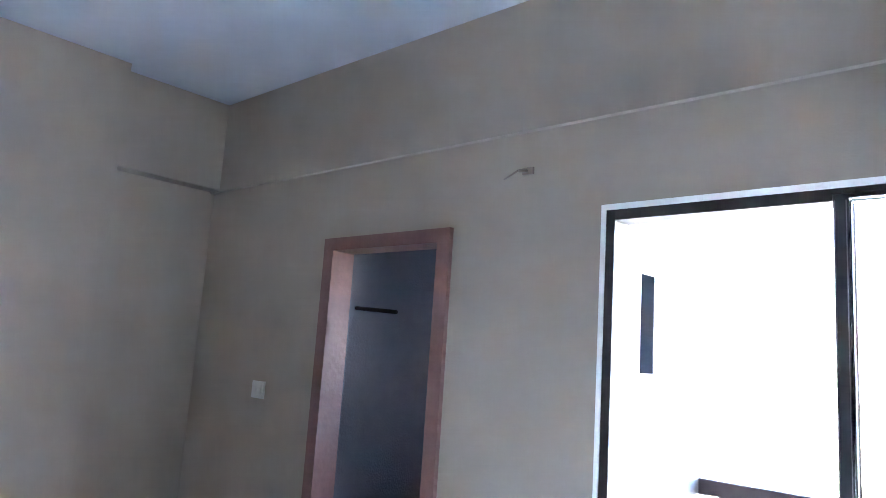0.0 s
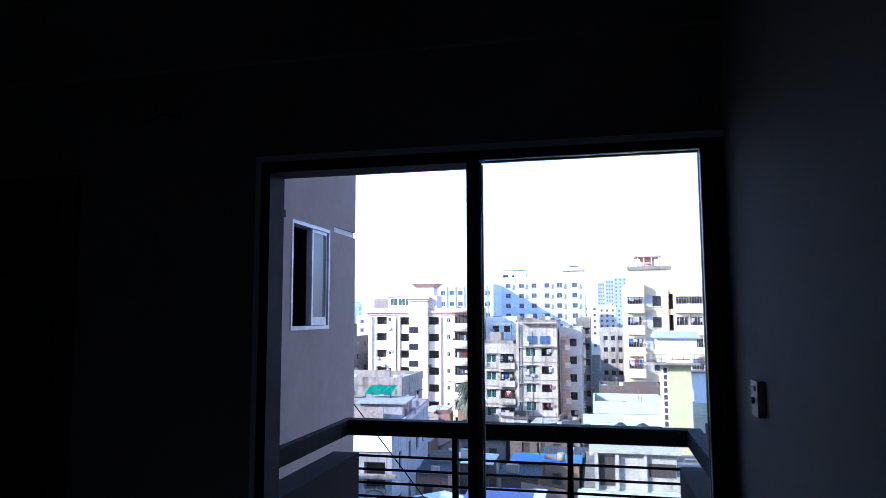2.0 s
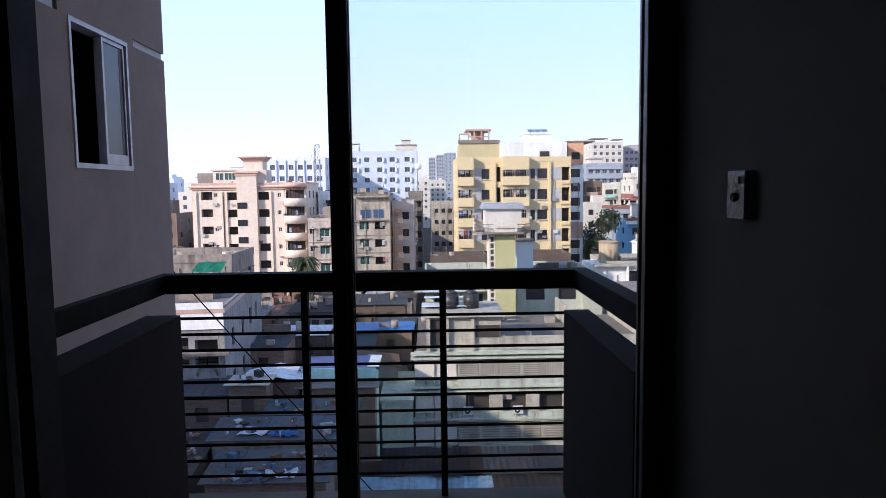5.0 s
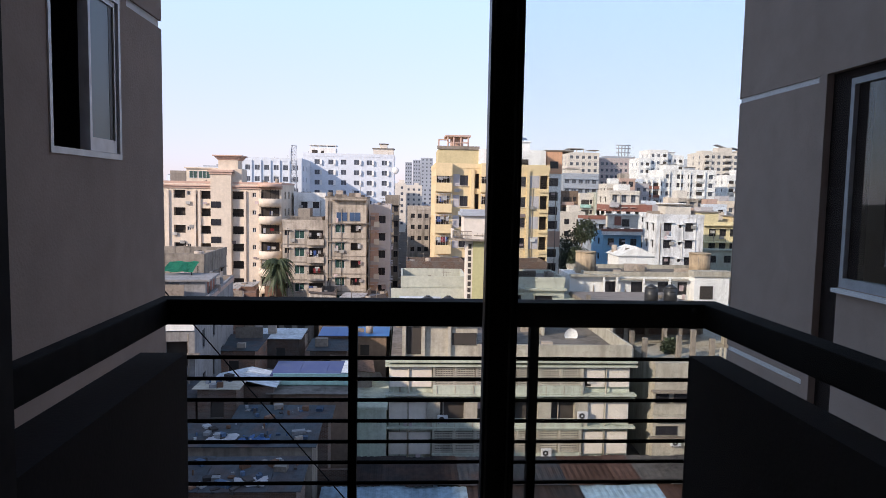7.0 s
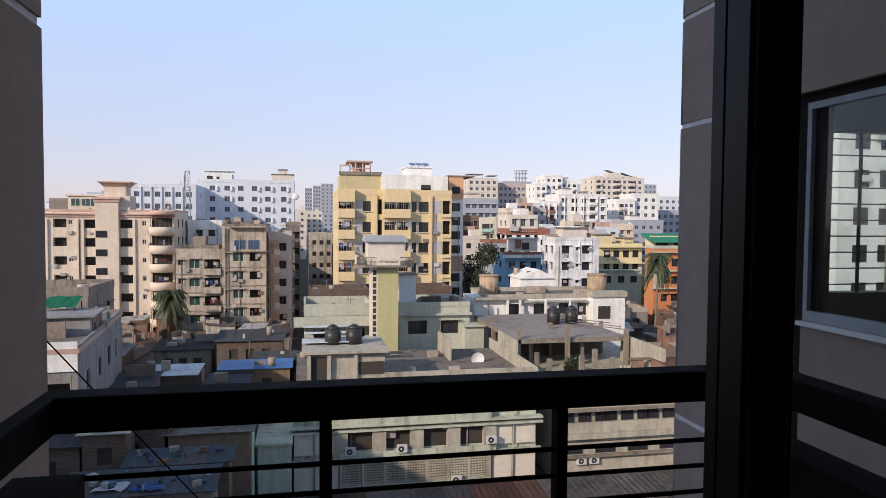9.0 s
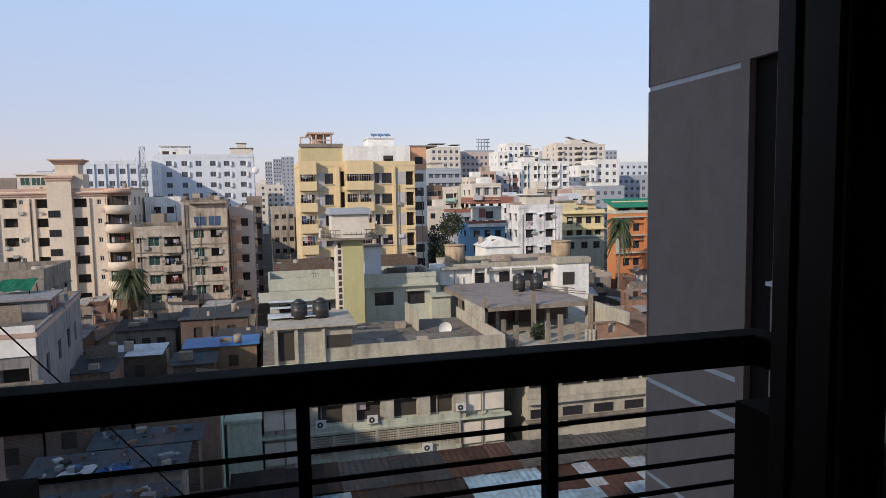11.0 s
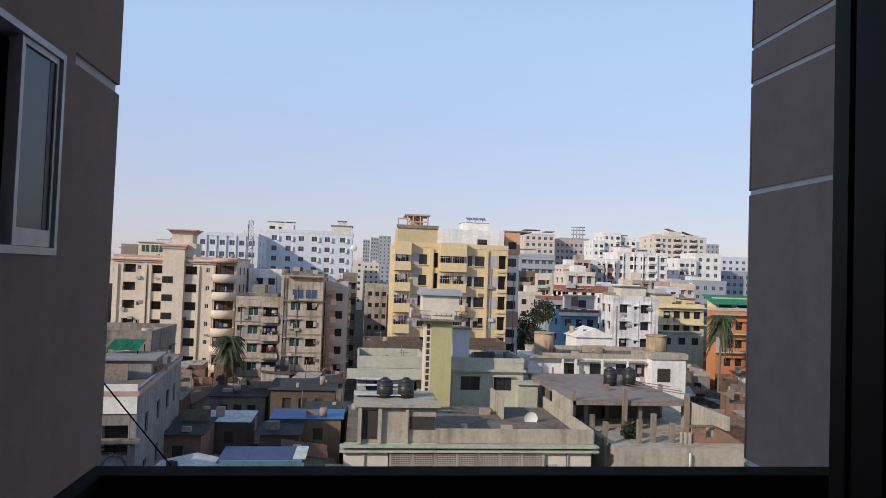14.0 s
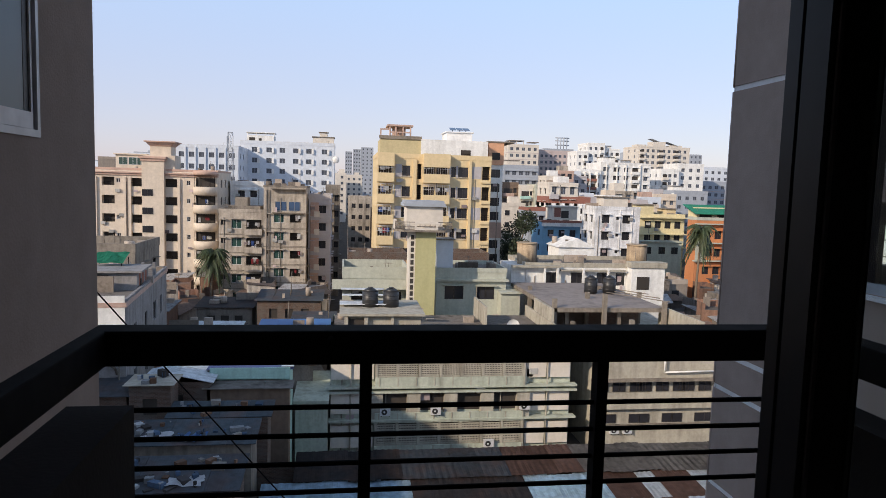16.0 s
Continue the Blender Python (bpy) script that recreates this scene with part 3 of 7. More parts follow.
slab("plate", PLASTIC, (-0.06, 0.06, -0.012, 0, -0.05, 0.05), parent=box_sw, bevel=0.004)
for i in range(2):
    slab("rocker", PLASTIC, (-0.04 + i * 0.045, -0.005 + i * 0.045, -0.018, -0.0125, -0.03, 0.03), parent=box_sw, bevel=0.003)

# socket with a black knob on the right wall
sw = thing("wall_socket", XR, -0.37, 1.285, "white plastic wall socket with a dark plug hole", "switch")
slab("plate", PLASTIC, (-0.02, 0, -0.037, 0.037, -0.047, 0.047), parent=sw, bevel=0.005)
slab("rocker", PLASTIC, (-0.025, -0.0205, -0.02, 0.02, 0.022, 0.036), parent=sw, bevel=0.002)
bm = bmesh.new()
rod(bm, (-0.0205, 0, -0.005), (-0.027, 0, -0.005), 0.009, 14)
part("knob", bm, BLACK, sw, "black round knob")

# ---------------------------------------------------------------- sliding door
win = tagged(new("window_1"), "dark aluminium sliding balcony door, one half slid open", "window", kind="structure")
win.location = (0, 0, 0)
slab("trim", GROOVE, (-0.822, -0.803, -0.006, 0.055, 0, 2.122), parent=win, label="pale plaster edge strip")
slab("trim", GROOVE, (-0.803, XR - 0.002, -0.006, 0.055, 2.1, 2.122), parent=win, label="pale plaster edge strip")
slab("window_frame", BROWN_MATT, (-0.803, -0.765, 0.002, 0.125, 0.03, 2.1), parent=win, bevel=0.003)
slab("window_frame", BROWN_MATT, (0.845, XR - 0.003, 0.002, 0.125, 0.03, 2.0995), parent=win, bevel=0.003)
slab("window_frame", BROWN_MATT, (-0.764, 0.845, 0.002, 0.125, 2.081, 2.0995), (-0.764, 0.0, 0.002, 0.125, 2.058, 2.081), parent=win, bevel=0.003)
slab("window_frame", BROWN_MATT, (-0.803, XR - 0.003, 0.002, 0.135, 0.0, 0.03), parent=win, bevel=0.003)
slab("track", GREY_ALU, (-0.764, 0.843, 0.02, 0.024, 0.03, 0.045), (-0.764, 0.843, 0.076, 0.08, 0.03, 0.045), parent=win)


def sash(x0, x1, y, left, half=0.016):
    us, vs = [x0, x0 + left, x1 - 0.045, x1], [0.046, 0.11, 2.066, 2.08]
    bm = lattice(us, vs, lambda i, j: (i, j) != (1, 1), y - half, y + half)
    soften(bm, 0.002, 1)
    leaf = part("sash", bm, BROWN_ALU, win)
    p = slab("pane", PANE, (x0 + left - 0.005, x1 - 0.04, y - 0.0025, y + 0.0025, 0.105, 2.064), parent=leaf)
    p.visible_shadow = False
    # thin pale strips draw the bright edge lines of the stile
    for u in (0.004, left - 0.009):
        slab("glazing_bead", BEAD, (x0 + u, x0 + u + 0.003, y - half - 0.0025, y - half - 0.0002, 0.05, 2.06), parent=leaf)
    slab("gasket", BLACK, (x0 + left, x0 + left + 0.006, y - 0.006, y + 0.006, 0.11, 2.06), parent=leaf)
    return leaf


sash(0.0, 0.843, 0.022, 0.046)
sash(0.014, 0.843, 0.068, 0.032, 0.01)

# ---------------------------------------------------------------- balcony
structure("balcony_floor", C_CONC, (-0.98, 1.0, WT, 1.2, -0.2, -0.02), bevel=0.01)
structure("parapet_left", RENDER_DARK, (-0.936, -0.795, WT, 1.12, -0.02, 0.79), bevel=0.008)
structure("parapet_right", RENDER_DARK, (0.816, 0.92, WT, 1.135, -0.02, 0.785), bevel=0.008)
rail = thing("balcony_railing", 0, 1.13, -0.02, "dark painted iron balcony railing with thin horizontal bars", "railing")
bm = bmesh.new()
f0 = bm.faces.new([bm.verts.new((x, y, 0.898)) for x, y in ((-0.89, 0.065), (0.925, 0.065), (0.925, -0.975), (0.855, -0.975), (0.855, -0.012), (-0.852, -0.012), (-0.852, -0.975), (-0.89, -0.975))])
ex = bmesh.ops.extrude_face_region(bm, geom=[f0])
bmesh.ops.translate(bm, vec=(0, 0, 0.08), verts=[e for e in ex["geom"] if isinstance(e, bmesh.types.BMVert)])
bmesh.ops.recalc_face_normals(bm, faces=bm.faces)
soften(bm, 0.005)
part("handrail", bm, IRON, rail)
for x in (-0.28, 0.302):
    slab("post", IRON, (x - 0.014, x + 0.014, -0.005, 0.035, 0, 0.898), parent=rail, bevel=0.002)
for k in range(11):
    z = 0.79 - 0.069 * k
    bm = bmesh.new()
    rod(bm, (-0.81, 0.015, z), (0.82, 0.015, z), 0.0065, 8)
    part("bar", bm, IRON, rail)
for x in (-0.868, 0.885):
    for y in (-0.9,):
        slab("stub", IRON, (x - 0.015, x + 0.015, y - 0.015, y + 0.015, 0.79, 0.898), parent=rail)
for x, y in ((-0.36, -0.012), (0.82, -0.012)):
    bm = bmesh.new()
    rod(bm, (x, -0.01, 0.963), (x - 0.01, -0.022, 0.953), 0.006, 8)
    part("screw", bm, IRON, rail)

# ---------------------------------------------------------------- own building: wings
LWX, LWY = -1.35, 2.555
GRV = 0.021


def grooved(name, x_face, thick, y0, y1, z_top, z_bottom, lines, window, sign):
    """A wing wall along y whose outer face is cut by horizontal grooves; window (y0, y1, z0, z1) stays free. sign: the face looks to +x or -x."""
    cuts = sorted({z_bottom, z_top, *[z - GRV for z in lines], *[z + GRV for z in lines], window[2], window[3]})
    xa, xb = sorted((x_face, x_face - sign * thick))
    back = sorted((x_face - sign * 0.012, x_face - sign * thick))
    solid, groove = [], []
    for a, b in zip(cuts, cuts[1:]):
        mid = (a + b) / 2
        line = any(abs(mid - z) < GRV for z in lines)
        if line and window[2] < mid < window[3] + 0.1:
            side = [(y0, window[0] - 0.085), (window[1] + 0.085, y1)]
            solid += [(xa, xb, window[0] - 0.085, window[0], a, b), (xa, xb, window[1], window[1] + 0.085, a, b)]
            if mid > window[3]:
                solid.append((xa, xb, window[0], window[1], a, b))
            groove += [(back[0], back[1], s[0], s[1] - (0.012 if sign > 0 else 0.0), a, b) for s in side]
            continue
        spans = [(y0, window[0]), (window[1], y1)] if window[2] < mid < window[3] else [(y0, y1)]
        for s in spans:
            if line:
                groove.append((back[0], back[1], s[0], s[1] - (0.012 if sign > 0 else 0.0), a, b))
            else:
                solid.append((xa, xb, s[0], s[1], a, b))
    structure(name, RENDERED, *solid)
    structure(name + "_groove", GROOVE, *groove)


grooved("wing_left_wall", LWX, 0.15, WT, LWY, 9.0, GROUND, [2.115 + 3.18 * k for k in range(-7, 3)], (1.44, 2.034, 1.42, 2.094), 1)
structure("wing_left_end", RENDERED, (-4.6, LWX - 0.15, LWY - 0.15, LWY, GROUND, 9.0))
structure("wing_left_rear", WALL, (-4.6, -4.45, WT, LWY - 0.15, GROUND, 9.0))
structure("wing_left_floor", TILE, (-4.45, LWX - 0.15, WT, LWY - 0.15, -0.2, -0.02))
structure("wing_left_ceiling", CEIL, (-4.45, LWX - 0.15, WT, LWY - 0.15, 2.6, 2.75))
structure("side_room_tiles", SLATE, (-3.2, LWX - 0.15, LWY - 0.162, LWY - 0.15, -0.02, 2.6), (LWX - 0.162, LWX - 0.15, WT, 1.4, -0.02, 2.6))
structure("side_room_partition", SLATE, (-3.3, -3.2, WT, LWY - 0.15, -0.02, 2.6))
rod_thing = thing("towel_rail", -3.2, 0.82, 1.74, "dark metal rail fixed in the unlit side room", "rail")
bm = bmesh.new()
rod(bm, (0, 0, 0.025), (0.42, -0.01, 0.0), 0.014, 8)
part("bar", bm, IRON, rod_thing)

wl = tagged(new("window_2"), "white aluminium sliding window in the brown render, half open", "window", kind="structure")
wl.location = (LWX, 1.737, 1.418)
for b in ((-0.3, 0.3, 0, 0.024), (-0.3, 0.3, 0.656, 0.678), (-0.3, -0.28, 0.024, 0.656), (0.28, 0.3, 0.024, 0.656)):
    slab("window_frame", WHITE_ALU, (-0.075, 0.005, b[0], b[1], b[2], b[3]), parent=wl, bevel=0.003)
for y0, y1, x in ((0.02, 0.268, -0.014), (0.045, 0.279, -0.045)):
    lf = slab("sash", WHITE_ALU, (x - 0.01, x + 0.01, y0, y0 + 0.02, 0.026, 0.654), (x - 0.01, x + 0.01, y1 - 0.014, y1, 0.026, 0.654), (x - 0.01, x + 0.01, y0 + 0.02, y1 - 0.014, 0.026, 0.08),
              (x - 0.01, x + 0.01, y0 + 0.02, y1 - 0.014, 0.634, 0.654), parent=wl, bevel=0.002)
    slab("gasket", BLACK, (x - 0.004, x + 0.004, y1 - 0.05, y1 - 0.014, 0.08, 0.634), parent=lf)
    g = slab("pane", FROST, (x - 0.003, x + 0.003, y0 + 0.018, y1 - 0.05, 0.078, 0.636), parent=lf)
    g.visible_shadow = False

# right wing: hollow room with a window on either side
RWX, RWY, RWT = 2.66, 4.66, 9.0
RIGHT_LINES = [z + 3.18 * k for z in (-1.04, -0.245, 0.037) for k in (-6, -5, -4, -3, -2, -1, 0)] + [2.112, 2.965, 3.255, 5.29, 6.15, 6.43, 8.47]
grooved("wing_right_wall", RWX, 0.15, WT, RWY - 0.1, RWT, GROUND, RIGHT_LINES, (1.75, 3.41, -0.19, 2.135), -1)
structure("wing_right_end", RENDERED, (RWX + 0.1, 3.93, RWY - 0.15, RWY, GROUND, RWT), (5.8, 7.0, RWY - 0.15, RWY, GROUND, RWT), (3.93, 5.8, RWY - 0.15, RWY, GROUND, 0.752), (3.93, 5.8, RWY - 0.15, RWY, 2.12, RWT))
bm = bmesh.new()
n = 8
arc = [(RWX + 0.1 - 0.1 * math.cos(a * math.pi / 2 / n), RWY - 0.1 + 0.1 * math.sin(a * math.pi / 2 / n)) for a in range(n + 1)]
core = [(RWX + 0.1 - 0.088 * math.cos(a * math.pi / 2 / n), RWY - 0.1 + 0.088 * math.sin(a * math.pi / 2 / n)) for a in range(n + 1)]


def quarter(bm, edge, z0, z1):
    """An upright quarter drum round the wing's corner."""
    pts = edge + [(RWX + 0.1, RWY - 0.1)]
    lo, hi = [bm.verts.new((x, y, z0)) for x, y in pts], [bm.verts.new((x, y, z1)) for x, y in pts]
    for i in range(len(pts)):
        bm.faces.new((lo[i], lo[(i + 1) % len(pts)], hi[(i + 1) % len(pts)], hi[i])).smooth = i < n
    bm.faces.new(hi)
    bm.faces.new(lo[::-1])


bm_pale = bmesh.new()
zs = [GROUND] + sorted(RIGHT_LINES) + [RWT + GRV]
for za, zb in zip(zs, zs[1:]):
    quarter(bm, arc, za + (GRV if za > GROUND else 0), zb - GRV)
    if zb < RWT:
        quarter(bm_pale, core, zb - GRV, zb + GRV)
tagged(part("wing_right_corner", bm, RENDERED), kind="structure")
tagged(part("wing_right_corner_groove", bm_pale, GROOVE), kind="structure")
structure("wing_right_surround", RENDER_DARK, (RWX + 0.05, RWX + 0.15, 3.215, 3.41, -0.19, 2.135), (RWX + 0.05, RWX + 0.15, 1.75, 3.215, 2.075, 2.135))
structure("wing_right_apron", RENDERED, (RWX + 0.03, RWX + 0.15, 1.75, 3.215, -0.19, 0.745))
structure("wing_right_floor", TILE, (RWX + 0.15, 6.8, WT, RWY - 0.15, -0.2, -0.02))
structure("wing_right_ceiling", CEIL, (RWX + 0.15, 6.8, WT, RWY - 0.15, 2.9, 3.05))
structure("wing_right_far_wall", WALL, (6.8, 7.0, WT, RWY - 0.15, GROUND, 9.0))
wr = tagged(new("window_3"), "white aluminium window with tinted glass in the brown wing", "window", kind="structure")
wr.location = (RWX + 0.07, 2.48, 0.745)
for b in ((-0.73, 0.735, 0, 0.06), (-0.73, 0.735, 1.29, 1.33), (-0.73, -0.69, 0.06, 1.29), (0.7, 0.735, 0.06, 1.29), (-0.02, 0.02, 0.06, 1.29)):
    slab("window_frame", SILVER, (-0.03, 0.04, *b), parent=wr, bevel=0.003)
slab("window_sill", GROOVE, (-0.085, -0.032, -0.73, 0.73, -0.03, -0.005), parent=wr)
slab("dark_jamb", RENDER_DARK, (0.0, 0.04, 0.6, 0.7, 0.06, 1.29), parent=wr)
for y0, y1 in ((-0.69, -0.02), (0.02, 0.6)):
    g = slab("pane", TINT, (-0.003, 0.003, y0, y1, 0.06, 1.29), parent=wr)
    g.visible_shadow = False
grl = thing("window_grille", 4.865, RWY - 0.12, 0.752, "black iron grille in the end window of the wing", "grille")
for k in range(10):
    bm = bmesh.new()
    rod(bm, (-0.935, 0, 0.07 + 0.137 * k), (0.935, 0, 0.07 + 0.137 * k), 0.006, 5)
    part("crossbar", bm, IRON, grl)
for k in range(6):
    bm = bmesh.new()
    rod(bm, (-0.9 + 0.36 * k, 0, 0), (-0.9 + 0.36 * k, 0, 1.368), 0.016, 5)
    part("upright", bm, IRON, grl)

# the rest of the own building, around and above
structure("own_building_facade", RENDERED, (LWX, -0.86, WT + 0.002, WT + 0.1, 2.2, 9.0), (-0.86, RWX, WT + 0.002, WT + 0.1, 3.1, 9.0), (0.9, RWX, WT + 0.002, WT + 0.1, -22.5, 3.1), (LWX, -0.86, WT + 0.002, WT + 0.1, -22.5, 2.2), (-0.86, 0.9, WT + 0.002, WT + 0.1, 2.13, 3.1), (-0.86, 0.9, WT + 0.002, WT + 0.1, -22.5, -0.25))
structure("own_building_mass", RENDERED, (-26, -4.6, -14, 2.0, GROUND, 10.0), (7.0, 12, -14, 2.0, GROUND, 10.0), (-4.6, 7.0, -14, YB - 0.3, GROUND, 10.0), (-4.6, 7.0, YB - 0.3, 0.1, 3.3, 10.0), (-4.6, 7.0, YB - 0.3, 0.1, GROUND, -0.4), (XR + 0.2, 7.0, YB - 0.3, 0.1, -0.4, 3.3))
# ---------------------------------------------------------------- the city: ground and large blocks
bm = bmesh.new()
rows = [[bm.verts.new((x, y, GROUND + grade(y) - 0.005)) for x in (-3000, -40, 60, 3000)] for y in (-3000, 0, 60, 150, 420, 4800)]
for lower, upper in zip(rows, rows[1:]):
    for i in range(3):
        bm.faces.new((lower[i], lower[i + 1], upper[i + 1], upper[i]))
tagged(part("ground", bm, EARTH), kind="structure")

# pale pink block with round corner balconies
pk = apartment("apartment_building", "pale pink seven storey block with dark loggias and round corner balconies", -41.5, -21.4, 120, 14, 1.0, C_PINK,
               [(-38.9, 2.0, 1.4, 0.9, "v"), (-37.3, 0.6, 0.7, 1.4, "w"), (-34.2, 2.3, 1.4, 0.8, "v"), (-28.8, 2.3, 1.4, 0.8, "v"), (-26.1, 0.6, 0.8, 1.2, "w"), (-40.9, 0.5, 0.9, 1.1, "w")],
               7, 3.05, 3.5, "R", [(4, 1.4, 1.4, 0.9, "d"), (8, 1.4, 1.4, 0.9, "d"), (11.5, 1.0, 1.2, 0.9, "d")], shade=False, parapet=0.35, trim=C_ROSE, skip={("F", 1, 1), ("F", 1, 4)})
PW, PH = 20.1, 23.5
slab("cornice", C_ROSE, (-PW / 2 - 0.5, PW / 2 + 0.3, -0.5, 0, PH - 0.5, PH - 0.28), (-PW / 2 - 0.3, PW / 2 + 0.2, -0.25, 0, PH - 0.85, PH - 0.55), parent=pk)
for u in (-9.6, -5.0, -4.2, 3.6, 6.2):
    slab("pilaster", C_PINK, (u, u + 0.4, -0.3, 0, 0, PH - 1.2), parent=pk)
slab("stair_tower", C_PINK, (-1.9, 1.6, -0.9, 0.0, 0, PH + 1.6), parent=pk)
for k in range(7):
    put_window(pk, 1.7, 1.1, "d", (-1.0, -0.93, PH - 4.2 - 3.05 * k))
slab("stair_head", C_PINK, (-1.9, 3.2, 0.0, 4.0, PH, PH + 2.6), parent=pk)
slab("crown", C_ROSE, (-2.3, 2.0, -1.3, 0.3, PH + 2.0, PH + 2.35), (-2.1, 1.8, -1.1, 0.2, PH + 1.6, PH + 2.0), parent=pk)
slab("stair_head_upper", C_PINK, (-0.9, 2.5, 0.4, 3.6, PH + 2.6, PH + 4.2), parent=pk)
bm = bmesh.new()
lo = [bm.verts.new(p) for p in ((-0.95, 0.35, PH + 4.1), (2.55, 0.35, PH + 4.1), (2.55, 3.65, PH + 4.1), (-0.95, 3.65, PH + 4.1))]
hi = [bm.verts.new(p) for p in ((-1.5, -0.2, PH + 4.75), (3.1, -0.2, PH + 4.75), (3.1, 4.2, PH + 4.75), (-1.5, 4.2, PH + 4.75))]
for k in range(4):
    bm.faces.new((lo[k], lo[(k + 1) % 4], hi[(k + 1) % 4], hi[k]))
bm.faces.new(lo[::-1])
bm.faces.new(hi)
part("crown_upper", bm, C_ROSE, pk)
slab("crown_rim", C_ROSE, (-1.7, 3.3, -0.4, 4.4, PH + 4.76, PH + 4.95), parent=pk)
slab("roof_room", C_PINK, (-7.0, -2.0, 2.5, 8, PH, PH + 2.6), (-7.3, -1.9, 2.2, 8.3, PH + 2.6, PH + 2.8), parent=pk)
for u in (-5.8, -4.2, -2.9):
    put_window(pk, 1.4, 1.3, "g", (u, 2.47, PH + 0.9))
for k in range(7):
    bm = bmesh.new()
    z, r, cu, seg = PH - 3.5 - 3.05 * k, 1.95, 8.1, 14
    out = [(cu - r * math.cos(math.pi * i / seg), 0.05 - r * math.sin(math.pi * i / seg)) for i in range(seg + 1)]
    inn = [(cu - (r - 0.15) * math.cos(math.pi * i / seg), 0.05 - (r - 0.15) * math.sin(math.pi * i / seg)) for i in range(seg + 1)]
    lo = [bm.verts.new((x, y, z - 0.35)) for x, y in out]
    hi = [bm.verts.new((x, y, z + 1.05)) for x, y in out]
    hi2 = [bm.verts.new((x, y, z + 1.05)) for x, y in inn]
    lo2 = [bm.verts.new((x, y, z)) for x, y in inn]
    for i in range(seg):
        for a, b in ((lo, hi), (hi, hi2), (hi2, lo2)):
            bm.faces.new((a[i], a[i + 1], b[i + 1], b[i])).smooth = True
    bm.faces.new(lo)
    bm.faces.new(lo2)
    bmesh.ops.recalc_face_normals(bm, faces=bm.faces)
    bl = part("round_balcony", bm, C_PINK, pk)
    for i in range(0, seg + 1, 2):
        bm = bmesh.new()
        rod(bm, (inn[i][0], inn[i][1], z + 1.05), (inn[i][0], inn[i][1], z + 2.7), 0.03, 4)
        part("bar", bm, IRON, bl)
    # flat dark sheet for the shade behind the round balcony
    slab("opening", G_VOID, (cu - 1.5, cu + 1.6, -0.06, -0.01, z + 0.05, z + 2.5), parent=bl)
    if k in (1, 2, 3, 5):
        laundry(pk, cu - 1.2, cu + 1.0, z + 2.0, -1.5, 2, k)
bm = bmesh.new()
drum(bm, 8.1, 0.05, PH - 0.5, PH + 0.15, 2.0, n=24)
part("balcony_roof", bm, C_ROSE, pk)

# weathered grey pair
g1 = apartment("apartment_building", "soot-stained grey block with cluttered balconies", -20.0, -12.95, 113, 12, -5.2, C_GREYL,
               [(-19.3, 0.7, 0.8, 1.4, "d"), (-17.2, 1.6, 1.45, 0.85, "g"), (-14.5, 2.4, 1.5, 0.8, "v")], 6, 2.95, 3.5, "", shade=True, band=C_GREY, parapet=0.5)
for k in range(5):
    balcony(g1, 0.6, 3.35, 17.3 - 3.5 - 2.95 * k, 0.7, C_GREYL, 0.8, 0.6, gmat=IRON)
    laundry(g1, 0.7, 3.2, 17.3 - 3.5 - 2.95 * k + 1.9, -0.5, 3, 90 + k)
slab("rooftop_clutter", C_GREY, (-2.6, 2.6, 3, 8, 17.3, 18.2), (-1.5, 0.5, 3.5, 7, 18.2, 19.6), parent=g1)
g2 = apartment("apartment_building", "tall soot-stained grey block with blue top windows", -12.93, -6.2, 112.6, 13, -1.0, C_GREYL,
               [(-10.5, 1.6, 1.45, 0.85, "g"), (-7.9, 1.7, 1.3, 0.9, "v"), (-12.2, 0.5, 0.6, 1.6, "d")], 7, 2.95, 6.6, "R", [(2.5, 1.2, 1.3, 0.9, "d"), (6.0, 1.2, 1.3, 0.9, "d"), (9.5, 1.2, 1.3, 0.9, "d")], band=C_GREY, parapet=0.25, trim=C_GREY)
for k in range(4):
    laundry(g2, 1.5, 3.0, 21.5 - 6.6 - 2.95 * k + 2.1, -0.25, 2, 120 + k)
for u in (-0.65, 1.5):
    put_window(g2, 1.8, 1.5, "b", (u, -0.03, 21.5 - 3.8))
slab("canopy", C_CONC, (-2.2, 3.4, -0.9, 0, 21.5 - 0.35, 21.5 - 0.2), (-2.0, 3.2, -0.6, 0, 21.5 - 4.2, 21.5 - 4.05), parent=g2)
for u in (-2.9, -2.6, -2.45):
    bm = bmesh.new()
    rod(bm, (u, -0.1, 0), (u, -0.1, 21), 0.07, 6)
    part("drainpipe", bm, C_GREY, g2)
apartment("apartment_building", "white block behind the grey rooftops", -21, -15, 131, 8, -1.3, C_WHITE, [(-19, 1.2, 1.2, 0.9, "d"), (-16.8, 1.2, 1.2, 0.9, "d")], 2, 3.0, 3.0)
g3 = apartment("apartment_building", "narrow pale block with brick-red and lavender panels", -6.0, -2.3, 117, 14, -3.0, C_LAV, [(-5.4, 0.5, 0.6, 1.5, "d"), (-3.7, 1.2, 1.3, 0.9, "d")], 6, 3.0, 3.2, "R",
               [(3, 1.2, 1.3, 0.9, "d"), (7, 1.2, 1.3, 0.9, "d"), (11, 1.2, 1.3, 0.9, "d")], band=C_LAV)
for k in range(5):
    slab("brick_red_panel", C_ROSEL, (-1.55, -0.1, -0.06, -0.002, 16.7 - 3.0 * k, 19.0 - 3.0 * k), parent=g3)
    balcony(g3, -0.9, 0.0, 16.7 - 3.0 * k, 0.5, C_FARC, 0.8)
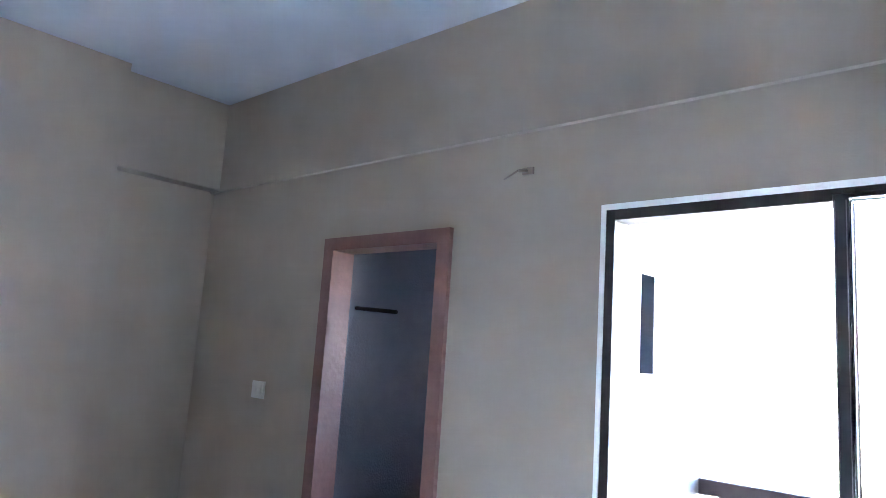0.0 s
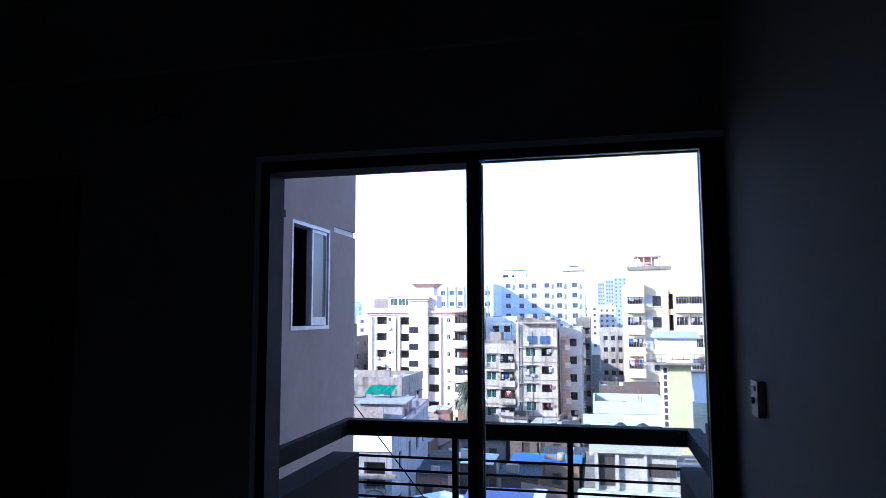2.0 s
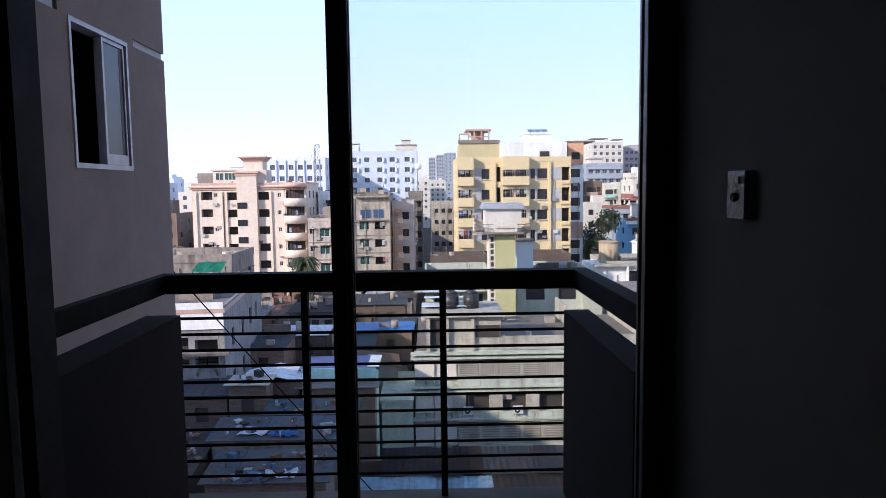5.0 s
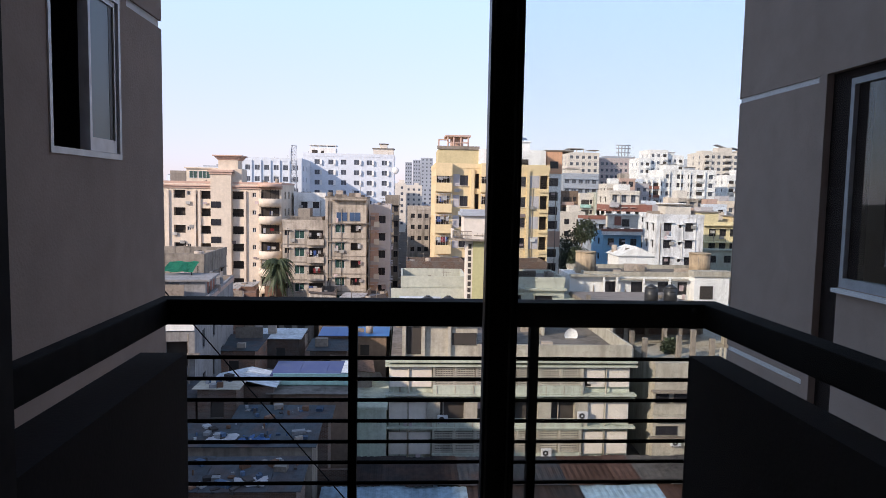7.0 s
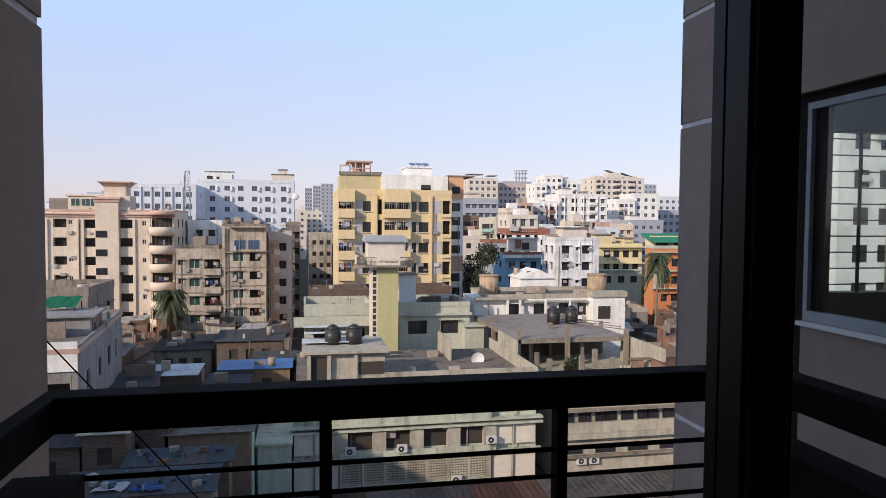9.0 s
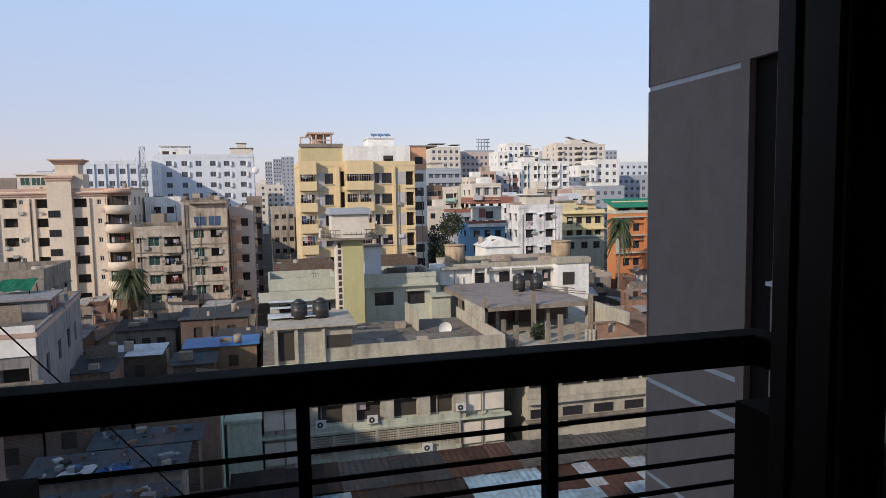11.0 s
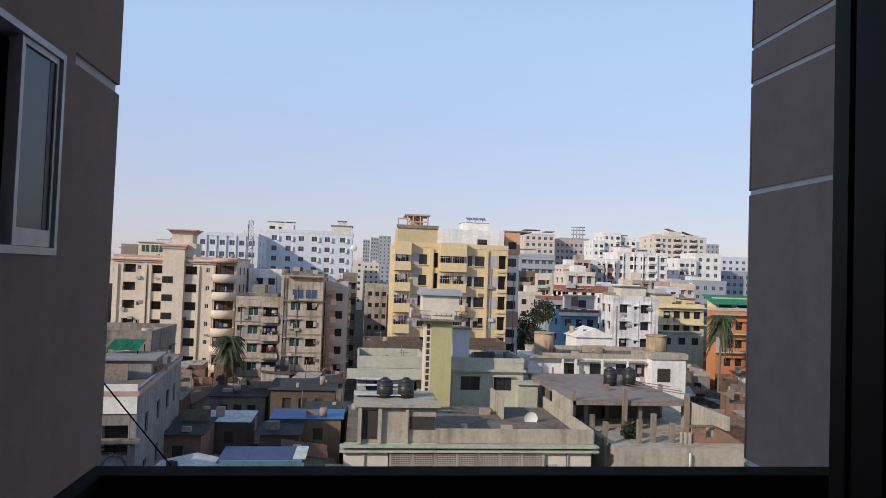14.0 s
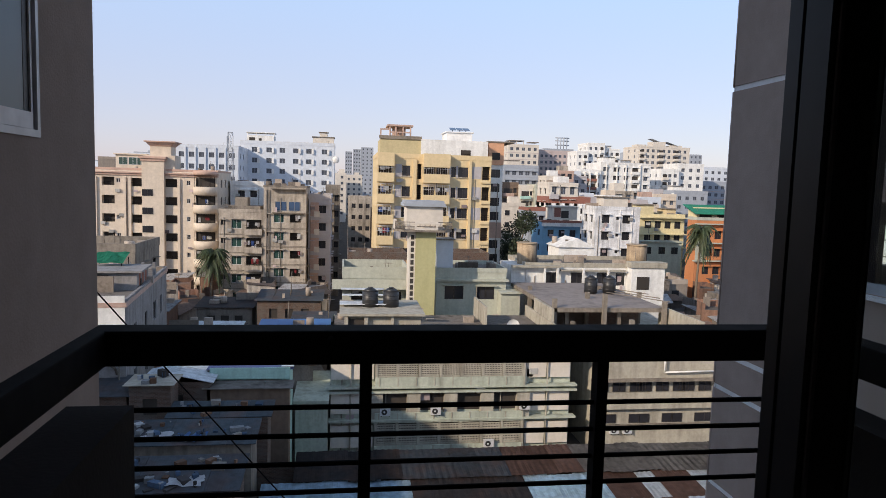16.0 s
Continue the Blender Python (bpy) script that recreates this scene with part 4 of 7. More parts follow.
apartment("apartment_building", "dark weathered block along the lane", -3.6, -0.9, 134, 16, -1.6, C_GREY, [(-2.8, 0.8, 1.2, 0.9, "d"), (-1.5, 0.8, 1.2, 0.9, "d")], 6, 3.0, 3.2, "R", [(4, 1.2, 1.2, 0.9, "d")])
apartment("apartment_building", "low brown block far along the lane", 1.0, 6.6, 158, 10, -4.4, C_GREYL, [(2.2, 0.9, 1.0, 1, "d"), (3.8, 0.9, 1.0, 1, "d"), (5.4, 0.9, 1.0, 1, "d")], 6, 2.6, 2.8, "L", [(4, 1, 1, 1, "d")], shade=False)

# yellow block
yl = apartment("apartment_building", "yellow and lavender block with barred balconies", 4.6, 21.6, 100, 15, 4.0, C_YEL,
               [(8.85, 1.2, 1.5, 0.8, "d"), (17.35, 1.5, 1.5, 0.8, "d"), (20.85, 1.2, 2.0, 0.5, "v"), (15.9, 0.7, 1.5, 0.8, "d"), (10.8, 0.6, 2.2, 0.4, "v"), (5.8, 2.0, 2.2, 0.1, "v"), (12.3, 1.7, 2.2, 0.1, "v"), (14.2, 1.7, 2.2, 0.1, "v")],
               8, 3.05, 3.35, "L", [(3, 1.2, 1.3, 0.9, "d"), (7, 1.2, 1.3, 0.9, "d"), (11, 1.2, 1.3, 0.9, "d")], shade=False, parapet=0.7)
YH = 26.5
for k in range(8):
    z = YH - 3.35 - 3.05 * k
    for u0, u1 in ((-5.85, -4.9), (2.15, 2.42), (3.17, 3.45), (5.62, 7.0)):
        slab("lavender_panel", C_LAV, (u0, u1, -0.05, -0.001, z + 0.65, z + 2.45), parent=yl)
    slab("window_sill", C_FARC, (-4.95, -3.55, -0.2, -0.001, z + 0.7, z + 0.78), parent=yl)
    slab("window_sill", C_FARC, (3.4, 5.05, -0.2, -0.001, z + 0.7, z + 0.78), parent=yl)
slab("pier", C_YEL, (5.1, 5.5, -0.35, -0.001, 0, YH - 0.1), parent=yl)
slab("pier", C_YEL, (-3.3, -2.75, -0.3, -0.001, 0, YH - 0.1), parent=yl)
for k in range(8):
    z = YH - 3.35 - 3.05 * k
    balcony(yl, -8.5, -6.1, z, 1.3, C_YEL, 1.15, 1.5, gmat=WHITE_ALU)
    balcony(yl, -1.8, 2.1, z, 1.3, C_YEL, 1.15, 1.5, gmat=WHITE_ALU)
    slab("balcony_sill", C_YEL, (7.0, 8.4, -0.25, 0, z + 0.0, z + 0.38), parent=yl)
    laundry(yl, -8.3, -6.5, z + 2.3, -0.9, 4, 50 + k)
    if k % 2:
        laundry(yl, -2.0, 2.0, z + 2.2, -0.9, 3, 70 + k)
slab("balcony_roof", C_YEL, (-8.5, -6.1, -1.3, 0, YH - 1.2, YH + 0.7), parent=yl)
slab("balcony_roof", C_YEL, (-1.8, 2.1, -1.3, 0, YH - 1.2, YH + 0.75), parent=yl)
slab("ochre_storey", C_OCHRE, (-8.0, -1.9, 2.5, 10, YH, YH + 2.9), parent=yl)
slab("roof_parapet", C_CONC, (-8.2, -1.8, 2.3, 2.5, YH + 2.9, YH + 3.4), parent=yl)
slab("stair_room", C_ROSEL, (-5.9, -4.0, 5.5, 8, YH + 2.9, YH + 4.9), (-6.9, -3.0, 3.6, 8.4, YH + 4.9, YH + 5.15), (-6.5, -3.4, 3.7, 3.85, YH + 3.9, YH + 4.1), parent=yl)
slab("pergola_beam", C_ROSEL, (-8.0, -6.4, 3.6, 3.9, YH + 4.3, YH + 4.5), (-8.0, -7.8, 3.6, 3.9, YH + 2.9, YH + 4.3), parent=yl)
for u in (-6.5, -5.6, -4.5, -3.4):
    bm = bmesh.new()
    rod(bm, (u, 3.8, YH + 2.9), (u, 3.8, YH + 4.9), 0.12, 6)
    part("column", bm, C_ROSEL, yl)
slab("white_storey", C_WHITE, (-1.9, 8.3, 2.0, 11, YH, YH + 3.0), parent=yl)
slab("white_stair_room", C_WHITE, (2.2, 6.2, 4, 9, YH + 3.0, YH + 4.3), (2.0, 6.4, 3.8, 9.2, YH + 4.3, YH + 4.45), parent=yl)
for u in (4.9,):
    put_window(yl, 1.5, 1.0, "v", (u, 1.96, YH + 0.6))
    slab("opening", G_VOID, (u - 0.75, u + 0.75, 1.985, 1.998, YH + 0.6, YH + 1.6), parent=yl)
for i in range(3):
    bm = bmesh.new()
    box(bm, 2.9 + i * 1.05, 3.85 + i * 1.05, 5.0, 6.5, YH + 4.75, YH + 4.8)
    bmesh.ops.rotate(bm, cent=(3, 5.0, YH + 4.75), matrix=Matrix.Rotation(0.3, 3, "X"), verts=bm.verts)
    box(bm, 3.3 + i * 1.05, 3.4 + i * 1.05, 5.6, 5.7, YH + 4.4, YH + 4.9)
    part("solar_panel", bm, G_BLUE, yl)

ow = apartment("apartment_building", "narrow block painted orange and white", 22.4, 24.8, 106, 12, 3.6, C_WHITE, [(23.6, 1.5, 1.3, 0.9, "d")], 7, 2.25, 2.9, "", shade=False, parapet=0.0)
slab("orange_top", C_APRICOT, (-1.2, 1.2, -0.25, 12, 26.1, 29.6), parent=ow)
slab("orange_panel", C_ROSEL, (-1.25, 1.25, -0.05, 0, 14.5, 17.0), parent=ow)
slab("opening", G_VOID, (-0.7, 0.6, -0.27, -0.252, 26.9, 28.0), parent=ow)
slab("roof_slab", C_CONC, (-1.5, 3.0, -0.4, 12, 29.6, 29.8), parent=ow)

# white and cream blocks of the skyline


def columns(a, b, k, w=1.4, h=1.3, style="d"):
    return [(a + (b - a) * (i + 0.5) / k, w, h, 0.9, style) for i in range(k)]


def tiers(root, u0, u1, H, first, sh, n, d, mat, panel=0.9, y=0.0, grille=0.0):
    """Stacked balconies, each backed by a flat dark sheet for the unlit door."""
    for k in range(n):
        v = H - first - sh * k
        if v < 0.5:
            break
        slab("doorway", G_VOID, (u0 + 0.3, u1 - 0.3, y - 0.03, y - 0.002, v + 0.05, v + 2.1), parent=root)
        balcony(root, u0, u1, v, d, mat, panel, grille, y=y)


def roof_rooms(root, H, *rooms):
    """Stair heads with an overhanging slab: (u0, u1, v0, v1, height, material)."""
    for u0, u1, v0, v1, h, mat in rooms:
        slab("stair_head", mat, (u0, u1, v0, v1, H, H + h), parent=root)
        slab("stair_head_roof", C_CONC, (u0 - 0.3, u1 + 0.3, v0 - 0.3, v1 + 0.3, H + h, H + h + 0.18), parent=root)


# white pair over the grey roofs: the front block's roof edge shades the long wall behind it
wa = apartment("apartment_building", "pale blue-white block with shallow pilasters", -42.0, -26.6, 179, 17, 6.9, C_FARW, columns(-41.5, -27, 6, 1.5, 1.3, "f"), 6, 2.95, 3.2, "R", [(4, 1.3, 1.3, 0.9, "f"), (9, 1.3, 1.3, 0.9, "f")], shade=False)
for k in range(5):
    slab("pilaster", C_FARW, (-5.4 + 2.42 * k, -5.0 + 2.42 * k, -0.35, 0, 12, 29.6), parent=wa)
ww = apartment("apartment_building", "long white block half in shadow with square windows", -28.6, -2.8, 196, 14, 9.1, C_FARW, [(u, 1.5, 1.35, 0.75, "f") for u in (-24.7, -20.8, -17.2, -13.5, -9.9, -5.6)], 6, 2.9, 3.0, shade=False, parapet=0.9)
for k in range(6):
    for u in (-24.7, -20.8, -13.5, -9.9, -5.6):
        slab("window_hood", C_WHITE, (u + 15.7 + 0.75, u + 15.7 + 1.35, -0.5, 0, 31.6 - 2.3 - 2.9 * k, 31.6 - 0.95 - 2.9 * k), parent=ww)
slab("roof_pavilion", C_WHITE, (-11.7, -4.2, 4, 9, 31.6, 34.2), (-11.9, -4.0, 3.8, 9.2, 34.9, 35.1), parent=ww)
for u in (-11.6, -9.2, -6.8, -4.3):
    slab("column", C_WHITE, (u, u + 0.25, 4, 4.25, 34.2, 34.9), parent=ww)
slab("dark_opening", G_VOID, (-11.0, -9.4, 3.96, 3.999, 32.2, 33.6), parent=ww)
slab("dark_opening", G_VOID, (-8.4, -7.6, 3.96, 3.999, 31.8, 33.4), parent=ww)
roof_rooms(ww, 31.6, (6.8, 12.6, 2, 8, 2.6, C_FARC), (8.6, 10.8, 3, 6, 4.0, C_FARC))
ball = thing("satellite_dish", -2.4, 195.2, 6.7, "round white satellite dish at a far wall's edge", "dish")
bm = bmesh.new()
for i in range(5):
    r0, r1 = 0.95 * i / 5, 0.95 * (i + 1) / 5
    a = [bm.verts.new((r0 * math.cos(k * math.pi / 8), 0.3 * r0 * r0 - 0.6, 0.9 + r0 * math.sin(k * math.pi / 8))) for k in range(16)]
    b = [bm.verts.new((r1 * math.cos(k * math.pi / 8), 0.3 * r1 * r1 - 0.6, 0.9 + r1 * math.sin(k * math.pi / 8))) for k in range(16)]
    for k in range(16):
        bm.faces.new((a[k], a[(k + 1) % 16], b[(k + 1) % 16], b[k])).smooth = True
bmesh.ops.remove_doubles(bm, verts=bm.verts, dist=0.001)
bmesh.ops.solidify(bm, geom=bm.faces, thickness=0.03)
part("reflector", bm, C_WHITE, ball)
bm = bmesh.new()
rod(bm, (0, -0.6, 0.9), (0, 0.9, 0.5), 0.06, 6)
part("bracket", bm, IRON, ball)
# haze sits in the blue-grey wall colour of these towers
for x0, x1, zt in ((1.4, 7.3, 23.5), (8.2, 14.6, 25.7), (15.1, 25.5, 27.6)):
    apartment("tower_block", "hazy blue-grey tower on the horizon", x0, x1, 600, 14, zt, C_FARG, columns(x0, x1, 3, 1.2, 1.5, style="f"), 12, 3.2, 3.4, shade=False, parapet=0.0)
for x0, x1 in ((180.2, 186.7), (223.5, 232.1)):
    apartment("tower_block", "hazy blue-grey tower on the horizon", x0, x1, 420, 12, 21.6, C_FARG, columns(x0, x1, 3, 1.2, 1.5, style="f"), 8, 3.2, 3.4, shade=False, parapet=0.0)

# crowded skyline beyond the houses
da = apartment("apartment_building", "cream pink block with a flat canopy roof", 72.6, 86.8, 300, 16, 17.0, C_FARC, columns(73, 86.5, 5, 1.4, 1.4, "f"), 8, 2.95, 3.3, "L", [(4, 1.4, 1.4, 0.9, "f"), (10, 1.4, 1.4, 0.9, "f")], shade=False, parapet=0.4, band=C_FARP)
slab("roof_canopy", C_CONC, (-6.6, 0.5, 1, 8, 41.4, 41.7), (3.0, 7.3, 1, 7, 40.9, 41.2), parent=da)
for u in (-6.2, -3.0, 0.1):
    slab("canopy_post", C_FARC, (u, u + 0.3, 1.3, 1.6, 39.5, 41.4), parent=da)
db = apartment("apartment_building", "dull pink block with rows of small windows", 89.8, 108.4, 310, 18, 14.8, C_FARP, columns(90.2, 108, 8, 1.2, 1.3, "f"), 8, 2.95, 3.3, "L", [(4, 1.3, 1.3, 0.9, "f"), (11, 1.3, 1.3, 0.9, "f")], shade=False, band=C_FARC)
bm = bmesh.new()
for i in range(4):
    rod(bm, (0.8 + 1.5 * i, 4, 37.3), (0.8 + 1.5 * i, 4, 44.6), 0.28, 4)
for z in (39.0, 41.0, 43.0, 44.4):
    rod(bm, (-0.4, 4, z), (6.4, 4, z), 0.25, 4)
part("steel_frame", bm, C_FARG, db)
slab("raw_storey", C_FARG, (-6.0, 8.5, 3, 12, 37.3, 39.2), parent=db)
WT_TAG = "bright white stepped tower with small balconies"
for x0, x1, y, zt, k in ((94.4, 99.2, 270, 13.4, 2), (99.4, 107.0, 272, 17.0, 3), (107.2, 114.5, 274, 15.0, 3)):
    tb = apartment("apartment_building", WT_TAG, x0, x1, y, 12, zt, C_WHITE, columns(x0 + 0.3, x1 - 0.3, k, 1.1, 1.3, "f"), 9, 2.95, 3.2, "L", [(3, 1.2, 1.3, 0.9, "f"), (8, 1.2, 1.3, 0.9, "f")], shade=False, parapet=0.7)
    tiers(tb, (x1 - x0) / 2 - 2.1, (x1 - x0) / 2 - 0.3, zt - GROUND, 3.2, 2.95, 8, 0.9, C_WHITE)
roof_rooms(tb, 15.0 - GROUND, (-2.6, 0.4, 2, 6, 1.8, C_WHITE))
w2 = apartment("apartment_building", "white block with red-brown framed balconies", 83.4, 91.4, 235, 14, 5.1, C_WHITE, [(90.4, 1.0, 1.3, 0.9, "f")], 7, 3.0, 3.2, "L", [(4, 1.4, 1.3, 0.9, "f"), (9, 1.4, 1.3, 0.9, "f")], shade=False)
tiers(w2, -3.9, -0.4, 27.6, 3.2, 3.0, 7, 1.1, C_REDB, 0.8)
tiers(w2, 0.0, 2.4, 27.6, 3.2, 3.0, 7, 0.9, C_REDB, 0.8)
for u in (-4.0, -2.2, -0.4, 2.4):
    slab("pier", C_WHITE, (u - 0.18, u + 0.18, -1.2, 0, 6, 27.6), parent=w2)
w3 = apartment("apartment_building", "long white block with wide dark windows", 91.6, 110.6, 236, 15, 8.1, C_WHITE, [(93.5, 1.9, 1.5, 0.7, "f"), (97.6, 2.3, 1.5, 0.7, "d"), (101.3, 1.6, 1.5, 0.7, "f"), (104.8, 2.1, 1.5, 0.7, "d"), (108.8, 1.5, 1.5, 0.7, "f")], 8, 3.0, 3.3, "", shade=True, parapet=0.7)
tiers(w3, 2.2, 5.0, 30.6, 3.3, 3.0, 7, 0.9, C_WHITE, 0.9)
for u in (-7.4, -3.4, 0.0, 5.4):
    slab("fin", C_WHITE, (u - 0.15, u + 0.15, -0.6, 0, 4, 30.6), parent=w3)
roof_rooms(w3, 30.6, (-7.5, -3.5, 3, 9, 2.6, C_WHITE), (1.0, 3.0, 3, 7, 1.6, C_FARG))
ck = apartment("apartment_building", "cream tower block with rooftop panels", 143.0, 170.1, 320, 18, 19.4, C_FARC, columns(144, 169, 9, 1.5, 1.5, "f"), 9, 2.9, 3.3, "L", [(4, 1.4, 1.4, 0.9, "f"), (11, 1.4, 1.4, 0.9, "f")], shade=False, parapet=0.6)
for u in (-11.5, -1.5, 6.5):
    tiers(ck, u - 1.4, u + 1.4, 41.9, 3.3, 2.9, 8, 1.0, C_FARC, 1.0)
slab("stair_head", C_FARC, (-4.8, 2.0, 3, 9, 41.9, 45.0), (-13.0, -8.0, 3, 9, 41.9, 43.4), (5.0, 11.5, 4, 9, 41.9, 43.6), parent=ck)
for u in (-2.5, 6.0):
    bm = bmesh.new()
    box(bm, u - 3.0, u + 3.0, 3.5, 8, 45.5 - (u > 0) * 1.3, 45.7 - (u > 0) * 1.3)
    bmesh.ops.rotate(bm, cent=(u, 5, 45.2), matrix=Matrix.Rotation(0.3, 3, "Y"), verts=bm.verts)
    part("roof_panel", bm, C_FARG, ck)
apartment("apartment_building", "bright white block with a blank side wall", 128.2, 139.2, 250, 12, 8.9, C_WHITE, columns(129, 138.6, 3, 1.4, 1.4, "f"), 6, 3.0, 3.3, "L", [(4, 1.2, 1.3, 0.9, "f")], shade=False)
wr5 = apartment("apartment_building", "low white block with terraces", 120.5, 128.0, 248, 12, 6.6, C_WHITE, columns(121, 127.6, 3, 1.3, 1.3, "f"), 6, 3.0, 3.3, "L", [(4, 1.2, 1.3, 0.9, "f"), (9, 1.2, 1.3, 0.9, "f")], shade=False)
tiers(wr5, -3.2, -0.8, 29.1, 3.3, 3.0, 5, 0.9, C_FARC)
apartment("apartment_building", "grey block at the wing's edge", 144.6, 160, 262, 14, 2.5, C_FARG, columns(145, 159, 5, 1.5, 1.4, style="f"), 5, 3.0, 3.3, shade=False, band=C_ROSEL)
apartment("apartment_building", "pale far block at the wing's edge", 166.7, 184, 300, 14, 9.4, C_FARW, columns(167, 183, 5, 1.5, 1.4, style="f"), 5, 3.0, 3.3, shade=False)
# White block: the front's shade is its blue-grey colour, the flank stays sunlit.
sw4 = apartment("apartment_building", "small white block with its shaded front coloured blue-grey", 102.0, 113.2, 200, 10, -1.2, C_FARG, columns(102.6, 112.8, 4, 1.2, 1.2, "f"), 5, 2.7, 3.0, "L", [(2.5, 1.0, 1.2, 0.9, "d"), (5.2, 1.0, 1.2, 0.9, "d"), (7.8, 1.0, 1.2, 0.9, "d")], shade=False)
slab("white_flank", C_WHITE, (-5.63, -5.602, 0.0, 1.9, 0, 22.2), parent=sw4)
roof_rooms(sw4, 21.3, (-4.5, -1.5, 3, 7, 2.2, C_WHITE))
bg4 = apartment("apartment_building", "blue-grey concrete block with sunshades", 51.9, 63.8, 220, 14, 5.4, C_FARG, columns(52.2, 63.5, 5, 1.5, 1.3, "f"), 6, 3.0, 3.3, "L", [(4, 1.4, 1.3, 0.9, "f"), (9, 1.4, 1.3, 0.9, "f")])
roof_rooms(bg4, 27.9, (-4.0, 0.0, 3, 8, 2.4, C_FARC))
ol = apartment("apartment_building", "brown stained block with rusty balconies", 44.6, 49.3, 190, 10, -0.2, C_BROWN, [(48.4, 1.0, 1.3, 0.9, "d")], 7, 2.85, 3.0, "L", [(3, 1.2, 1.2, 0.9, "d"), (7, 1.2, 1.2, 0.9, "d")], band=C_FARP)
tiers(ol, -2.2, 1.0, 22.3, 3.0, 2.85, 7, 1.0, C_ROSEL, 0.8)
og = apartment("apartment_building", "pale block with green loggias", 49.4, 53.2, 188, 10, -0.8, C_FARC, [(52.6, 0.7, 1.2, 0.9, "d")], 7, 2.85, 3.0, band=C_FARP)
tiers(og, -1.8, 1.0, 21.7, 3.0, 2.85, 7, 1.0, C_TURQ, 0.75)
tiers(apartment("apartment_building", "narrow pale green block with white terraces", 53.3, 56.9, 186, 9, -0.5, C_PALEG, [(54.8, 1.4, 1.4, 0.8, "d")], 6, 2.85, 3.0), -1.8, 1.8, 22.0, 5.9, 2.85, 2, 0.8, C_WHITE)
rr4 = apartment("house", "white house under a dark red parapet", 46.0, 56.0, 150, 9, -3.6, C_WHITE, columns(46.5, 55.5, 4, 1.2, 1.2), 4, 2.9, 3.2, "L", [(3, 1.1, 1.2, 0.9, "d")], parapet=1.5, trim=C_REDB)
roof_rooms(rr4, 18.9, (-3.0, 1.5, 3, 7, 2.2, C_FARC))
apartment("house", "narrow grey house along the lane", 37.9, 43.4, 137, 8, -4.9, C_FARG, columns(38.2, 43.2, 3, 1.0, 1.2), 5, 2.8, 3.1, "L", [(2.5, 1.0, 1.3, 0.9, "d"), (5.5, 1.0, 1.3, 0.9, "d")], parapet=0.6, trim=C_REDB)
sp = apartment("shop_house", "blue house with a red and white striped eave", 37.6, 44.9, 125, 8, -6.5, C_BLUE, columns(38, 44.5, 3, 1.2, 1.3), 4, 2.9, 3.6, "L", [(3, 1.2, 1.2, 0.9, "d")], parapet=0.0)
slab("red_eave", C_REDB, (-4.1, 4.1, -1.0, 0, 16.0, 16.45), parent=sp)
slab("white_eave", C_WHITE, (-4.0, 4.0, -0.9, 0, 15.3, 16.0), parent=sp)
slab("upper_storey", C_FARC, (-1.2, 3.6, 2, 7, 16.45, 18.9), (-1.6, 3.9, 1.6, 7.3, 18.9, 19.1), parent=sp)
slab("opening", G_VOID, (0.4, 1.9, 1.94, 1.99, 16.8, 18.2), parent=sp)
slab("red_panel", C_REDB, (-1.0, 0.3, 1.94, 1.99, 17.0, 18.7), parent=sp)
w5 = apartment("house", "mould-streaked white three storey house with dark windows", 42.8, 51.0, 112, 6.5, -3.3, C_STAINW, [(44.75, 1.35, 1.4, 0.9, "d"), (48.5, 1.4, 1.4, 0.9, "d"), (46.9, 0.5, 0.5, 1.5, "d")], 5, 2.9, 3.2, "L", [(1.6, 0.9, 1.3, 0.9, "d"), (4.4, 0.9, 1.3, 0.9, "d")], parapet=0.6)
roof_rooms(w5, 19.2, (-1.9, 2.6, 2, 5.5, 2.1, C_FARC))
slab("water_pipe", C_WHITE, (2.6, 2.72, -0.14, 0, 0, 19.2), (0.4, 0.5, -0.12, 0, 0, 19.2), parent=w5)
yh = apartment("house", "cream yellow house with open verandas", 57.0, 66.2, 125, 9, -5.1, C_CREAMY, columns(57.6, 65.8, 4, 1.3, 1.4), 5, 2.6, 3.0, "L", [(2.0, 1.1, 1.3, 0.9, "d"), (5, 1.1, 1.3, 0.9, "d")], band=C_CREAMY, parapet=0.7)
for z in (17.3, 14.1, 11.5):
    slab("ledge", C_CREAMY, (-4.9, 4.9, -0.9, 0, z, z + 0.22), parent=yh)
roof_rooms(yh, 17.4, (-4.0, -0.5, 3, 7, 2.3, C_CREAMY), (2.2, 4.2, 3, 7, 1.6, C_YEL))
slab("mint_wing", C_PALEG, (-5.4, 2.6, -3.2, -0.91, 0, 12.8), (-5.6, 2.8, -3.5, -0.91, 12.8, 13.05), parent=yh)
for u in (-4.2, -1.4, 1.2):
    put_window(yh, 1.3, 1.3, "d", (u, -3.22, 10.6))
gr = apartment("house", "orange house under a green sheet roof", 58.3, 70.0, 106, 3, -4.4, C_ORANGE, columns(59.4, 69, 5, 1.2, 1.3), 5, 3.0, 4.0, parapet=0.5, trim=C_PALEG)
slab("upper_wall", C_CREAMY, (-5.0, 5.5, 1.5, 2.8, 18.1, 19.4), parent=gr)
# flat dark sheets for the shade under the green roof
slab("dark_gap", G_VOID, (-4.6, -2.4, 1.46, 1.499, 18.2, 19.2), (-1.4, 2.0, 1.46, 1.499, 18.2, 19.2), parent=gr)
bm = bmesh.new()
box(bm, -6.0, 6.0, 0.2, 5.0, 0, 0.12)
bmesh.ops.rotate(bm, cent=(0, 0.6, 0), matrix=Matrix.Rotation(0.3, 3, "X"), verts=bm.verts)
part("green_roof", bm, TIN_GREEN, gr, at=(0, 0, 19.2))
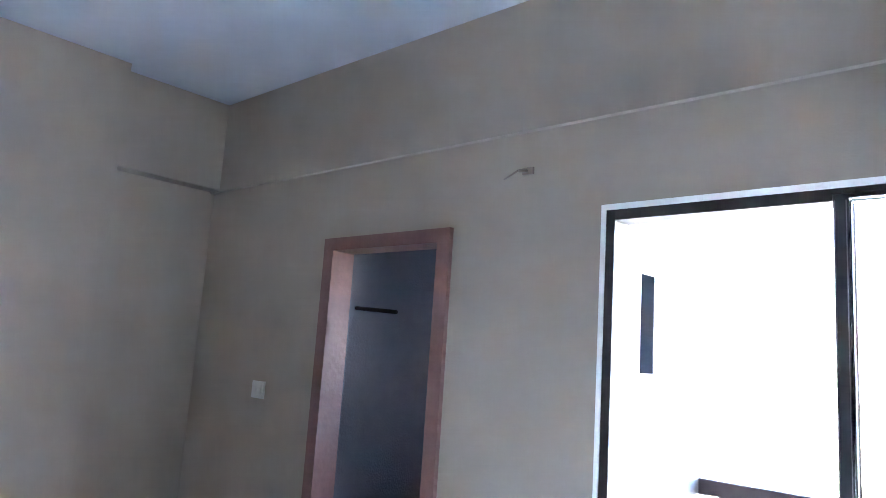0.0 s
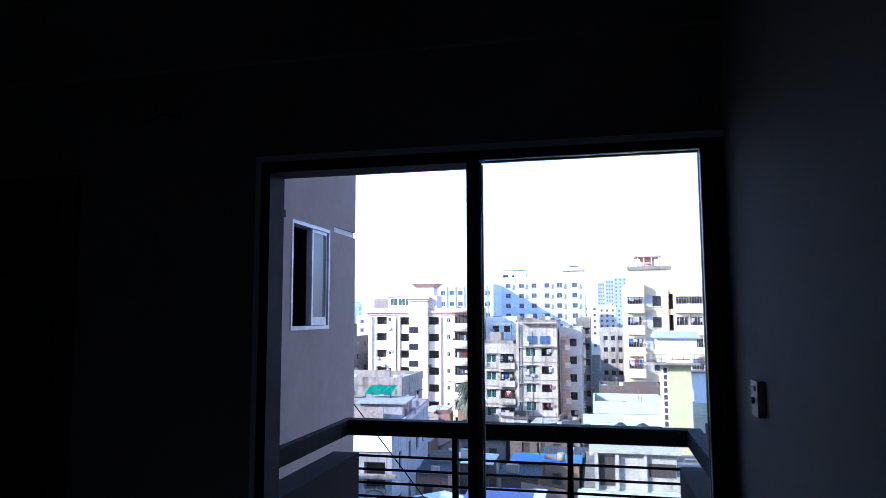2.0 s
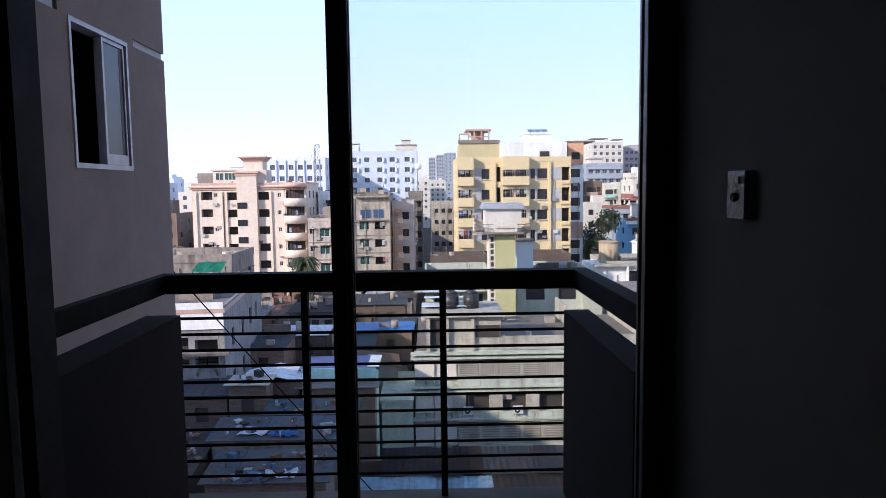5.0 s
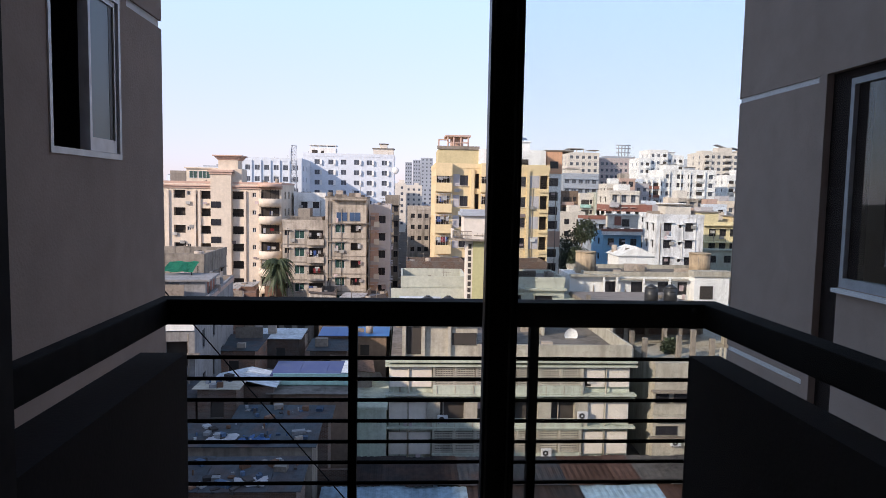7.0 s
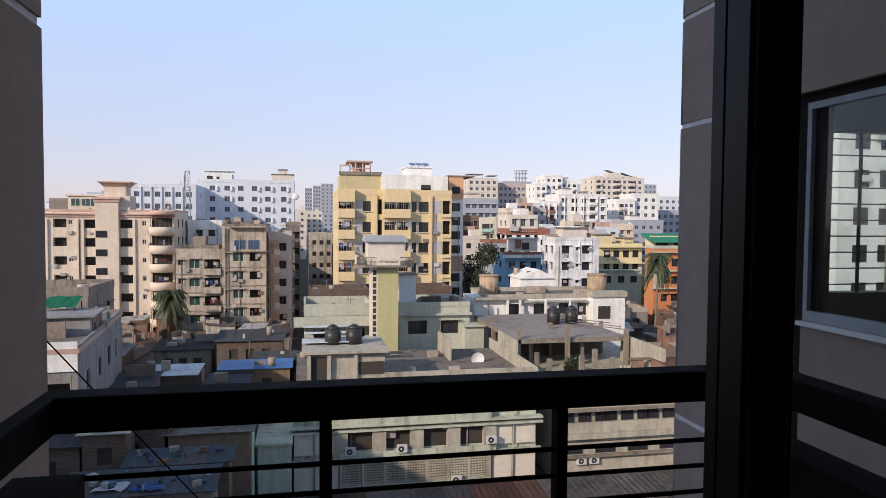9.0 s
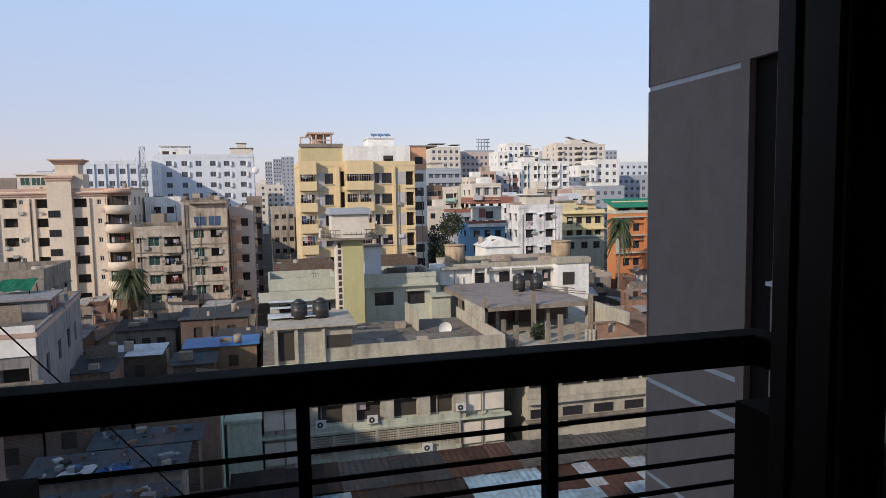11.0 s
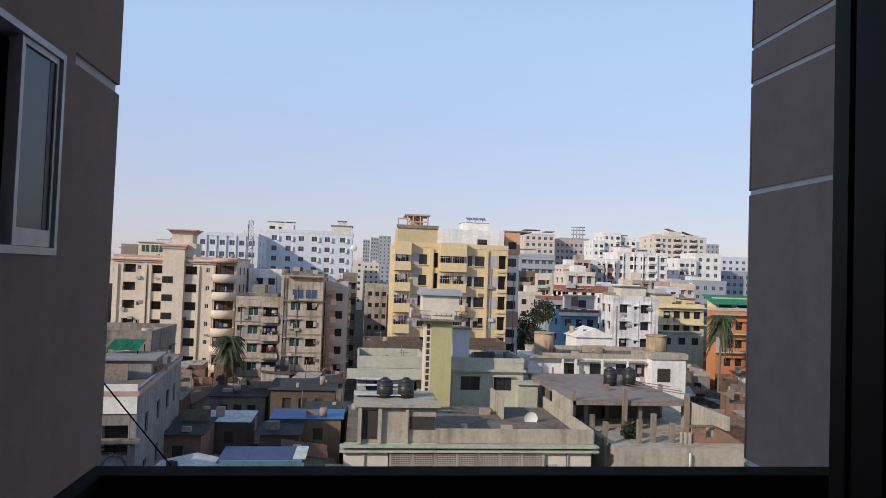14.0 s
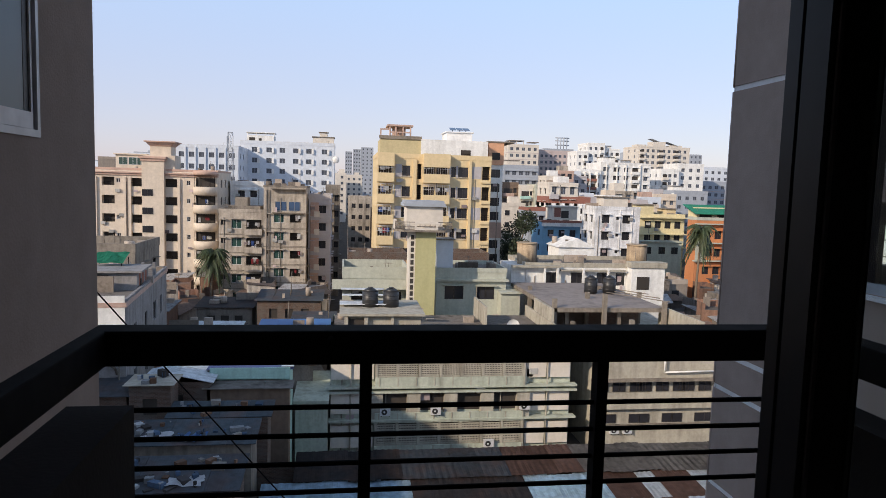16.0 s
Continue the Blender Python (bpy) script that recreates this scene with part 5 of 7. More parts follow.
slab("back_wall", C_CREAMY, (-5.0, 5.5, 2.81, 4.6, 0, 20.2), parent=gr)
slab("pier", C_ORANGE, (-0.5, 1.5, -0.5, 0, 0, 18.0), parent=gr)
slab("mint_panel", C_PALEG, (-5.8, -4.5, -0.08, -0.002, 11.0, 15.5), parent=gr)
for z in (17.4, 14.2, 11.2):
    slab("ledge", C_PALEG, (-6.2, 6.0, -0.7, 0, z, z + 0.18), parent=gr)

# mixed blocks between the white skyline and the houses
mixed = random.Random(8)
TONES = (C_FARC, C_ROSEL, C_LAV, C_WHITE, C_GREYL, C_FARW, C_PINK)
KINDS = ("cream", "faded pink", "lavender grey", "white", "weathered grey", "pale blue", "pale pink")
for i, (x, y, w, z) in enumerate(((49.5, 150, 7, 0.6), (57.5, 165, 5, -2.6), (64, 168, 6.5, -3.2), (70.5, 172, 5, -2.4), (76, 178, 6, -1.2), (83, 176, 6, -2.6), (91, 184, 7, -2.2), (66, 208, 6, 2.6), (71.5, 214, 5, 4.4), (79, 222, 5, 3.0), (36.5, 185, 7, 6.6), (31, 190, 5, 8.0), (61, 142, 6, -4.8), (70, 150, 5.5, -4.2))):
    k = i % 7
    bk = apartment("apartment_building", KINDS[k] + " walled block with mixed balconies in the crowd", x - w / 2, x + w / 2, y, 9, z, TONES[k], columns(x - w / 2 + 0.3, x + w / 2 - 0.3, max(2, int(w / 2.3)), mixed.choice((1.1, 1.5)), mixed.choice((1.2, 1.7)), mixed.choice(("d", "f"))),
                   6, 2.95, 3.1, "L", [(2.5, 1.1, 1.2, 0.9, "d"), (6.3, 1.1, 1.2, 0.9, "d")], shade=k % 2 == 0, band=mixed.choice((None, C_LAV, C_ROSEL)), parapet=mixed.choice((0.5, 0.9)))
    H = z - GROUND
    a = mixed.uniform(-w / 2 + 0.4, w / 2 - 3.2)
    slab("stair_head", TONES[(k + 3) % 7], (a, a + 2.8, 2.5, 6, H, H + mixed.uniform(1.8, 3.0)), parent=bk)
    for fl in range(4):
        balcony(bk, -w / 2 + 0.2, -w / 2 + 2.2, H - 3.1 - 2.95 * fl, 0.8, TONES[(k + 2) % 7], 0.9)

# middle distance: flat white house with tanks
hh = apartment("house", "low white flat-roofed house with stained parapets", 22.0, 39.4, 80, 9, -9.2, C_WHITE, [(25.3, 1.8, 1.7, 0.4, "d"), (28.6, 1.6, 1.7, 0.4, "d"), (32.0, 1.8, 1.6, 0.5, "d"), (34.2, 1.2, 1.6, 0.5, "d"), (37.2, 1.8, 1.7, 0.5, "d")],
               4, 3.2, 2.75, "L", [(3, 1.2, 1.3, 0.9, "d")], parapet=0.55, trim=C_BEIGE)
slab("side_stair", C_WHITE, (-10.5, -8.75, 0, 6, 0, 13.4), parent=hh)
slab("porch_roof", C_BEIGE, (-10.6, -4.5, -0.9, -0.1, 13.3, 13.55), parent=hh)
slab("balcony_slab", C_BEIGE, (-4.4, 4.0, -0.8, -0.1, 12.9, 13.05), parent=hh)
slab("balcony_slab", C_BEIGE, (-9, 4.0, -0.95, -0.1, 10.1, 10.3), parent=hh)
for u in (-6.5, -4.9, -1.6, 1.6):
    slab("veranda_post", C_WHITE, (u - 0.12, u + 0.12, -0.85, -0.6, 10.3, 13.3), parent=hh)
slab("porch_wall", C_WHITE, (4.3, 8.6, -1.6, -0.1, 0, 13.5), parent=hh)
slab("porch_parapet", C_BEIGE, (4.1, 8.8, -1.8, -0.1, 13.5, 14.2), parent=hh)
slab("opening", G_VOID, (5.0, 6.6, -1.66, -1.605, 10.8, 12.4), parent=hh)
cement_tank(22.7, 82.5, -9.2, 1.2, 2.75, "brown cement water tank on the white house")
cement_tank(38.0, 84.0, -9.2, 1.25, 2.6, "brown cement water tank on the white house")
wp = apartment("shed", "white gabled roof shed between the houses", 30.0, 35.2, 92, 5, -7.8, C_WHITE, (), 1, parapet=0.0)
bm = bmesh.new()
v = [bm.verts.new(p) for p in ((-2.9, -0.3, 14.6), (0, -0.3, 15.9), (2.9, -0.3, 14.6), (-2.9, 5.3, 14.6), (0, 5.3, 15.9), (2.9, 5.3, 14.6))]
for f in ((0, 1, 4, 3), (1, 2, 5, 4), (0, 2, 1), (3, 4, 5), (0, 3, 5, 2)):
    bm.faces.new([v[i] for i in f])
part("gable_roof", bm, C_WHITE, wp)

# green stair tower with its tank room, and the pale green house behind it
mb = apartment("house", "pale green flat-roofed house with wide dark windows", 10.4, 18.6, 76, 8, -9.4, C_PALEG, [(12.5, 2.2, 1.55, 0.45, "d"), (16.2, 2.1, 1.5, 0.45, "d")], 4, 3.4, 3.6, parapet=0.5, shade=True)
slab("cornice", C_PALEG, (-4.3, 4.3, -0.5, 0, 12.1, 12.35), parent=mb)
slab("lower_wing", C_PALEG, (3.2, 5.4, -1.6, 4, 0, 10.9), (3.0, 5.6, -1.9, 4.2, 10.9, 11.1), parent=mb)
ml = apartment("house", "pale green wing with a long parapet", -0.2, 7.3, 76.5, 8, -10.3, C_PALEG, [(1.6, 1.6, 1.4, 0.5, "v"), (5.6, 1.8, 1.4, 0.5, "v")], 3, 3.2, 3.4, parapet=1.3, shade=False)
slab("cornice", C_PALEG, (-4.9, 3.8, -1.6, 0, 11.2, 11.5), (-4.9, 3.8, -1.6, -1.5, 11.5, 12.3), parent=ml)
for x0, x1, y in ((0.5, 8.2, 90), (12.4, 19.7, 91)):
    apartment("brick_shed", "unplastered red-brown brick rooftop walls", x0, x1, y, 6, -9.8, C_BRICK, columns(x0, x1, 3, 0.8, 0.9, "d"), 2, 3, 3, parapet=1.0, shade=False, trim=C_BRICKD)
tw = thing("stair_tower", 8.55, 72, GROUND + grade(72), "olive green stair tower carrying a pale tank room", "tower")
FOOT.append((5.8, 11.6, 70, 75))
tw.location.x = 8.35
slab("shaft", C_OLIVE, (-0.85, 1.35, 0, 3.0, 0, 18.0), parent=tw)
slab("stair_strip", C_FARC, (-1.5, -0.86, 0.2, 2.8, 6, 17.9), parent=tw)
for k in range(15):
    # small dark plates for the shade in the stair's slots
    slab("stair_opening", G_VOID, (-1.36, -1.02, 0.17, 0.199, 7.6 + 0.68 * k, 8.1 + 0.68 * k), parent=tw)
bm = bmesh.new()
ring = [(-3.1, 0.4), (-2.2, -0.9), (2.2, -0.9), (3.1, 0.4), (3.1, 3.6), (-3.1, 3.6)]
lo, hi = [bm.verts.new((x, y, 18.0)) for x, y in ring], [bm.verts.new((x, y, 18.22)) for x, y in ring]
for k in range(6):
    bm.faces.new((lo[k], lo[(k + 1) % 6], hi[(k + 1) % 6], hi[k]))
bm.faces.new(lo[::-1])
bm.faces.new(hi)
part("platform", bm, C_CONC, tw)
slab("tank_room", C_FARC, (-1.9, 2.0, 0, 3.4, 18.22, 20.7), parent=tw)
slab("roof", C_FARG, (-2.25, 2.25, -0.4, 3.8, 20.7, 21.05), (-2.1, 2.1, -0.25, 3.65, 21.05, 21.3), parent=tw)
slab("front_parapet", C_FARC, (-1.1, 1.4, -0.88, -0.74, 18.22, 18.5), (-1.1, 1.4, -0.88, -0.74, 18.85, 19.1), (-1.1, -0.9, -0.88, -0.74, 18.5, 18.85), (1.2, 1.4, -0.88, -0.74, 18.5, 18.85), parent=tw)
bm = bmesh.new()
edge = [(-3.05, 0.45), (-2.15, -0.82), (2.15, -0.82), (3.05, 0.45)]
for (xa, ya), (xb, yb) in zip(edge, edge[1:]):
    for z in (18.6, 19.05):
        rod(bm, (xa, ya, z), (xb, yb, z), 0.04, 4)
    for k in range(9):
        a = k / 8
        rod(bm, (xa + (xb - xa) * a, ya + (yb - ya) * a, 18.22), (xa + (xb - xa) * a, ya + (yb - ya) * a, 19.05), 0.03, 4)
part("railing", bm, C_CONC, tw)
slab("side_panel", C_FARC, (-3.12, -2.9, 0.5, 2.5, 18.22, 19.2), parent=tw)
side_hut = thing("roof_hut", 11.2, 77.5, -9.4 + grade(76) - 0.05, "small pale blue hut on the green house's roof", "hut")
slab("wall", C_FARW, (-1.3, 1.3, 0, 2.6, 0, 3.6), parent=side_hut)
slab("roof", C_CONC, (-1.5, 1.5, -0.25, 2.8, 3.6, 3.75), parent=side_hut)

# near long building with a roof terrace and air conditioners
NX0, NX1, NY = -1.1, 19.4, 55.0
nb = apartment("office_block", "long stained pale green block with lattice balconies and air conditioners", NX0, NX1, NY, 15, -13.0, C_MINT, [], 3, 3.0, 3.0, parapet=0.0, roof=C_ROOF)
NH = -13.0 - GROUND
W2 = (NX1 - NX0) / 2
for z in (NH - 0.25, NH - 0.62, NH - 3.1, NH - 3.5, NH - 5.9):
    slab("ledge", C_MINT, (-W2 - 0.3, W2 + 0.4, -0.75, 0.0, z, z + 0.16), parent=nb)
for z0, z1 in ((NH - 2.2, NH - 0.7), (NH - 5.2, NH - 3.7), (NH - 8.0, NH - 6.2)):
    # flat dark sheet for the shade inside the loggias
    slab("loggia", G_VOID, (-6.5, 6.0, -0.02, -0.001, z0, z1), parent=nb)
    wide = z1 == NH - 3.7
    for i in range(5 if wide else 8):
        u = -6.5 + 12.5 * i / (4 if wide else 7)
        w = 0.55 if wide else 0.1
        slab("pillar", C_BEIGE, (u - w, u + w, -0.55, -0.021, z0 - 0.7, z1 + 0.1), parent=nb)
    for i in range(9):
        slab("rib", C_BEIGE, (-6.3 + 1.53 * i, -6.22 + 1.53 * i, -0.69, -0.651, z0 - 0.85, z0), parent=nb)
    slab("apron", C_MINT, (-6.6, 6.1, -0.65, -0.55, z0 - 0.85, z0), parent=nb)
for z0, z1, dx in ((NH - 2.2, NH - 0.75, 0.16), (NH - 8.0, NH - 6.2, 0.16)):
    for i in range(7):
        u = -6.5 + 12.5 * i / 7 + 0.12
        us = [u + k * 0.045 for k in range(35)]
        vs = [z0 + (z1 - z0) * k / 17 for k in range(18)]
        bm = lattice(us, vs, lambda i, j: i % 3 == 0 or j % 2 == 0, -0.5, -0.46)
        part("lattice_screen", bm, C_BEIGE, nb)
for u0, u1 in ((-10.2, -6.7), (6.3, 8.0), (8.2, 10.1)):
    for z0 in (NH - 2.4, NH - 5.3, NH - 8.2):
        slab("wall_panel", C_FARC, (u0, u1, -0.3, -0.002, z0, z0 + 1.9), parent=nb)
for u in (-8.6, 6.2, 8.1):
    bm = bmesh.new()
    rod(bm, (u, -0.4, 0), (u, -0.4, NH - 0.3), 0.07, 6)
    part("drainpipe", bm, C_BEIGE, nb)
slab("terrace_parapet", C_BEIGE, (-2.9, W2 + 0.1, -0.1, 0.1, NH, NH + 1.15), (W2 - 0.1, W2 + 0.1, 0.1, 15, NH, NH + 1.15), (4.5, 4.7, 9, 15, NH, NH + 2.0), parent=nb)
slab("stair_block", C_BEIGE, (-9.0, -2.9, 0.05, 6, NH, NH + 2.9), (-9.6, -2.6, -0.5, 6.3, NH + 2.9, NH + 3.1), parent=nb)
slab("opening", G_VOID, (-8.8, -7.6, -0.04, 0.045, NH + 0.3, NH + 2.6), parent=nb)
slab("opening", G_VOID, (-5.0, -3.0, -0.04, 0.045, NH + 1.1, NH + 2.1), parent=nb)
for u0, u1, d in ((-7.6, -7.3, 0.3), (-9.2, -8.9, 0.4), (-5.4, -5.15, 0.25)):
    slab("pier", C_BEIGE, (u0, u1, -d, 0.0, NH, NH + 2.9), parent=nb)
slab("roof_sheet", TIN_PALE, (-9.6, -5.5, 2.5, 4.2, NH + 3.3, NH + 3.36), (-9.4, -5.7, 4.9, 5.6, NH + 3.7, NH + 3.76), (-9.5, -5.6, 6.4, 7.2, NH + 4.0, NH + 4.06), parent=nb)
slab("west_annex", C_MINT, (-12.9, -10.4, -2.5, 6, 0, NH - 3.6), (-13.1, -10.3, -2.7, 6.1, NH - 3.6, NH - 3.4), parent=nb)
water_tank(2.15, 58, -9.88, 0.68, 1.75, TANK, "black plastic water tank on the terrace roof")
water_tank(3.95, 58, -9.88, 0.68, 1.75, TANK, "black plastic water tank on the terrace roof")


def air_conditioner(x, y, z):
    ac = thing("air_conditioner", x, y, z + grade(y), "white outdoor air conditioner on a wall bracket", "air conditioner", "air conditioners on the long block")
    slab("casing", WHITE_ALU, (-0.42, 0.42, -0.3, 0.0, 0, 0.62), parent=ac, bevel=0.02)
    bm = bmesh.new()
    rod(bm, (-0.08, -0.301, 0.31), (-0.08, -0.32, 0.31), 0.24, 20)
    part("fan_grille", bm, BLACK, ac)
    bm = bmesh.new()
    rod(bm, (-0.08, -0.321, 0.31), (-0.08, -0.33, 0.31), 0.08, 12)
    part("fan_hub", bm, WHITE_ALU, ac)
    slab("bracket", IRON, (-0.35, -0.3, -0.4, 0.02, -0.05, 0.0), (0.3, 0.35, -0.4, 0.02, -0.05, 0.0), parent=ac)


for x, z in ((3.4, -18.3), (7.6, -18.3), (15.2, -18.0), (12.2, -21.2)):
    air_conditioner(x, NY - 0.66, z)
for x in (23.6, 24.8):
    air_conditioner(x, NY, -20.6)
dish = thing("satellite_dish", 16.2, 63, -12.95, "round white satellite dish on the terrace", "dish")
bm = bmesh.new()
for i in range(6):
    r0, r1 = 0.65 * i / 6, 0.65 * (i + 1) / 6
    a = [(r0 * math.cos(2 * math.pi * k / 20), r0 * r0 * 0.4, r0 * math.sin(2 * math.pi * k / 20)) for k in range(20)]
    b = [(r1 * math.cos(2 * math.pi * k / 20), r1 * r1 * 0.4, r1 * math.sin(2 * math.pi * k / 20)) for k in range(20)]
    a, b = [bm.verts.new((p[0], -p[1], p[2] + 0.9)) for p in a], [bm.verts.new((p[0], -p[1], p[2] + 0.9)) for p in b]
    for k in range(20):
        bm.faces.new((a[k], a[(k + 1) % 20], b[(k + 1) % 20], b[k])).smooth = True
bmesh.ops.remove_doubles(bm, verts=bm.verts, dist=0.001)
part("reflector", bm, C_WHITE, dish)
bm = bmesh.new()
rod(bm, (0, 0.05, 0), (0, 0.05, 0.9), 0.04, 6)
part("stand", bm, IRON, dish)

# unfinished concrete building
ub = thing("unfinished_building", 26, 55, GROUND + grade(55), "unfinished stained concrete building with bare columns", "building")
FOOT.append((17, 35, 54, 79.5))
UH = -13.4 - GROUND
slab("lower_wall", C_BEIGE, (-4.4, 8.5, 0, 22, 0, UH - 3.6), parent=ub)
slab("window_band", C_BEIGE, (-4.4, 8.5, 0.25, 22, UH - 3.6, UH - 2.6), parent=ub)
slab("upper_wall", C_BEIGE, (-4.4, 8.5, 0, 22, UH - 2.6, UH), parent=ub)
slab("ledge", C_CONC, (-4.7, 8.5, -0.5, 0, UH - 2.5, UH - 2.3), (-4.7, 8.5, -0.4, 0, UH - 6.6, UH - 6.4), parent=ub)
for i in range(9):
    put_window(ub, 1.2, 0.9, "d", (-3.6 + 1.35 * i + 0.25 * (i % 3), 0.2, UH - 3.55))
slab("ledge", C_BEIGE, (-4.6, 8.5, -0.55, -0.003, UH - 4.9, UH - 4.45), parent=ub, bevel=0.03)
# added windows stand in for the dark recess under the ledge
for i in range(4):
    put_window(ub, 1.9, 0.75, "d", (-3.2 + 3.1 * i, -0.03, UH - 6.3))
slab("upper_slab", C_CONC, (-6.35, 5.0, 6.2, 23, UH + 2.4, UH + 2.8), parent=ub, bevel=0.03)
slab("roof_screed", SCREED, (-6.25, 4.9, 6.3, 22.9, UH + 2.81, UH + 2.84), parent=ub)
for u, y, z1 in ((-4.95, 1.1, 1.95), (-4.75, 5.0, 1.75), (-1.7, 1.6, 2.05), (-0.3, 1.9, 2.5), (1.5, 2.0, 1.7), (-6.2, 6.2, 3.7), (-4.5, 7.6, 2.4), (-1.35, 5.84, 4.2), (0.6, 7.0, 2.4), (4.75, 5.84, 3.5), (-1.0, 11.5, 3.5), (5.1, 12.4, 3.4), (-5.6, 17, 3.3), (2.6, 17.5, 3.3)):
    slab("column", C_CONC, (u - 0.2, u + 0.2, y, y + 0.36, UH, UH + z1), parent=ub, bevel=0.02)
slab("rear_wall", C_BRICKD, (-6.3, 4.9, 12, 12.3, UH, UH + 2.4), parent=ub)
slab("brick_wall", C_BRICK, (3.3, 4.5, 1.9, 2.1, UH, UH + 1.4), (5.3, 8.5, 1.9, 2.1, UH, UH + 1.4), (4.5, 5.3, 1.9, 2.1, UH, UH + 0.5), parent=ub)
slab("lintel", C_BROWN, (2.9, 8.5, 1.8, 2.2, UH + 1.4, UH + 1.56), parent=ub)
for k in range(3):
    slab("baluster", C_BEIGE, (2.0 + 0.4 * k, 2.15 + 0.4 * k, 1.6, 1.75, UH, UH + 1.0), parent=ub)
slab("side_parapet", C_BEIGE, (5.25, 5.5, -0.2, 8.2, UH + 1.56, UH + 2.75), (5.25, 5.5, 2.2, 8.2, UH, UH + 1.56), parent=ub)
slab("low_wall", C_BEIGE, (-6.6, -6.36, 0, 5.9, UH, UH + 1.3), (-6.6, -6.36, 5.9, 12, UH, UH + 2.79), parent=ub)
for v0 in (8.4, 10.6, 13.2):
    bm = bmesh.new()
    rod(bm, (5.5, v0 - 2.0, UH + 3.4), (2.2, v0 + 6, UH + 3.05), 0.05, 5)
    part("pole", bm, C_CONC, ub)
bm = bmesh.new()
for a, b in (((1.9, -0.35, -1.7), (1.9, -0.35, -0.3)), ((1.9, -0.35, -1.7), (7.2, -0.35, -1.6)), ((7.2, -0.35, -1.6), (7.2, -0.35, -0.5))):
    rod(bm, (a[0], a[1], a[2] + UH), (b[0], b[1], b[2] + UH), 0.08, 6)
part("white_pipe", bm, C_WHITE, ub)
for x in (26.6, 28.7):
    water_tank(x, 70, -10.52, 0.7, 1.9, TANK, "black plastic water tank on the concrete roof")

# weathered house at the side with arched window front
lh = apartment("house", "shabby white rendered house with a dark veranda front", -24.0, -15.0, 48, 19, -8.0, C_SHABBY, [(-16.3, 1.7, 2.0, 0.2, "v"), (-18.7, 2.2, 2.2, 0.2, "v"), (-21.6, 2.4, 2.2, 0.2, "v")], 4, 3.4, 4.4, "R",
               [(3.5, 1.1, 1.5, 0.9, "d"), (8.0, 1.1, 1.5, 0.9, "d"), (12.2, 1.4, 1.6, 0.9, "d"), (15.6, 1.0, 1.6, 0.9, "d")], parapet=0.3, shade=False)
lh.rotation_euler = (0, 0, 0.1)
slab("front_parapet", C_WHITE, (-4.55, 4.5, -0.12, -0.055, 13.1, 15.1), parent=lh)
for u in (1.3, 2.4, 3.5, 4.4):
    slab("rear_post", C_SHABBY, (u - 0.12, u + 0.12, 12.6, 12.85, 14.5, 15.9), parent=lh)
slab("upper_room", C_SHABBY, (0.5, 4.2, 6, 11, 14.5, 15.9), (0.2, 4.6, 5.7, 10.4, 15.9, 16.05), parent=lh)
for y in (6.8, 8.1, 9.4):
    slab("shutter", C_REDB, (4.2, 4.23, y, y + 0.7, 14.8, 15.7), parent=lh)
slab("opening", G_VOID, (0.9, 2.2, 5.95, 5.99, 14.7, 15.7), parent=lh)
slab("cornice", C_GREY, (-4.5, 4.9, -0.7, 0, 11.2, 11.45), parent=lh)
slab("roof_edge", C_ROSEL, (4.5, 4.62, -0.1, 19.1, 14.3, 14.62), (-4.6, 4.62, -0.16, -0.05, 14.3, 14.62), parent=lh)
bm = bmesh.new()
for i in range(9):
    a0, a1 = math.pi * i / 9, math.pi * (i + 1) / 9
    for r in (0.75,):
        rod(bm, (3.2 + r * math.cos(a0), -0.08, 9.6 + r * math.sin(a0)), (3.2 + r * math.cos(a1), -0.08, 9.6 + r * math.sin(a1)), 0.09, 6)
part("arch_moulding", bm, C_GREY, lh)
apartment("house", "dark house with a cluttered flat rooftop", -31, -20.5, 70, 9, -7.0, C_GREY, columns(-30, -21, 3, 1.0, 1.1), 4, 3, 3.3, "R", [(3, 1.1, 1.1, 0.9, "d"), (7, 1.1, 1.1, 0.9, "d")])
tarp = thing("awning", -19.6, 57.5, -5.55, "green tarpaulin awning over a cluttered rooftop", "awning")
bm = bmesh.new()
rows = [[bm.verts.new((-0.6 + i * 0.42, -0.6 + j * 0.5, -0.1 + 0.17 * j + 0.05 * math.sin(i * 2 + j))) for i in range(7)] for j in range(5)]
for j in range(4):
    for i in range(6):
        bm.faces.new((rows[j][i], rows[j][i + 1], rows[j + 1][i + 1], rows[j + 1][i]))
bmesh.ops.solidify(bm, geom=bm.faces, thickness=0.03)
part("sheet", bm, TIN_GREEN, tarp)
bm = bmesh.new()
for u in (-0.5, 1.8):
    for y in (-0.5, 1.3):
        rod(bm, (u, y, -1.5), (u, y, -0.1 + 0.3 * (y > 0)), 0.04, 5)
part("poles", bm, IRON, tarp)

# off to the side, beyond the view: the neighbour whose shadow lies on the low roofs
apartment("apartment_building", "tall plain neighbour block beside the low roofs", -62, -34, 2, 26, 4.0, C_BEIGE, columns(-60, -36, 6), 6, 3.1, 3.3, "R", [(5, 1.2, 1.3, 0.9, "d"), (15, 1.2, 1.3, 0.9, "d"), (25, 1.2, 1.3, 0.9, "d")])
# beyond the wing's far window
apartment("apartment_building", "bright white block facing the wing's end window", 41, 62, 46, 8, 9.0, C_WHITE, columns(42, 61, 8, 1.5, 1.4), 9, 3.0, 3.2, "", shade=False)

# ---------------------------------------------------------------- low roofs


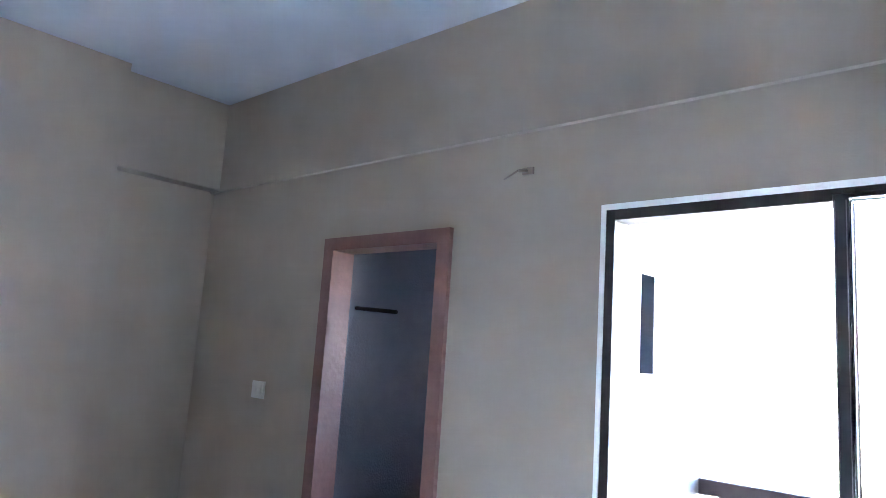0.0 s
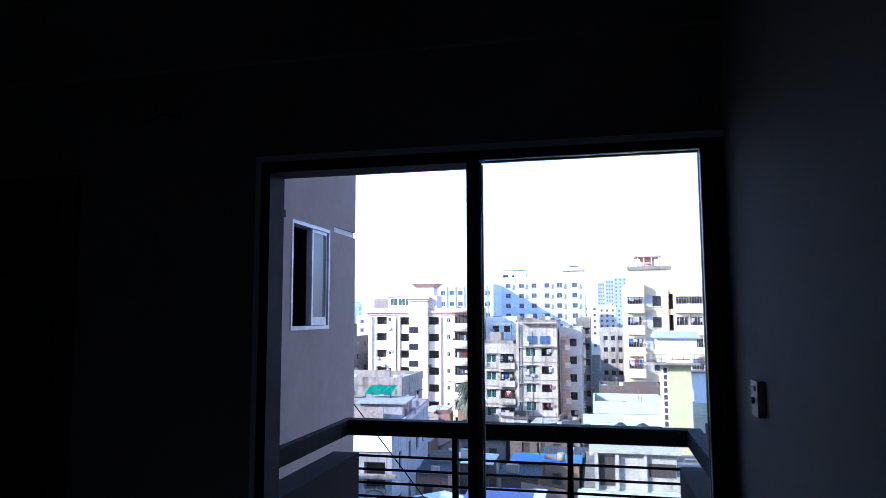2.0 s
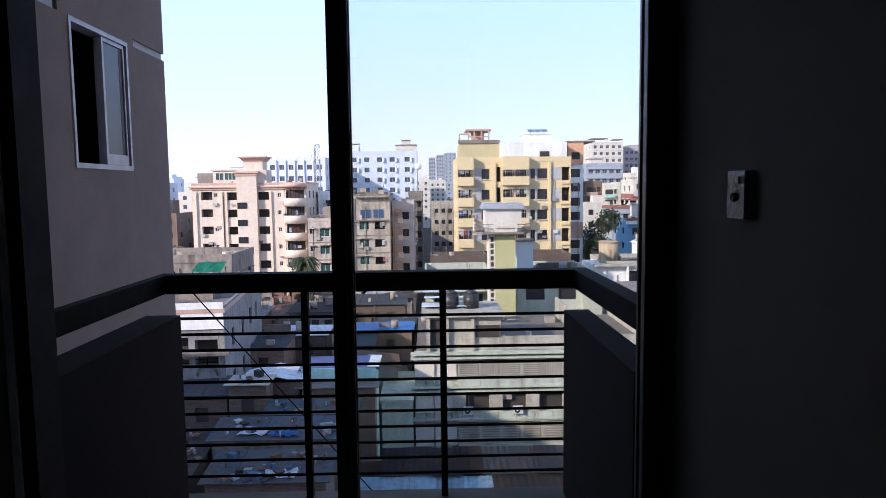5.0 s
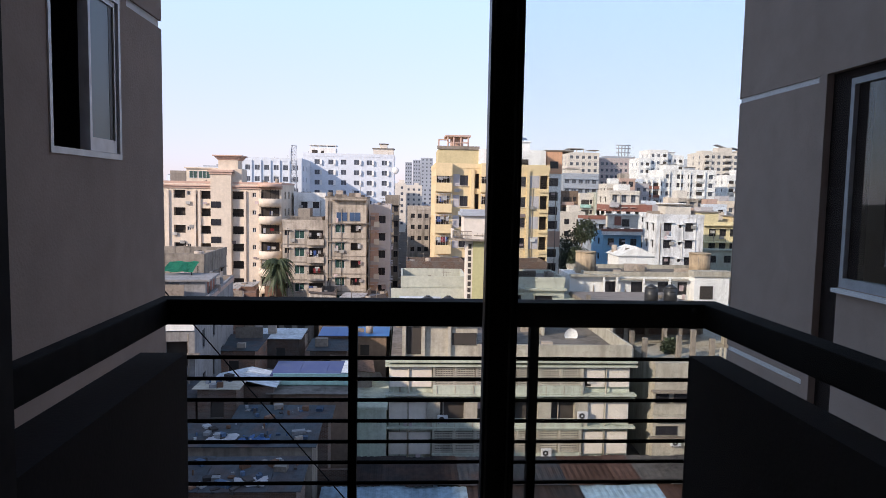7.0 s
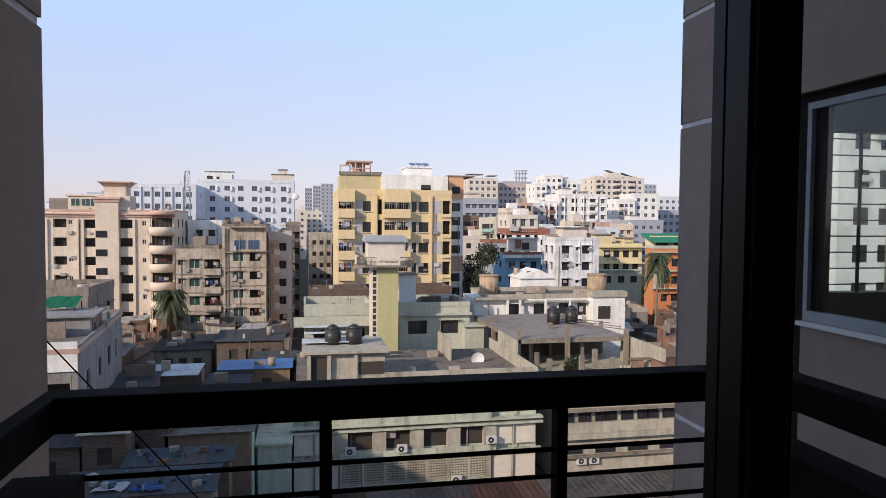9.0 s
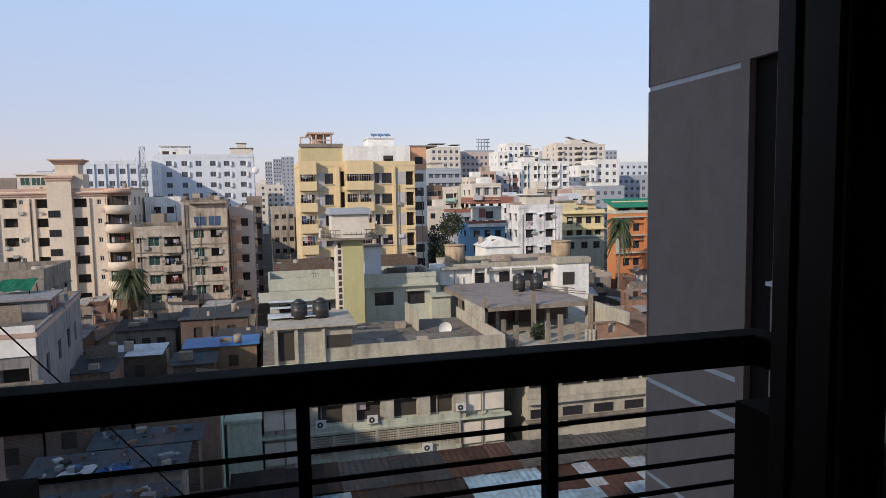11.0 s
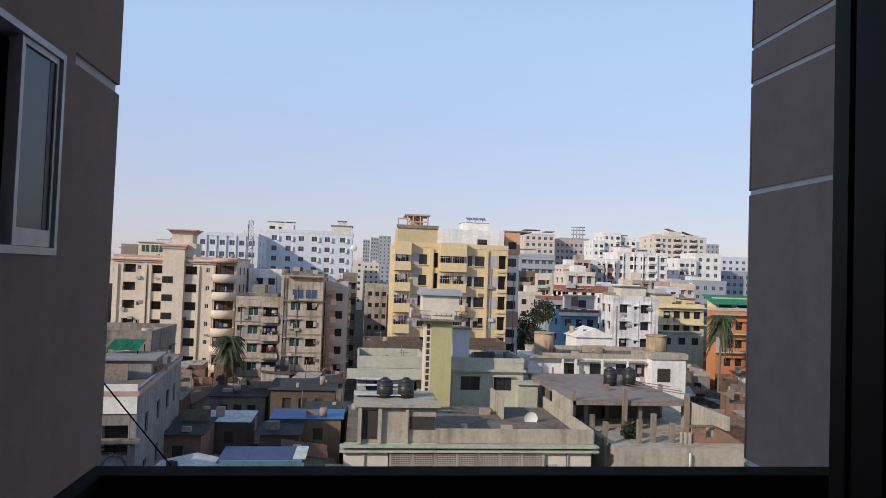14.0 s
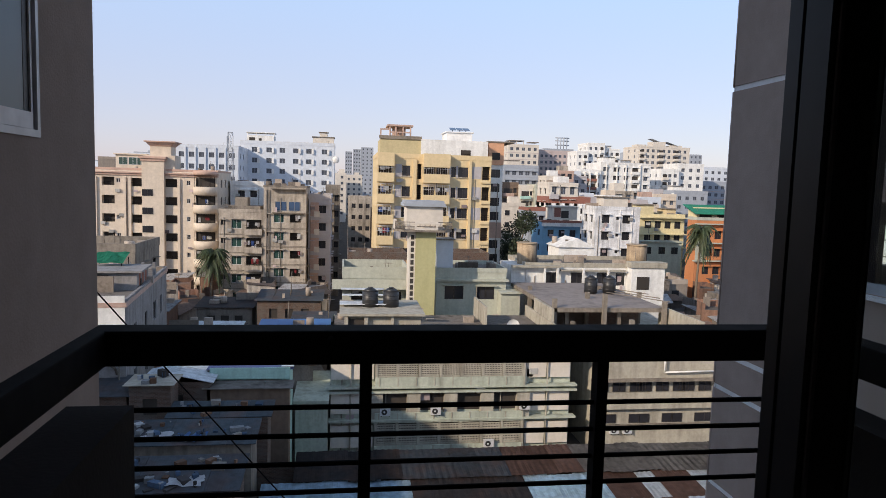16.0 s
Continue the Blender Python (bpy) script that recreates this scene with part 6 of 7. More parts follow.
def shack(label, x0, x1, y0, y1, z, wall, roof, tilt=0.12, windows=1, name="shack", ridge=False):
    """A low hut: brick or plaster walls, a sheet roof that leans towards the front, of single sheets."""
    FOOT.append((x0, x1, y0, y1))
    cx = (x0 + x1) / 2
    W, D, H = x1 - x0, y1 - y0, z - GROUND
    root = thing(name, cx, y0, GROUND + grade(y0), label, "hut")
    ROOFS.append((x0, x1, y0, y1, z + grade(y0) + 0.2))
    holes = [((i + 1) * W / (windows + 1) - 0.45, (i + 1) * W / (windows + 1) + 0.45, max(0.3, H - 2.0), H - 0.9, 0.15, 1) for i in range(windows) if W > 2]
    bm = bmesh.new()
    facade(bm, W, H, holes, lambda u, q, v: (u - W / 2, q, v))
    facade(bm, D, H, [], lambda u, q, v: (W / 2 - q, u, v))
    facade(bm, D, H, [], lambda u, q, v: (-W / 2 + q, u, v))
    facade(bm, W, H, [], lambda u, q, v: (u - W / 2, D - q, v))
    bmesh.ops.recalc_face_normals(bm, faces=bm.faces)
    part("wall", bm, [wall, G_VOID], root)
    k = max(1, round(W / 1.6))
    rnd = random.Random(int(x0 * 10 + y0 * 7))
    halves = ((-0.3, D / 2, tilt), (D / 2, D + 0.3, -tilt)) if ridge else ((-0.3, D + 0.3, tilt),)
    if ridge == "away":
        halves = ()
        for side in (-1, 1):
            for i in range(3):
                bm = bmesh.new()
                box(bm, 0, W / 2 + 0.25, i * D / 3 - 0.15, (i + 1) * D / 3 + 0.1, 0, 0.05)
                for vtx in bm.verts:
                    vtx.co.z += H + 0.02 * i + tilt * (W / 2 - vtx.co.x)
                    vtx.co.x *= side
                bmesh.ops.recalc_face_normals(bm, faces=bm.faces)
                part("roof_sheet", bm, roof, root)
    for a, b, tl in halves:
        bm = bmesh.new()
        w = (W + 0.6) / k
        box(bm, -w / 2, w / 2 - 0.02, a, b, 0, 0.05)
        for vtx in bm.verts:
            vtx.co.z += (vtx.co.y - a) * tl + (0 if tl > 0 else (D / 2 + 0.3) * tilt)
        me = mesh_of("roof_sheet", bm, roof)
        for i in range(k):
            o = new("roof_sheet", me)
            o.parent = root
            o.location = (-W / 2 - 0.3 + w * (i + 0.5), 0, H + 0.01 + rnd.uniform(0, 0.03))
    return root


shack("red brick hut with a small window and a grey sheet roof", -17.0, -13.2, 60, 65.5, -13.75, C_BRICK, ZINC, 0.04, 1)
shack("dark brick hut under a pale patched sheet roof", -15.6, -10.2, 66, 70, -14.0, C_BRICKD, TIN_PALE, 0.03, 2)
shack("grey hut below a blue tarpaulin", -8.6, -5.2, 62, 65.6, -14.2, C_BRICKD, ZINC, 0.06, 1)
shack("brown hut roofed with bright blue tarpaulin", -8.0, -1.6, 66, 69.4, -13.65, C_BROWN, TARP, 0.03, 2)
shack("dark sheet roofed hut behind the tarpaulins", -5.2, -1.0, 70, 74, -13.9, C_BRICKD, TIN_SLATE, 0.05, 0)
shack("dark brick shed with a pale roof edge", -9.6, -2.6, 77, 83, -13.0, C_BRICKD, TIN_SLATE, 0.04, 3)
shack("long dark brick shed with a dark roof", -16.5, -10.4, 79, 84, -14.2, C_GREY, TIN_DARK, 0.06, 3)
mh = shack("mint-fronted hut under a dark blue sheet", -9.6, -4.0, 50, 53, -13.1, C_TURQ, NAVY, 0.05, 0)
slab("mint_parapet", C_TURQ, (-2.85, 2.85, -0.42, -0.32, -13.1 - GROUND - 0.62, -13.1 - GROUND + 0.2), parent=mh)
slab("white_sheet", TIN_PALE, (2.2, 3.1, -0.3, 3.3, -13.1 - GROUND + 0.25, -13.1 - GROUND + 0.29), parent=mh)
shack("brown rendered hut with a flat grey-brown roof", -9.5, -3.9, 47.8, 49.3, -13.85, C_BROWN, C_ROOF, 0.0, 2)
shack("hut with a white gabled sheet roof", -13.8, -9.3, 47.8, 51.2, -13.35, C_BRICKD, TIN_PALE, 0.22, 1, ridge="away")
# the beige roof carries this hut's sunlit top in its colour
shack("brown brick hut with a low flat roof", -13.9, -11.3, 45.2, 47.3, -12.75, C_BRICKD, C_BEIGE, 0.0, 1)
# shade is also put into the dark tin colours of these roofs
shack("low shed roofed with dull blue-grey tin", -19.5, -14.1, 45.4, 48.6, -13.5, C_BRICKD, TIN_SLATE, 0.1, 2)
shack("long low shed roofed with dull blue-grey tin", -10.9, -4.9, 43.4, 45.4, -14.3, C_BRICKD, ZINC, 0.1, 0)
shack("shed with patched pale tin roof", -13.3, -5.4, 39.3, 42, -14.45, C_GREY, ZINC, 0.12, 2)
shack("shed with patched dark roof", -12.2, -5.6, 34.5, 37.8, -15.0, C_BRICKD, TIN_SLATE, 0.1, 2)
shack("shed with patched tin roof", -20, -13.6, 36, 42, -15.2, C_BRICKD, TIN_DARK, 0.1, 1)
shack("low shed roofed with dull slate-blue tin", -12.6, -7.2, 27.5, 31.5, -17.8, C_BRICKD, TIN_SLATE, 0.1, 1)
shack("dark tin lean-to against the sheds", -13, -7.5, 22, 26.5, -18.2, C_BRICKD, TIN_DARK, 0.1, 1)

# broad patchwork shed below the balcony: sheets in rows
shed = thing("market_shed", 9, 15, GROUND + grade(15), "broad market shed roofed with patched blue, white and rusty tin sheets", "shed")
FOOT.append((-6.5, 32, 14, 43))
ROWS = [
    # slate run: shade beside the long block's wall put into the tin colour
    (39.0, 42.6, -16.6, ((-3.0, 3.5, TIN_DARK), (3.5, 10.2, TIN_SLATE), (10.2, 15, TIN_RUST), (15, 27, C_ROOF))),
    (35.6, 39.0, -17.0, ((-4.8, 3.9, TIN_BLUE), (3.9, 10.9, TIN_DARK), (10.9, 15.9, TIN_BLUE), (15.9, 18.2, TIN_RUST), (18.2, 19.4, TIN_PALE), (19.4, 21.8, TIN_RUST), (21.8, 28, TIN_PALE))),
    (33.2, 35.6, -17.15, ((-5.0, 0.5, TIN_BLUE), (0.5, 18.5, TIN_BLUE), (18.5, 20.2, TIN_RUST), (20.2, 27, TIN_PALE))),
    (30.9, 33.2, -17.3, ((-5.6, -1.0, TIN_BLUE), (-1.0, 1.2, TIN_BLUE), (1.2, 2.6, TIN_DARK), (2.6, 6.2, TIN_RUST), (6.2, 12.0, TIN_BLUE), (12.0, 14.6, C_ROOF), (14.6, 17.8, TIN_PALE), (17.8, 20, TIN_RUST), (20, 27, TIN_PALE))),
    (28.4, 30.9, -17.45, ((-5.8, 2.0, TIN_PALE), (2.0, 3.4, TIN_RUST), (3.4, 6.0, TIN_PALE), (6.0, 8.4, TIN_TEAL), (8.4, 11.5, TIN_RUST), (11.5, 13.8, TIN_RUST), (13.8, 18.5, TIN_GREEN), (18.5, 26, TIN_PALE))),
    (25.0, 28.4, -17.6, ((-6.0, 4, TIN_PALE), (4, 8, TIN_BLUE), (8, 14, TIN_RUST), (14, 19, TIN_GREEN), (19, 26, TIN_DARK))),
    (19.0, 25.0, -17.8, ((-6.0, 6, TIN_DARK), (6, 14, TIN_BLUE), (14, 26, TIN_RUST))),
]
rnd = random.Random(5)
for y0, y1, z, runs in ROWS:
    for x0, x1, mat in runs:
        k = max(1, round((x1 - x0) / 1.7))
        w = (x1 - x0) / k
        bm = bmesh.new()
        seg = 8
        lo = [[bm.verts.new((-w / 2 + (w + 0.06) * i / seg, yy, (0.03 if i % 2 else 0.0) + hh2)) for i in range(seg + 1)] for yy, hh2 in ((0, 0.0), (y1 - y0 + 0.25, 0.3))]
        for i in range(seg):
            bm.faces.new((lo[0][i], lo[0][i + 1], lo[1][i + 1], lo[1][i]))
        bmesh.ops.solidify(bm, geom=bm.faces, thickness=0.02)
        me = mesh_of("tin_sheet", bm, mat)
        for i in range(k):
            o = new("tin_sheet", me)
            o.parent = shed
            o.location = (x0 + w * (i + 0.5) - 9, y0 - 15 + rnd.uniform(-0.12, 0.12), z - GROUND + rnd.uniform(0, 0.05))
            o.rotation_euler = (0, 0, rnd.uniform(-0.006, 0.006))
slab("shed_wall", C_BRICKD, (-15, 18, 27.3, 27.5, 0, 5.6), (-14.6, 17, 4, 4.2, 0, 4.5), (-14.8, -14.6, 4, 27, 0, 4.5), (17.0, 17.2, 4, 27, 0, 4.5), parent=shed)
for x, y in ((1.6, 32), (4.4, 31.6), (12.8, 31.8), (13.4, 30.2), (0.3, 34.2)):
    bk = thing("brick_weight", x, y, -17.25 + 0.27, "loose brick weighing down the tin roof", "brick", "bricks on the shed roof")
    slab("brick", C_BRICK, (-0.25, 0.25, -0.15, 0.15, 0, 0.16), parent=bk, bevel=0.02)

# scraps lying on the low roofs
scraps = random.Random(19)
heap = [bmesh.new() for _ in range(5)]
for x0, x1, y0, y1, z in ROOFS:
    if x1 > -1.0 or x0 < -22 or y0 < 20 or y1 > 47.7 or z > -10:
        continue
    for i in range(int(min(70, (x1 - x0) * (y1 - y0) * 1.3))):
        x, y, s = scraps.uniform(x0, x1), scraps.uniform(y0, y1), scraps.uniform(0.05, 0.3) ** 1.2
        zr = z - 0.2 + (y - y0 + 0.3) * 0.11
        b = scraps.choice(heap)
        n0 = len(b.verts)
        box(b, -s * scraps.uniform(0.6, 3), s, -s, s * scraps.uniform(0.4, 1.6), zr - 0.12, zr + scraps.uniform(0.1, 0.4))
        b.verts.ensure_lookup_table()
        spin = Matrix.Translation((x, y, 0)) @ Matrix.Rotation(scraps.uniform(0, 3.1), 4, "Z")
        for v in b.verts[n0:]:
            v.co = spin @ v.co
for bm, tone in zip(heap, ((0.05, 0.045, 0.045), (0.3, 0.27, 0.24), (0.16, 0.09, 0.06), (0.3, 0.31, 0.32), (0.06, 0.1, 0.16))):
    tagged(part("roof_scraps", bm, painted("scrap_tone", tone, (0.05, 0.045, 0.04), 0.5, 1.5, False, island=0.4)), "boards, bricks and plastic scraps lying on low tin roofs", "scraps", kind="stuff")

# litter and cloth between the sheds
yard = random.Random(11)
bm = bmesh.new()
for i in range(260):
    x, y, s = yard.uniform(-16, -6.4), yard.uniform(22, 60), yard.uniform(0.1, 0.5)
    z = GROUND + grade(y)
    for a, b, c, d in FOOT:
        if a < x < b and c < y < d:
            z = None
    if z is None:
        continue
    box(bm, x - s, x + s * yard.uniform(0.4, 1), y - s, y + s * yard.uniform(0.3, 1), z, z + yard.uniform(0.1, 1.4))
tagged(part("yard_clutter", bm, painted("mixed_litter", (0.3, 0.27, 0.25), (0.08, 0.07, 0.07), 0.5, 1.0, False, island=0.7)), "heaps of crates, sacks and scrap between the sheds", "clutter", kind="stuff")
for x, y, z, mat, lab in ((-8.9, 39.9, -14.5, TARP, "crumpled blue plastic sheet on a tin roof"), (-8.2, 35.2, -15.05, CLOTH_W, "crumpled white sheet spread on a dark roof"), (-10.9, 40.1, -14.5, CLOTH_W, "crumpled white plastic on a tin roof"),
                          (-11.4, 30, -17.4, CLOTH_W, "crumpled white sheet spread on a dark roof")):
    cl = thing("roof_sheeting", x, y, z + grade(y), lab, "sheet")
    bm = bmesh.new()
    rr = random.Random(int(x * 10))
    rows = [[bm.verts.new((i * 0.3 - 0.9 + rr.uniform(-0.08, 0.08), j * 0.3 - 0.6 + rr.uniform(-0.08, 0.08), 0.2 + rr.uniform(0.0, 0.18))) for i in range(7)] for j in range(5)]
    for j in range(4):
        for i in range(6):
            bm.faces.new((rows[j][i], rows[j][i + 1], rows[j + 1][i + 1], rows[j + 1][i]))
    bmesh.ops.solidify(bm, geom=bm.faces, thickness=0.02)
    part("sheet", bm, mat, cl)

for x, y, mat, lab in ((-10.8, 33.2, CLOTH_R, "red cloth bundle in the littered yard"), (-7.0, 33.6, CLOTH_R, "red cloth bundle in the littered yard"), (-9.2, 33.0, CLOTH_W, "pale cloth bundle in the littered yard"), (-6.9, 26.9, CLOTH_B, "blue cloth bundle in the littered yard")):
    hp = thing("cloth_bundle", x, y, GROUND + grade(y), lab, "cloth")
    bm = bmesh.new()
    bmesh.ops.create_icosphere(bm, subdivisions=2, radius=0.8)
    for v in bm.verts:
        v.co *= 1 + 0.35 * noise.noise(v.co * 1.7 + Vector((x, y, 0)))
        v.co.z = max(0.0, v.co.z + 0.5) * 2.2
    part("cloth", bm, mat, hp)

# ---------------------------------------------------------------- plants, mast, cable


def palm(x, y, ztop, label, crown=3.2, seed=1):
    root = thing("palm_tree", x, y, GROUND + grade(y), label, "palm tree")
    rnd = random.Random(seed)
    H = ztop - GROUND
    bm = bmesh.new()
    prev = None
    for i in range(13):
        s = i / 12
        r = 0.24 - 0.1 * s
        cxx = 0.5 * s * s
        ring = [bm.verts.new((cxx + r * math.cos(a * math.pi / 4), r * math.sin(a * math.pi / 4), H * s)) for a in range(8)]
        if prev:
            for a in range(8):
                bm.faces.new((prev[a], prev[(a + 1) % 8], ring[(a + 1) % 8], ring[a])).smooth = True
        prev = ring
    part("trunk", bm, BARK, root)
    for k in range(60):
        az, lift, L = rnd.uniform(0, 6.283), rnd.uniform(-0.9, 1.25), crown * rnd.uniform(0.8, 1.1)
        bm = bmesh.new()
        pts = []
        for i in range(15):
            s = i / 14
            pts.append(Vector((math.cos(az) * 0.9 * L * s * math.cos(lift * (1 - s)), math.sin(az) * 0.9 * L * s * math.cos(lift * (1 - s)), L * (math.sin(lift) * s * 1.25 - (1.05 + 0.25 * (lift > 0.5)) * s * s))))
        side = Vector((-math.sin(az), math.cos(az), 0))
        for i in range(1, 15):
            p, q = pts[i - 1], pts[i]
            for sg in (-1, 1):
                ln = 0.75 * math.sin(math.pi * min(1, 0.15 + i / 15)) + 0.15
                for h in (0, 0.33, 0.66):
                    a = p.lerp(q, h)
                    b = p.lerp(q, h + 0.45)
                    tip = a + side * sg * ln * 0.75 + (q - p).normalized() * ln * 0.45 - Vector((0, 0, ln * rnd.uniform(0.4, 0.8)))
                    bm.faces.new([bm.verts.new(c) for c in (a, b, tip)])
            rod(bm, p, q, 0.03 * (1.2 - i / 15), 4)
        part("frond", bm, LEAF, root, at=(0.5, 0, H))
    return root


palm(-20.0, 106, -11.2, "dusty coconut palm in front of the pink block", 3.2, 3)
palm(53.8, 97, -5.4, "dusty coconut palm beside the orange house", 3.1, 8)


def tree(x, y, h, r, label, seed):
    root = thing("tree", x, y, GROUND + grade(y), label, "tree")
    rnd = random.Random(seed)
    bm = bmesh.new()
    tops = []
    rod(bm, (0, 0, 0), (0, 0, h * 0.5), 0.3, 8)
    for i in range(7):
        a = rnd.uniform(0, 6.28)
        q = (r * 0.6 * math.cos(a), r * 0.6 * math.sin(a), h * rnd.uniform(0.6, 0.95))
        rod(bm, (0, 0, h * rnd.uniform(0.35, 0.5)), q, 0.1, 6)
        tops.append(Vector(q))
    part("trunk", bm, BARK, root)
    bm = bmesh.new()
    for i in range(4200):
        c = rnd.choice(tops)
        d = Vector((rnd.gauss(0, 1), rnd.gauss(0, 1), rnd.gauss(0, 1)))
        d = d.normalized() * r * 0.5 * rnd.uniform(0.5, 1.15)
        p = c + d
        u = Vector((rnd.uniform(-1, 1), rnd.uniform(-1, 1), rnd.uniform(-1, 1))).normalized() * 0.22
        w = Vector((rnd.uniform(-1, 1), rnd.uniform(-1, 1), rnd.uniform(-1, 1))).normalized() * 0.14
        bm.faces.new([bm.verts.new(q) for q in (p, p + u + w, p + 2 * u, p + u - w)])
    part("crown", bm, LEAFD, root)


tree(26.4, 104, 19.6, 3.4, "dark dusty tree between the blocks", 4)
tree(29.6, 118, 13.5, 3.2, "dark dusty tree between the blocks", 6)
tree(25.1, 58.8, 10.4, 1.3, "small leafy shrub inside the unfinished building", 9)

mast = thing("telecom_mast", -24.0, 150, GROUND + grade(150), "grey lattice telecom mast above the roofs", "mast")
bm = bmesh.new()
MH = 32.0
for i in range(16):
    z0, z1 = MH * i / 16, MH * (i + 1) / 16
    w0, w1 = 0.9 - 0.45 * i / 16, 0.9 - 0.45 * (i + 1) / 16
    for a, b in (((-1, -1), (1, -1)), ((1, -1), (1, 1)), ((1, 1), (-1, 1)), ((-1, 1), (-1, -1))):
        rod(bm, (a[0] * w0, a[1] * w0, z0), (a[0] * w1, a[1] * w1, z1), 0.07, 4)
        rod(bm, (a[0] * w0, a[1] * w0, z0), (b[0] * w1, b[1] * w1, z1), 0.045, 4)
        rod(bm, (a[0] * w1, a[1] * w1, z1), (b[0] * w1, b[1] * w1, z1), 0.045, 4)
part("lattice", bm, C_FARG, mast)
for a in (0, 1, 2):
    slab("antenna", C_FARW, (-0.75 + 0.6 * a, -0.5 + 0.6 * a, -0.7, -0.55, MH - 3.2, MH - 0.8), parent=mast)

cable = thing("overhead_cable", -6.2, 8, 3.55, "black overhead service cable slanting down past the balcony", "cable")
cv = bmesh.new()
pp = [Vector((0, 0, 0)).lerp(Vector((22.2, 0, -25.95)), i / 40) + Vector((0, 0, -0.25 * math.sin(math.pi * i / 40))) for i in range(41)]
for a, b in zip(pp, pp[1:]):
    rod(cv, a, b, 0.009, 6)
part("wire", cv, IRON, cable)

# ---------------------------------------------------------------- the rest of the city
fill = random.Random(21)
FOOT.append((-2.2, 4.3, 88, 157))
walls = {m: bmesh.new() for m in (C_MIX, C_FARW, C_FARC, C_FARG, C_BROWN, C_ROOF)}
panes, far_panes = bmesh.new(), bmesh.new()


def filler(x, y, w, d, z, mats):
    if y < 330 and (0.235 < x / y < 0.62 or -0.03 < x / y < 0.05 and z > -8) and y > 118:
        return
    if any(a - 1 < x + w / 2 and x - w / 2 < b + 1 and c - 1 < y + d and y < e + 1 for a, b, c, e in FOOT):
        return
    FOOT.append((x - w / 2, x + w / 2, y, y + d))
    z += grade(y)
    base = GROUND + grade(y) - 0.3
    ROOFS.append((x - w / 2, x + w / 2, y, y + d, z))
    bm = walls[fill.choice(mats)]
    box(bm, x - w / 2, x + w / 2, y, y + d, base, z)
    t = 0.25
    ph = fill.uniform(0.3, 1.0)
    box(bm, x - w / 2, x + w / 2, y - 0.05, y + t, z, z + ph)
    box(bm, x - w / 2, x - w / 2 + t, y + t, y + d, z, z + ph)
    box(bm, x + w / 2 - t, x + w / 2, y + t, y + d, z, z + ph)
    if fill.random() < 0.6:
        a = fill.uniform(-w / 2 + 0.5, w / 2 - 3.2)
        box(bm, x + a, x + a + 2.7, y + d * 0.4, y + d * 0.8, z, z + 2.4)
    k = max(1, int(w / 2.8))
    rows = int(min(7, (z - base) / 3))
    # beyond 175 m the panes take the haze-toned colour
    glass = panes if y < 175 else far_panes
    for i in range(k):
        u = x - w / 2 + w * (i + 0.5) / k
        for j in range(rows):
            if fill.random() < 0.9:
                zz = z - 2.3 - 3.0 * j
                box(glass, u - 0.6, u + 0.6, y - 0.06, y + 0.02, zz, zz + 1.3)
    sx = x - w / 2 - 0.03 if x > 0 else x + w / 2 - 0.02
    for i in range(max(1, int(d / 4))):
        yy = y + d * (i + 0.5) / max(1, int(d / 4))
        for j in range(rows):
            zz = z - 2.3 - 3.0 * j
            box(glass, sx, sx + 0.05, yy - 0.6, yy + 0.6, zz, zz + 1.3)


def belt(count, y0, y1, lo, hi, mats, size=(6, 14)):
    for i in range(count):
        y = fill.uniform(y0, y1)
        filler(fill.uniform(-0.42, 0.72) * y, y, fill.uniform(*size), fill.uniform(6, 12), fill.uniform(lo, hi), mats)


for i in range(40):
    filler(fill.uniform(2, 60), fill.uniform(84, 112), fill.uniform(4, 8), fill.uniform(5, 9), fill.uniform(-16.5, -12.5), (C_MIX, C_ROOF, C_BROWN))
belt(120, 112, 140, -14, -8, (C_MIX, C_BROWN, C_ROOF), (5, 10))
belt(130, 140, 185, -10, -3.0, (C_MIX, C_FARC, C_BROWN))
# farther belts draw on the haze-toned paints
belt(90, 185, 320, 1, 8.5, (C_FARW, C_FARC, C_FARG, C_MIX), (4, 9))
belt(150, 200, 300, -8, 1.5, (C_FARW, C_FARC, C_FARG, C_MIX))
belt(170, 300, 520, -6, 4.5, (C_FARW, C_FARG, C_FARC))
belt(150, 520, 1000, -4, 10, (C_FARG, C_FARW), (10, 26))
for x, y, w, z in ((-170, 620, 16, 17), (-150, 640, 22, 12), (-128, 560, 12, 19), (330, 700, 18, 26), (205, 420, 14, 14), (245, 500, 18, 18), (95, 420, 12, 15)):
    filler(x, y, w, 14, z, (C_FARG,))
for m, bm in walls.items():
    tagged(part("city_blocks", bm, m), "crowded low city blocks with flat roofs running to the horizon", "buildings", kind="stuff")
tagged(part("city_windows", panes, G_DARK), "dark windows of the crowded city blocks", "windows", kind="stuff")
tagged(part("far_city_windows", far_panes, G_FAR), "hazy windows of the far city blocks", "windows", kind="stuff")
sheds = random.Random(33)
hut_walls, hut_roofs = [bmesh.new() for _ in range(3)], [bmesh.new() for _ in range(4)]
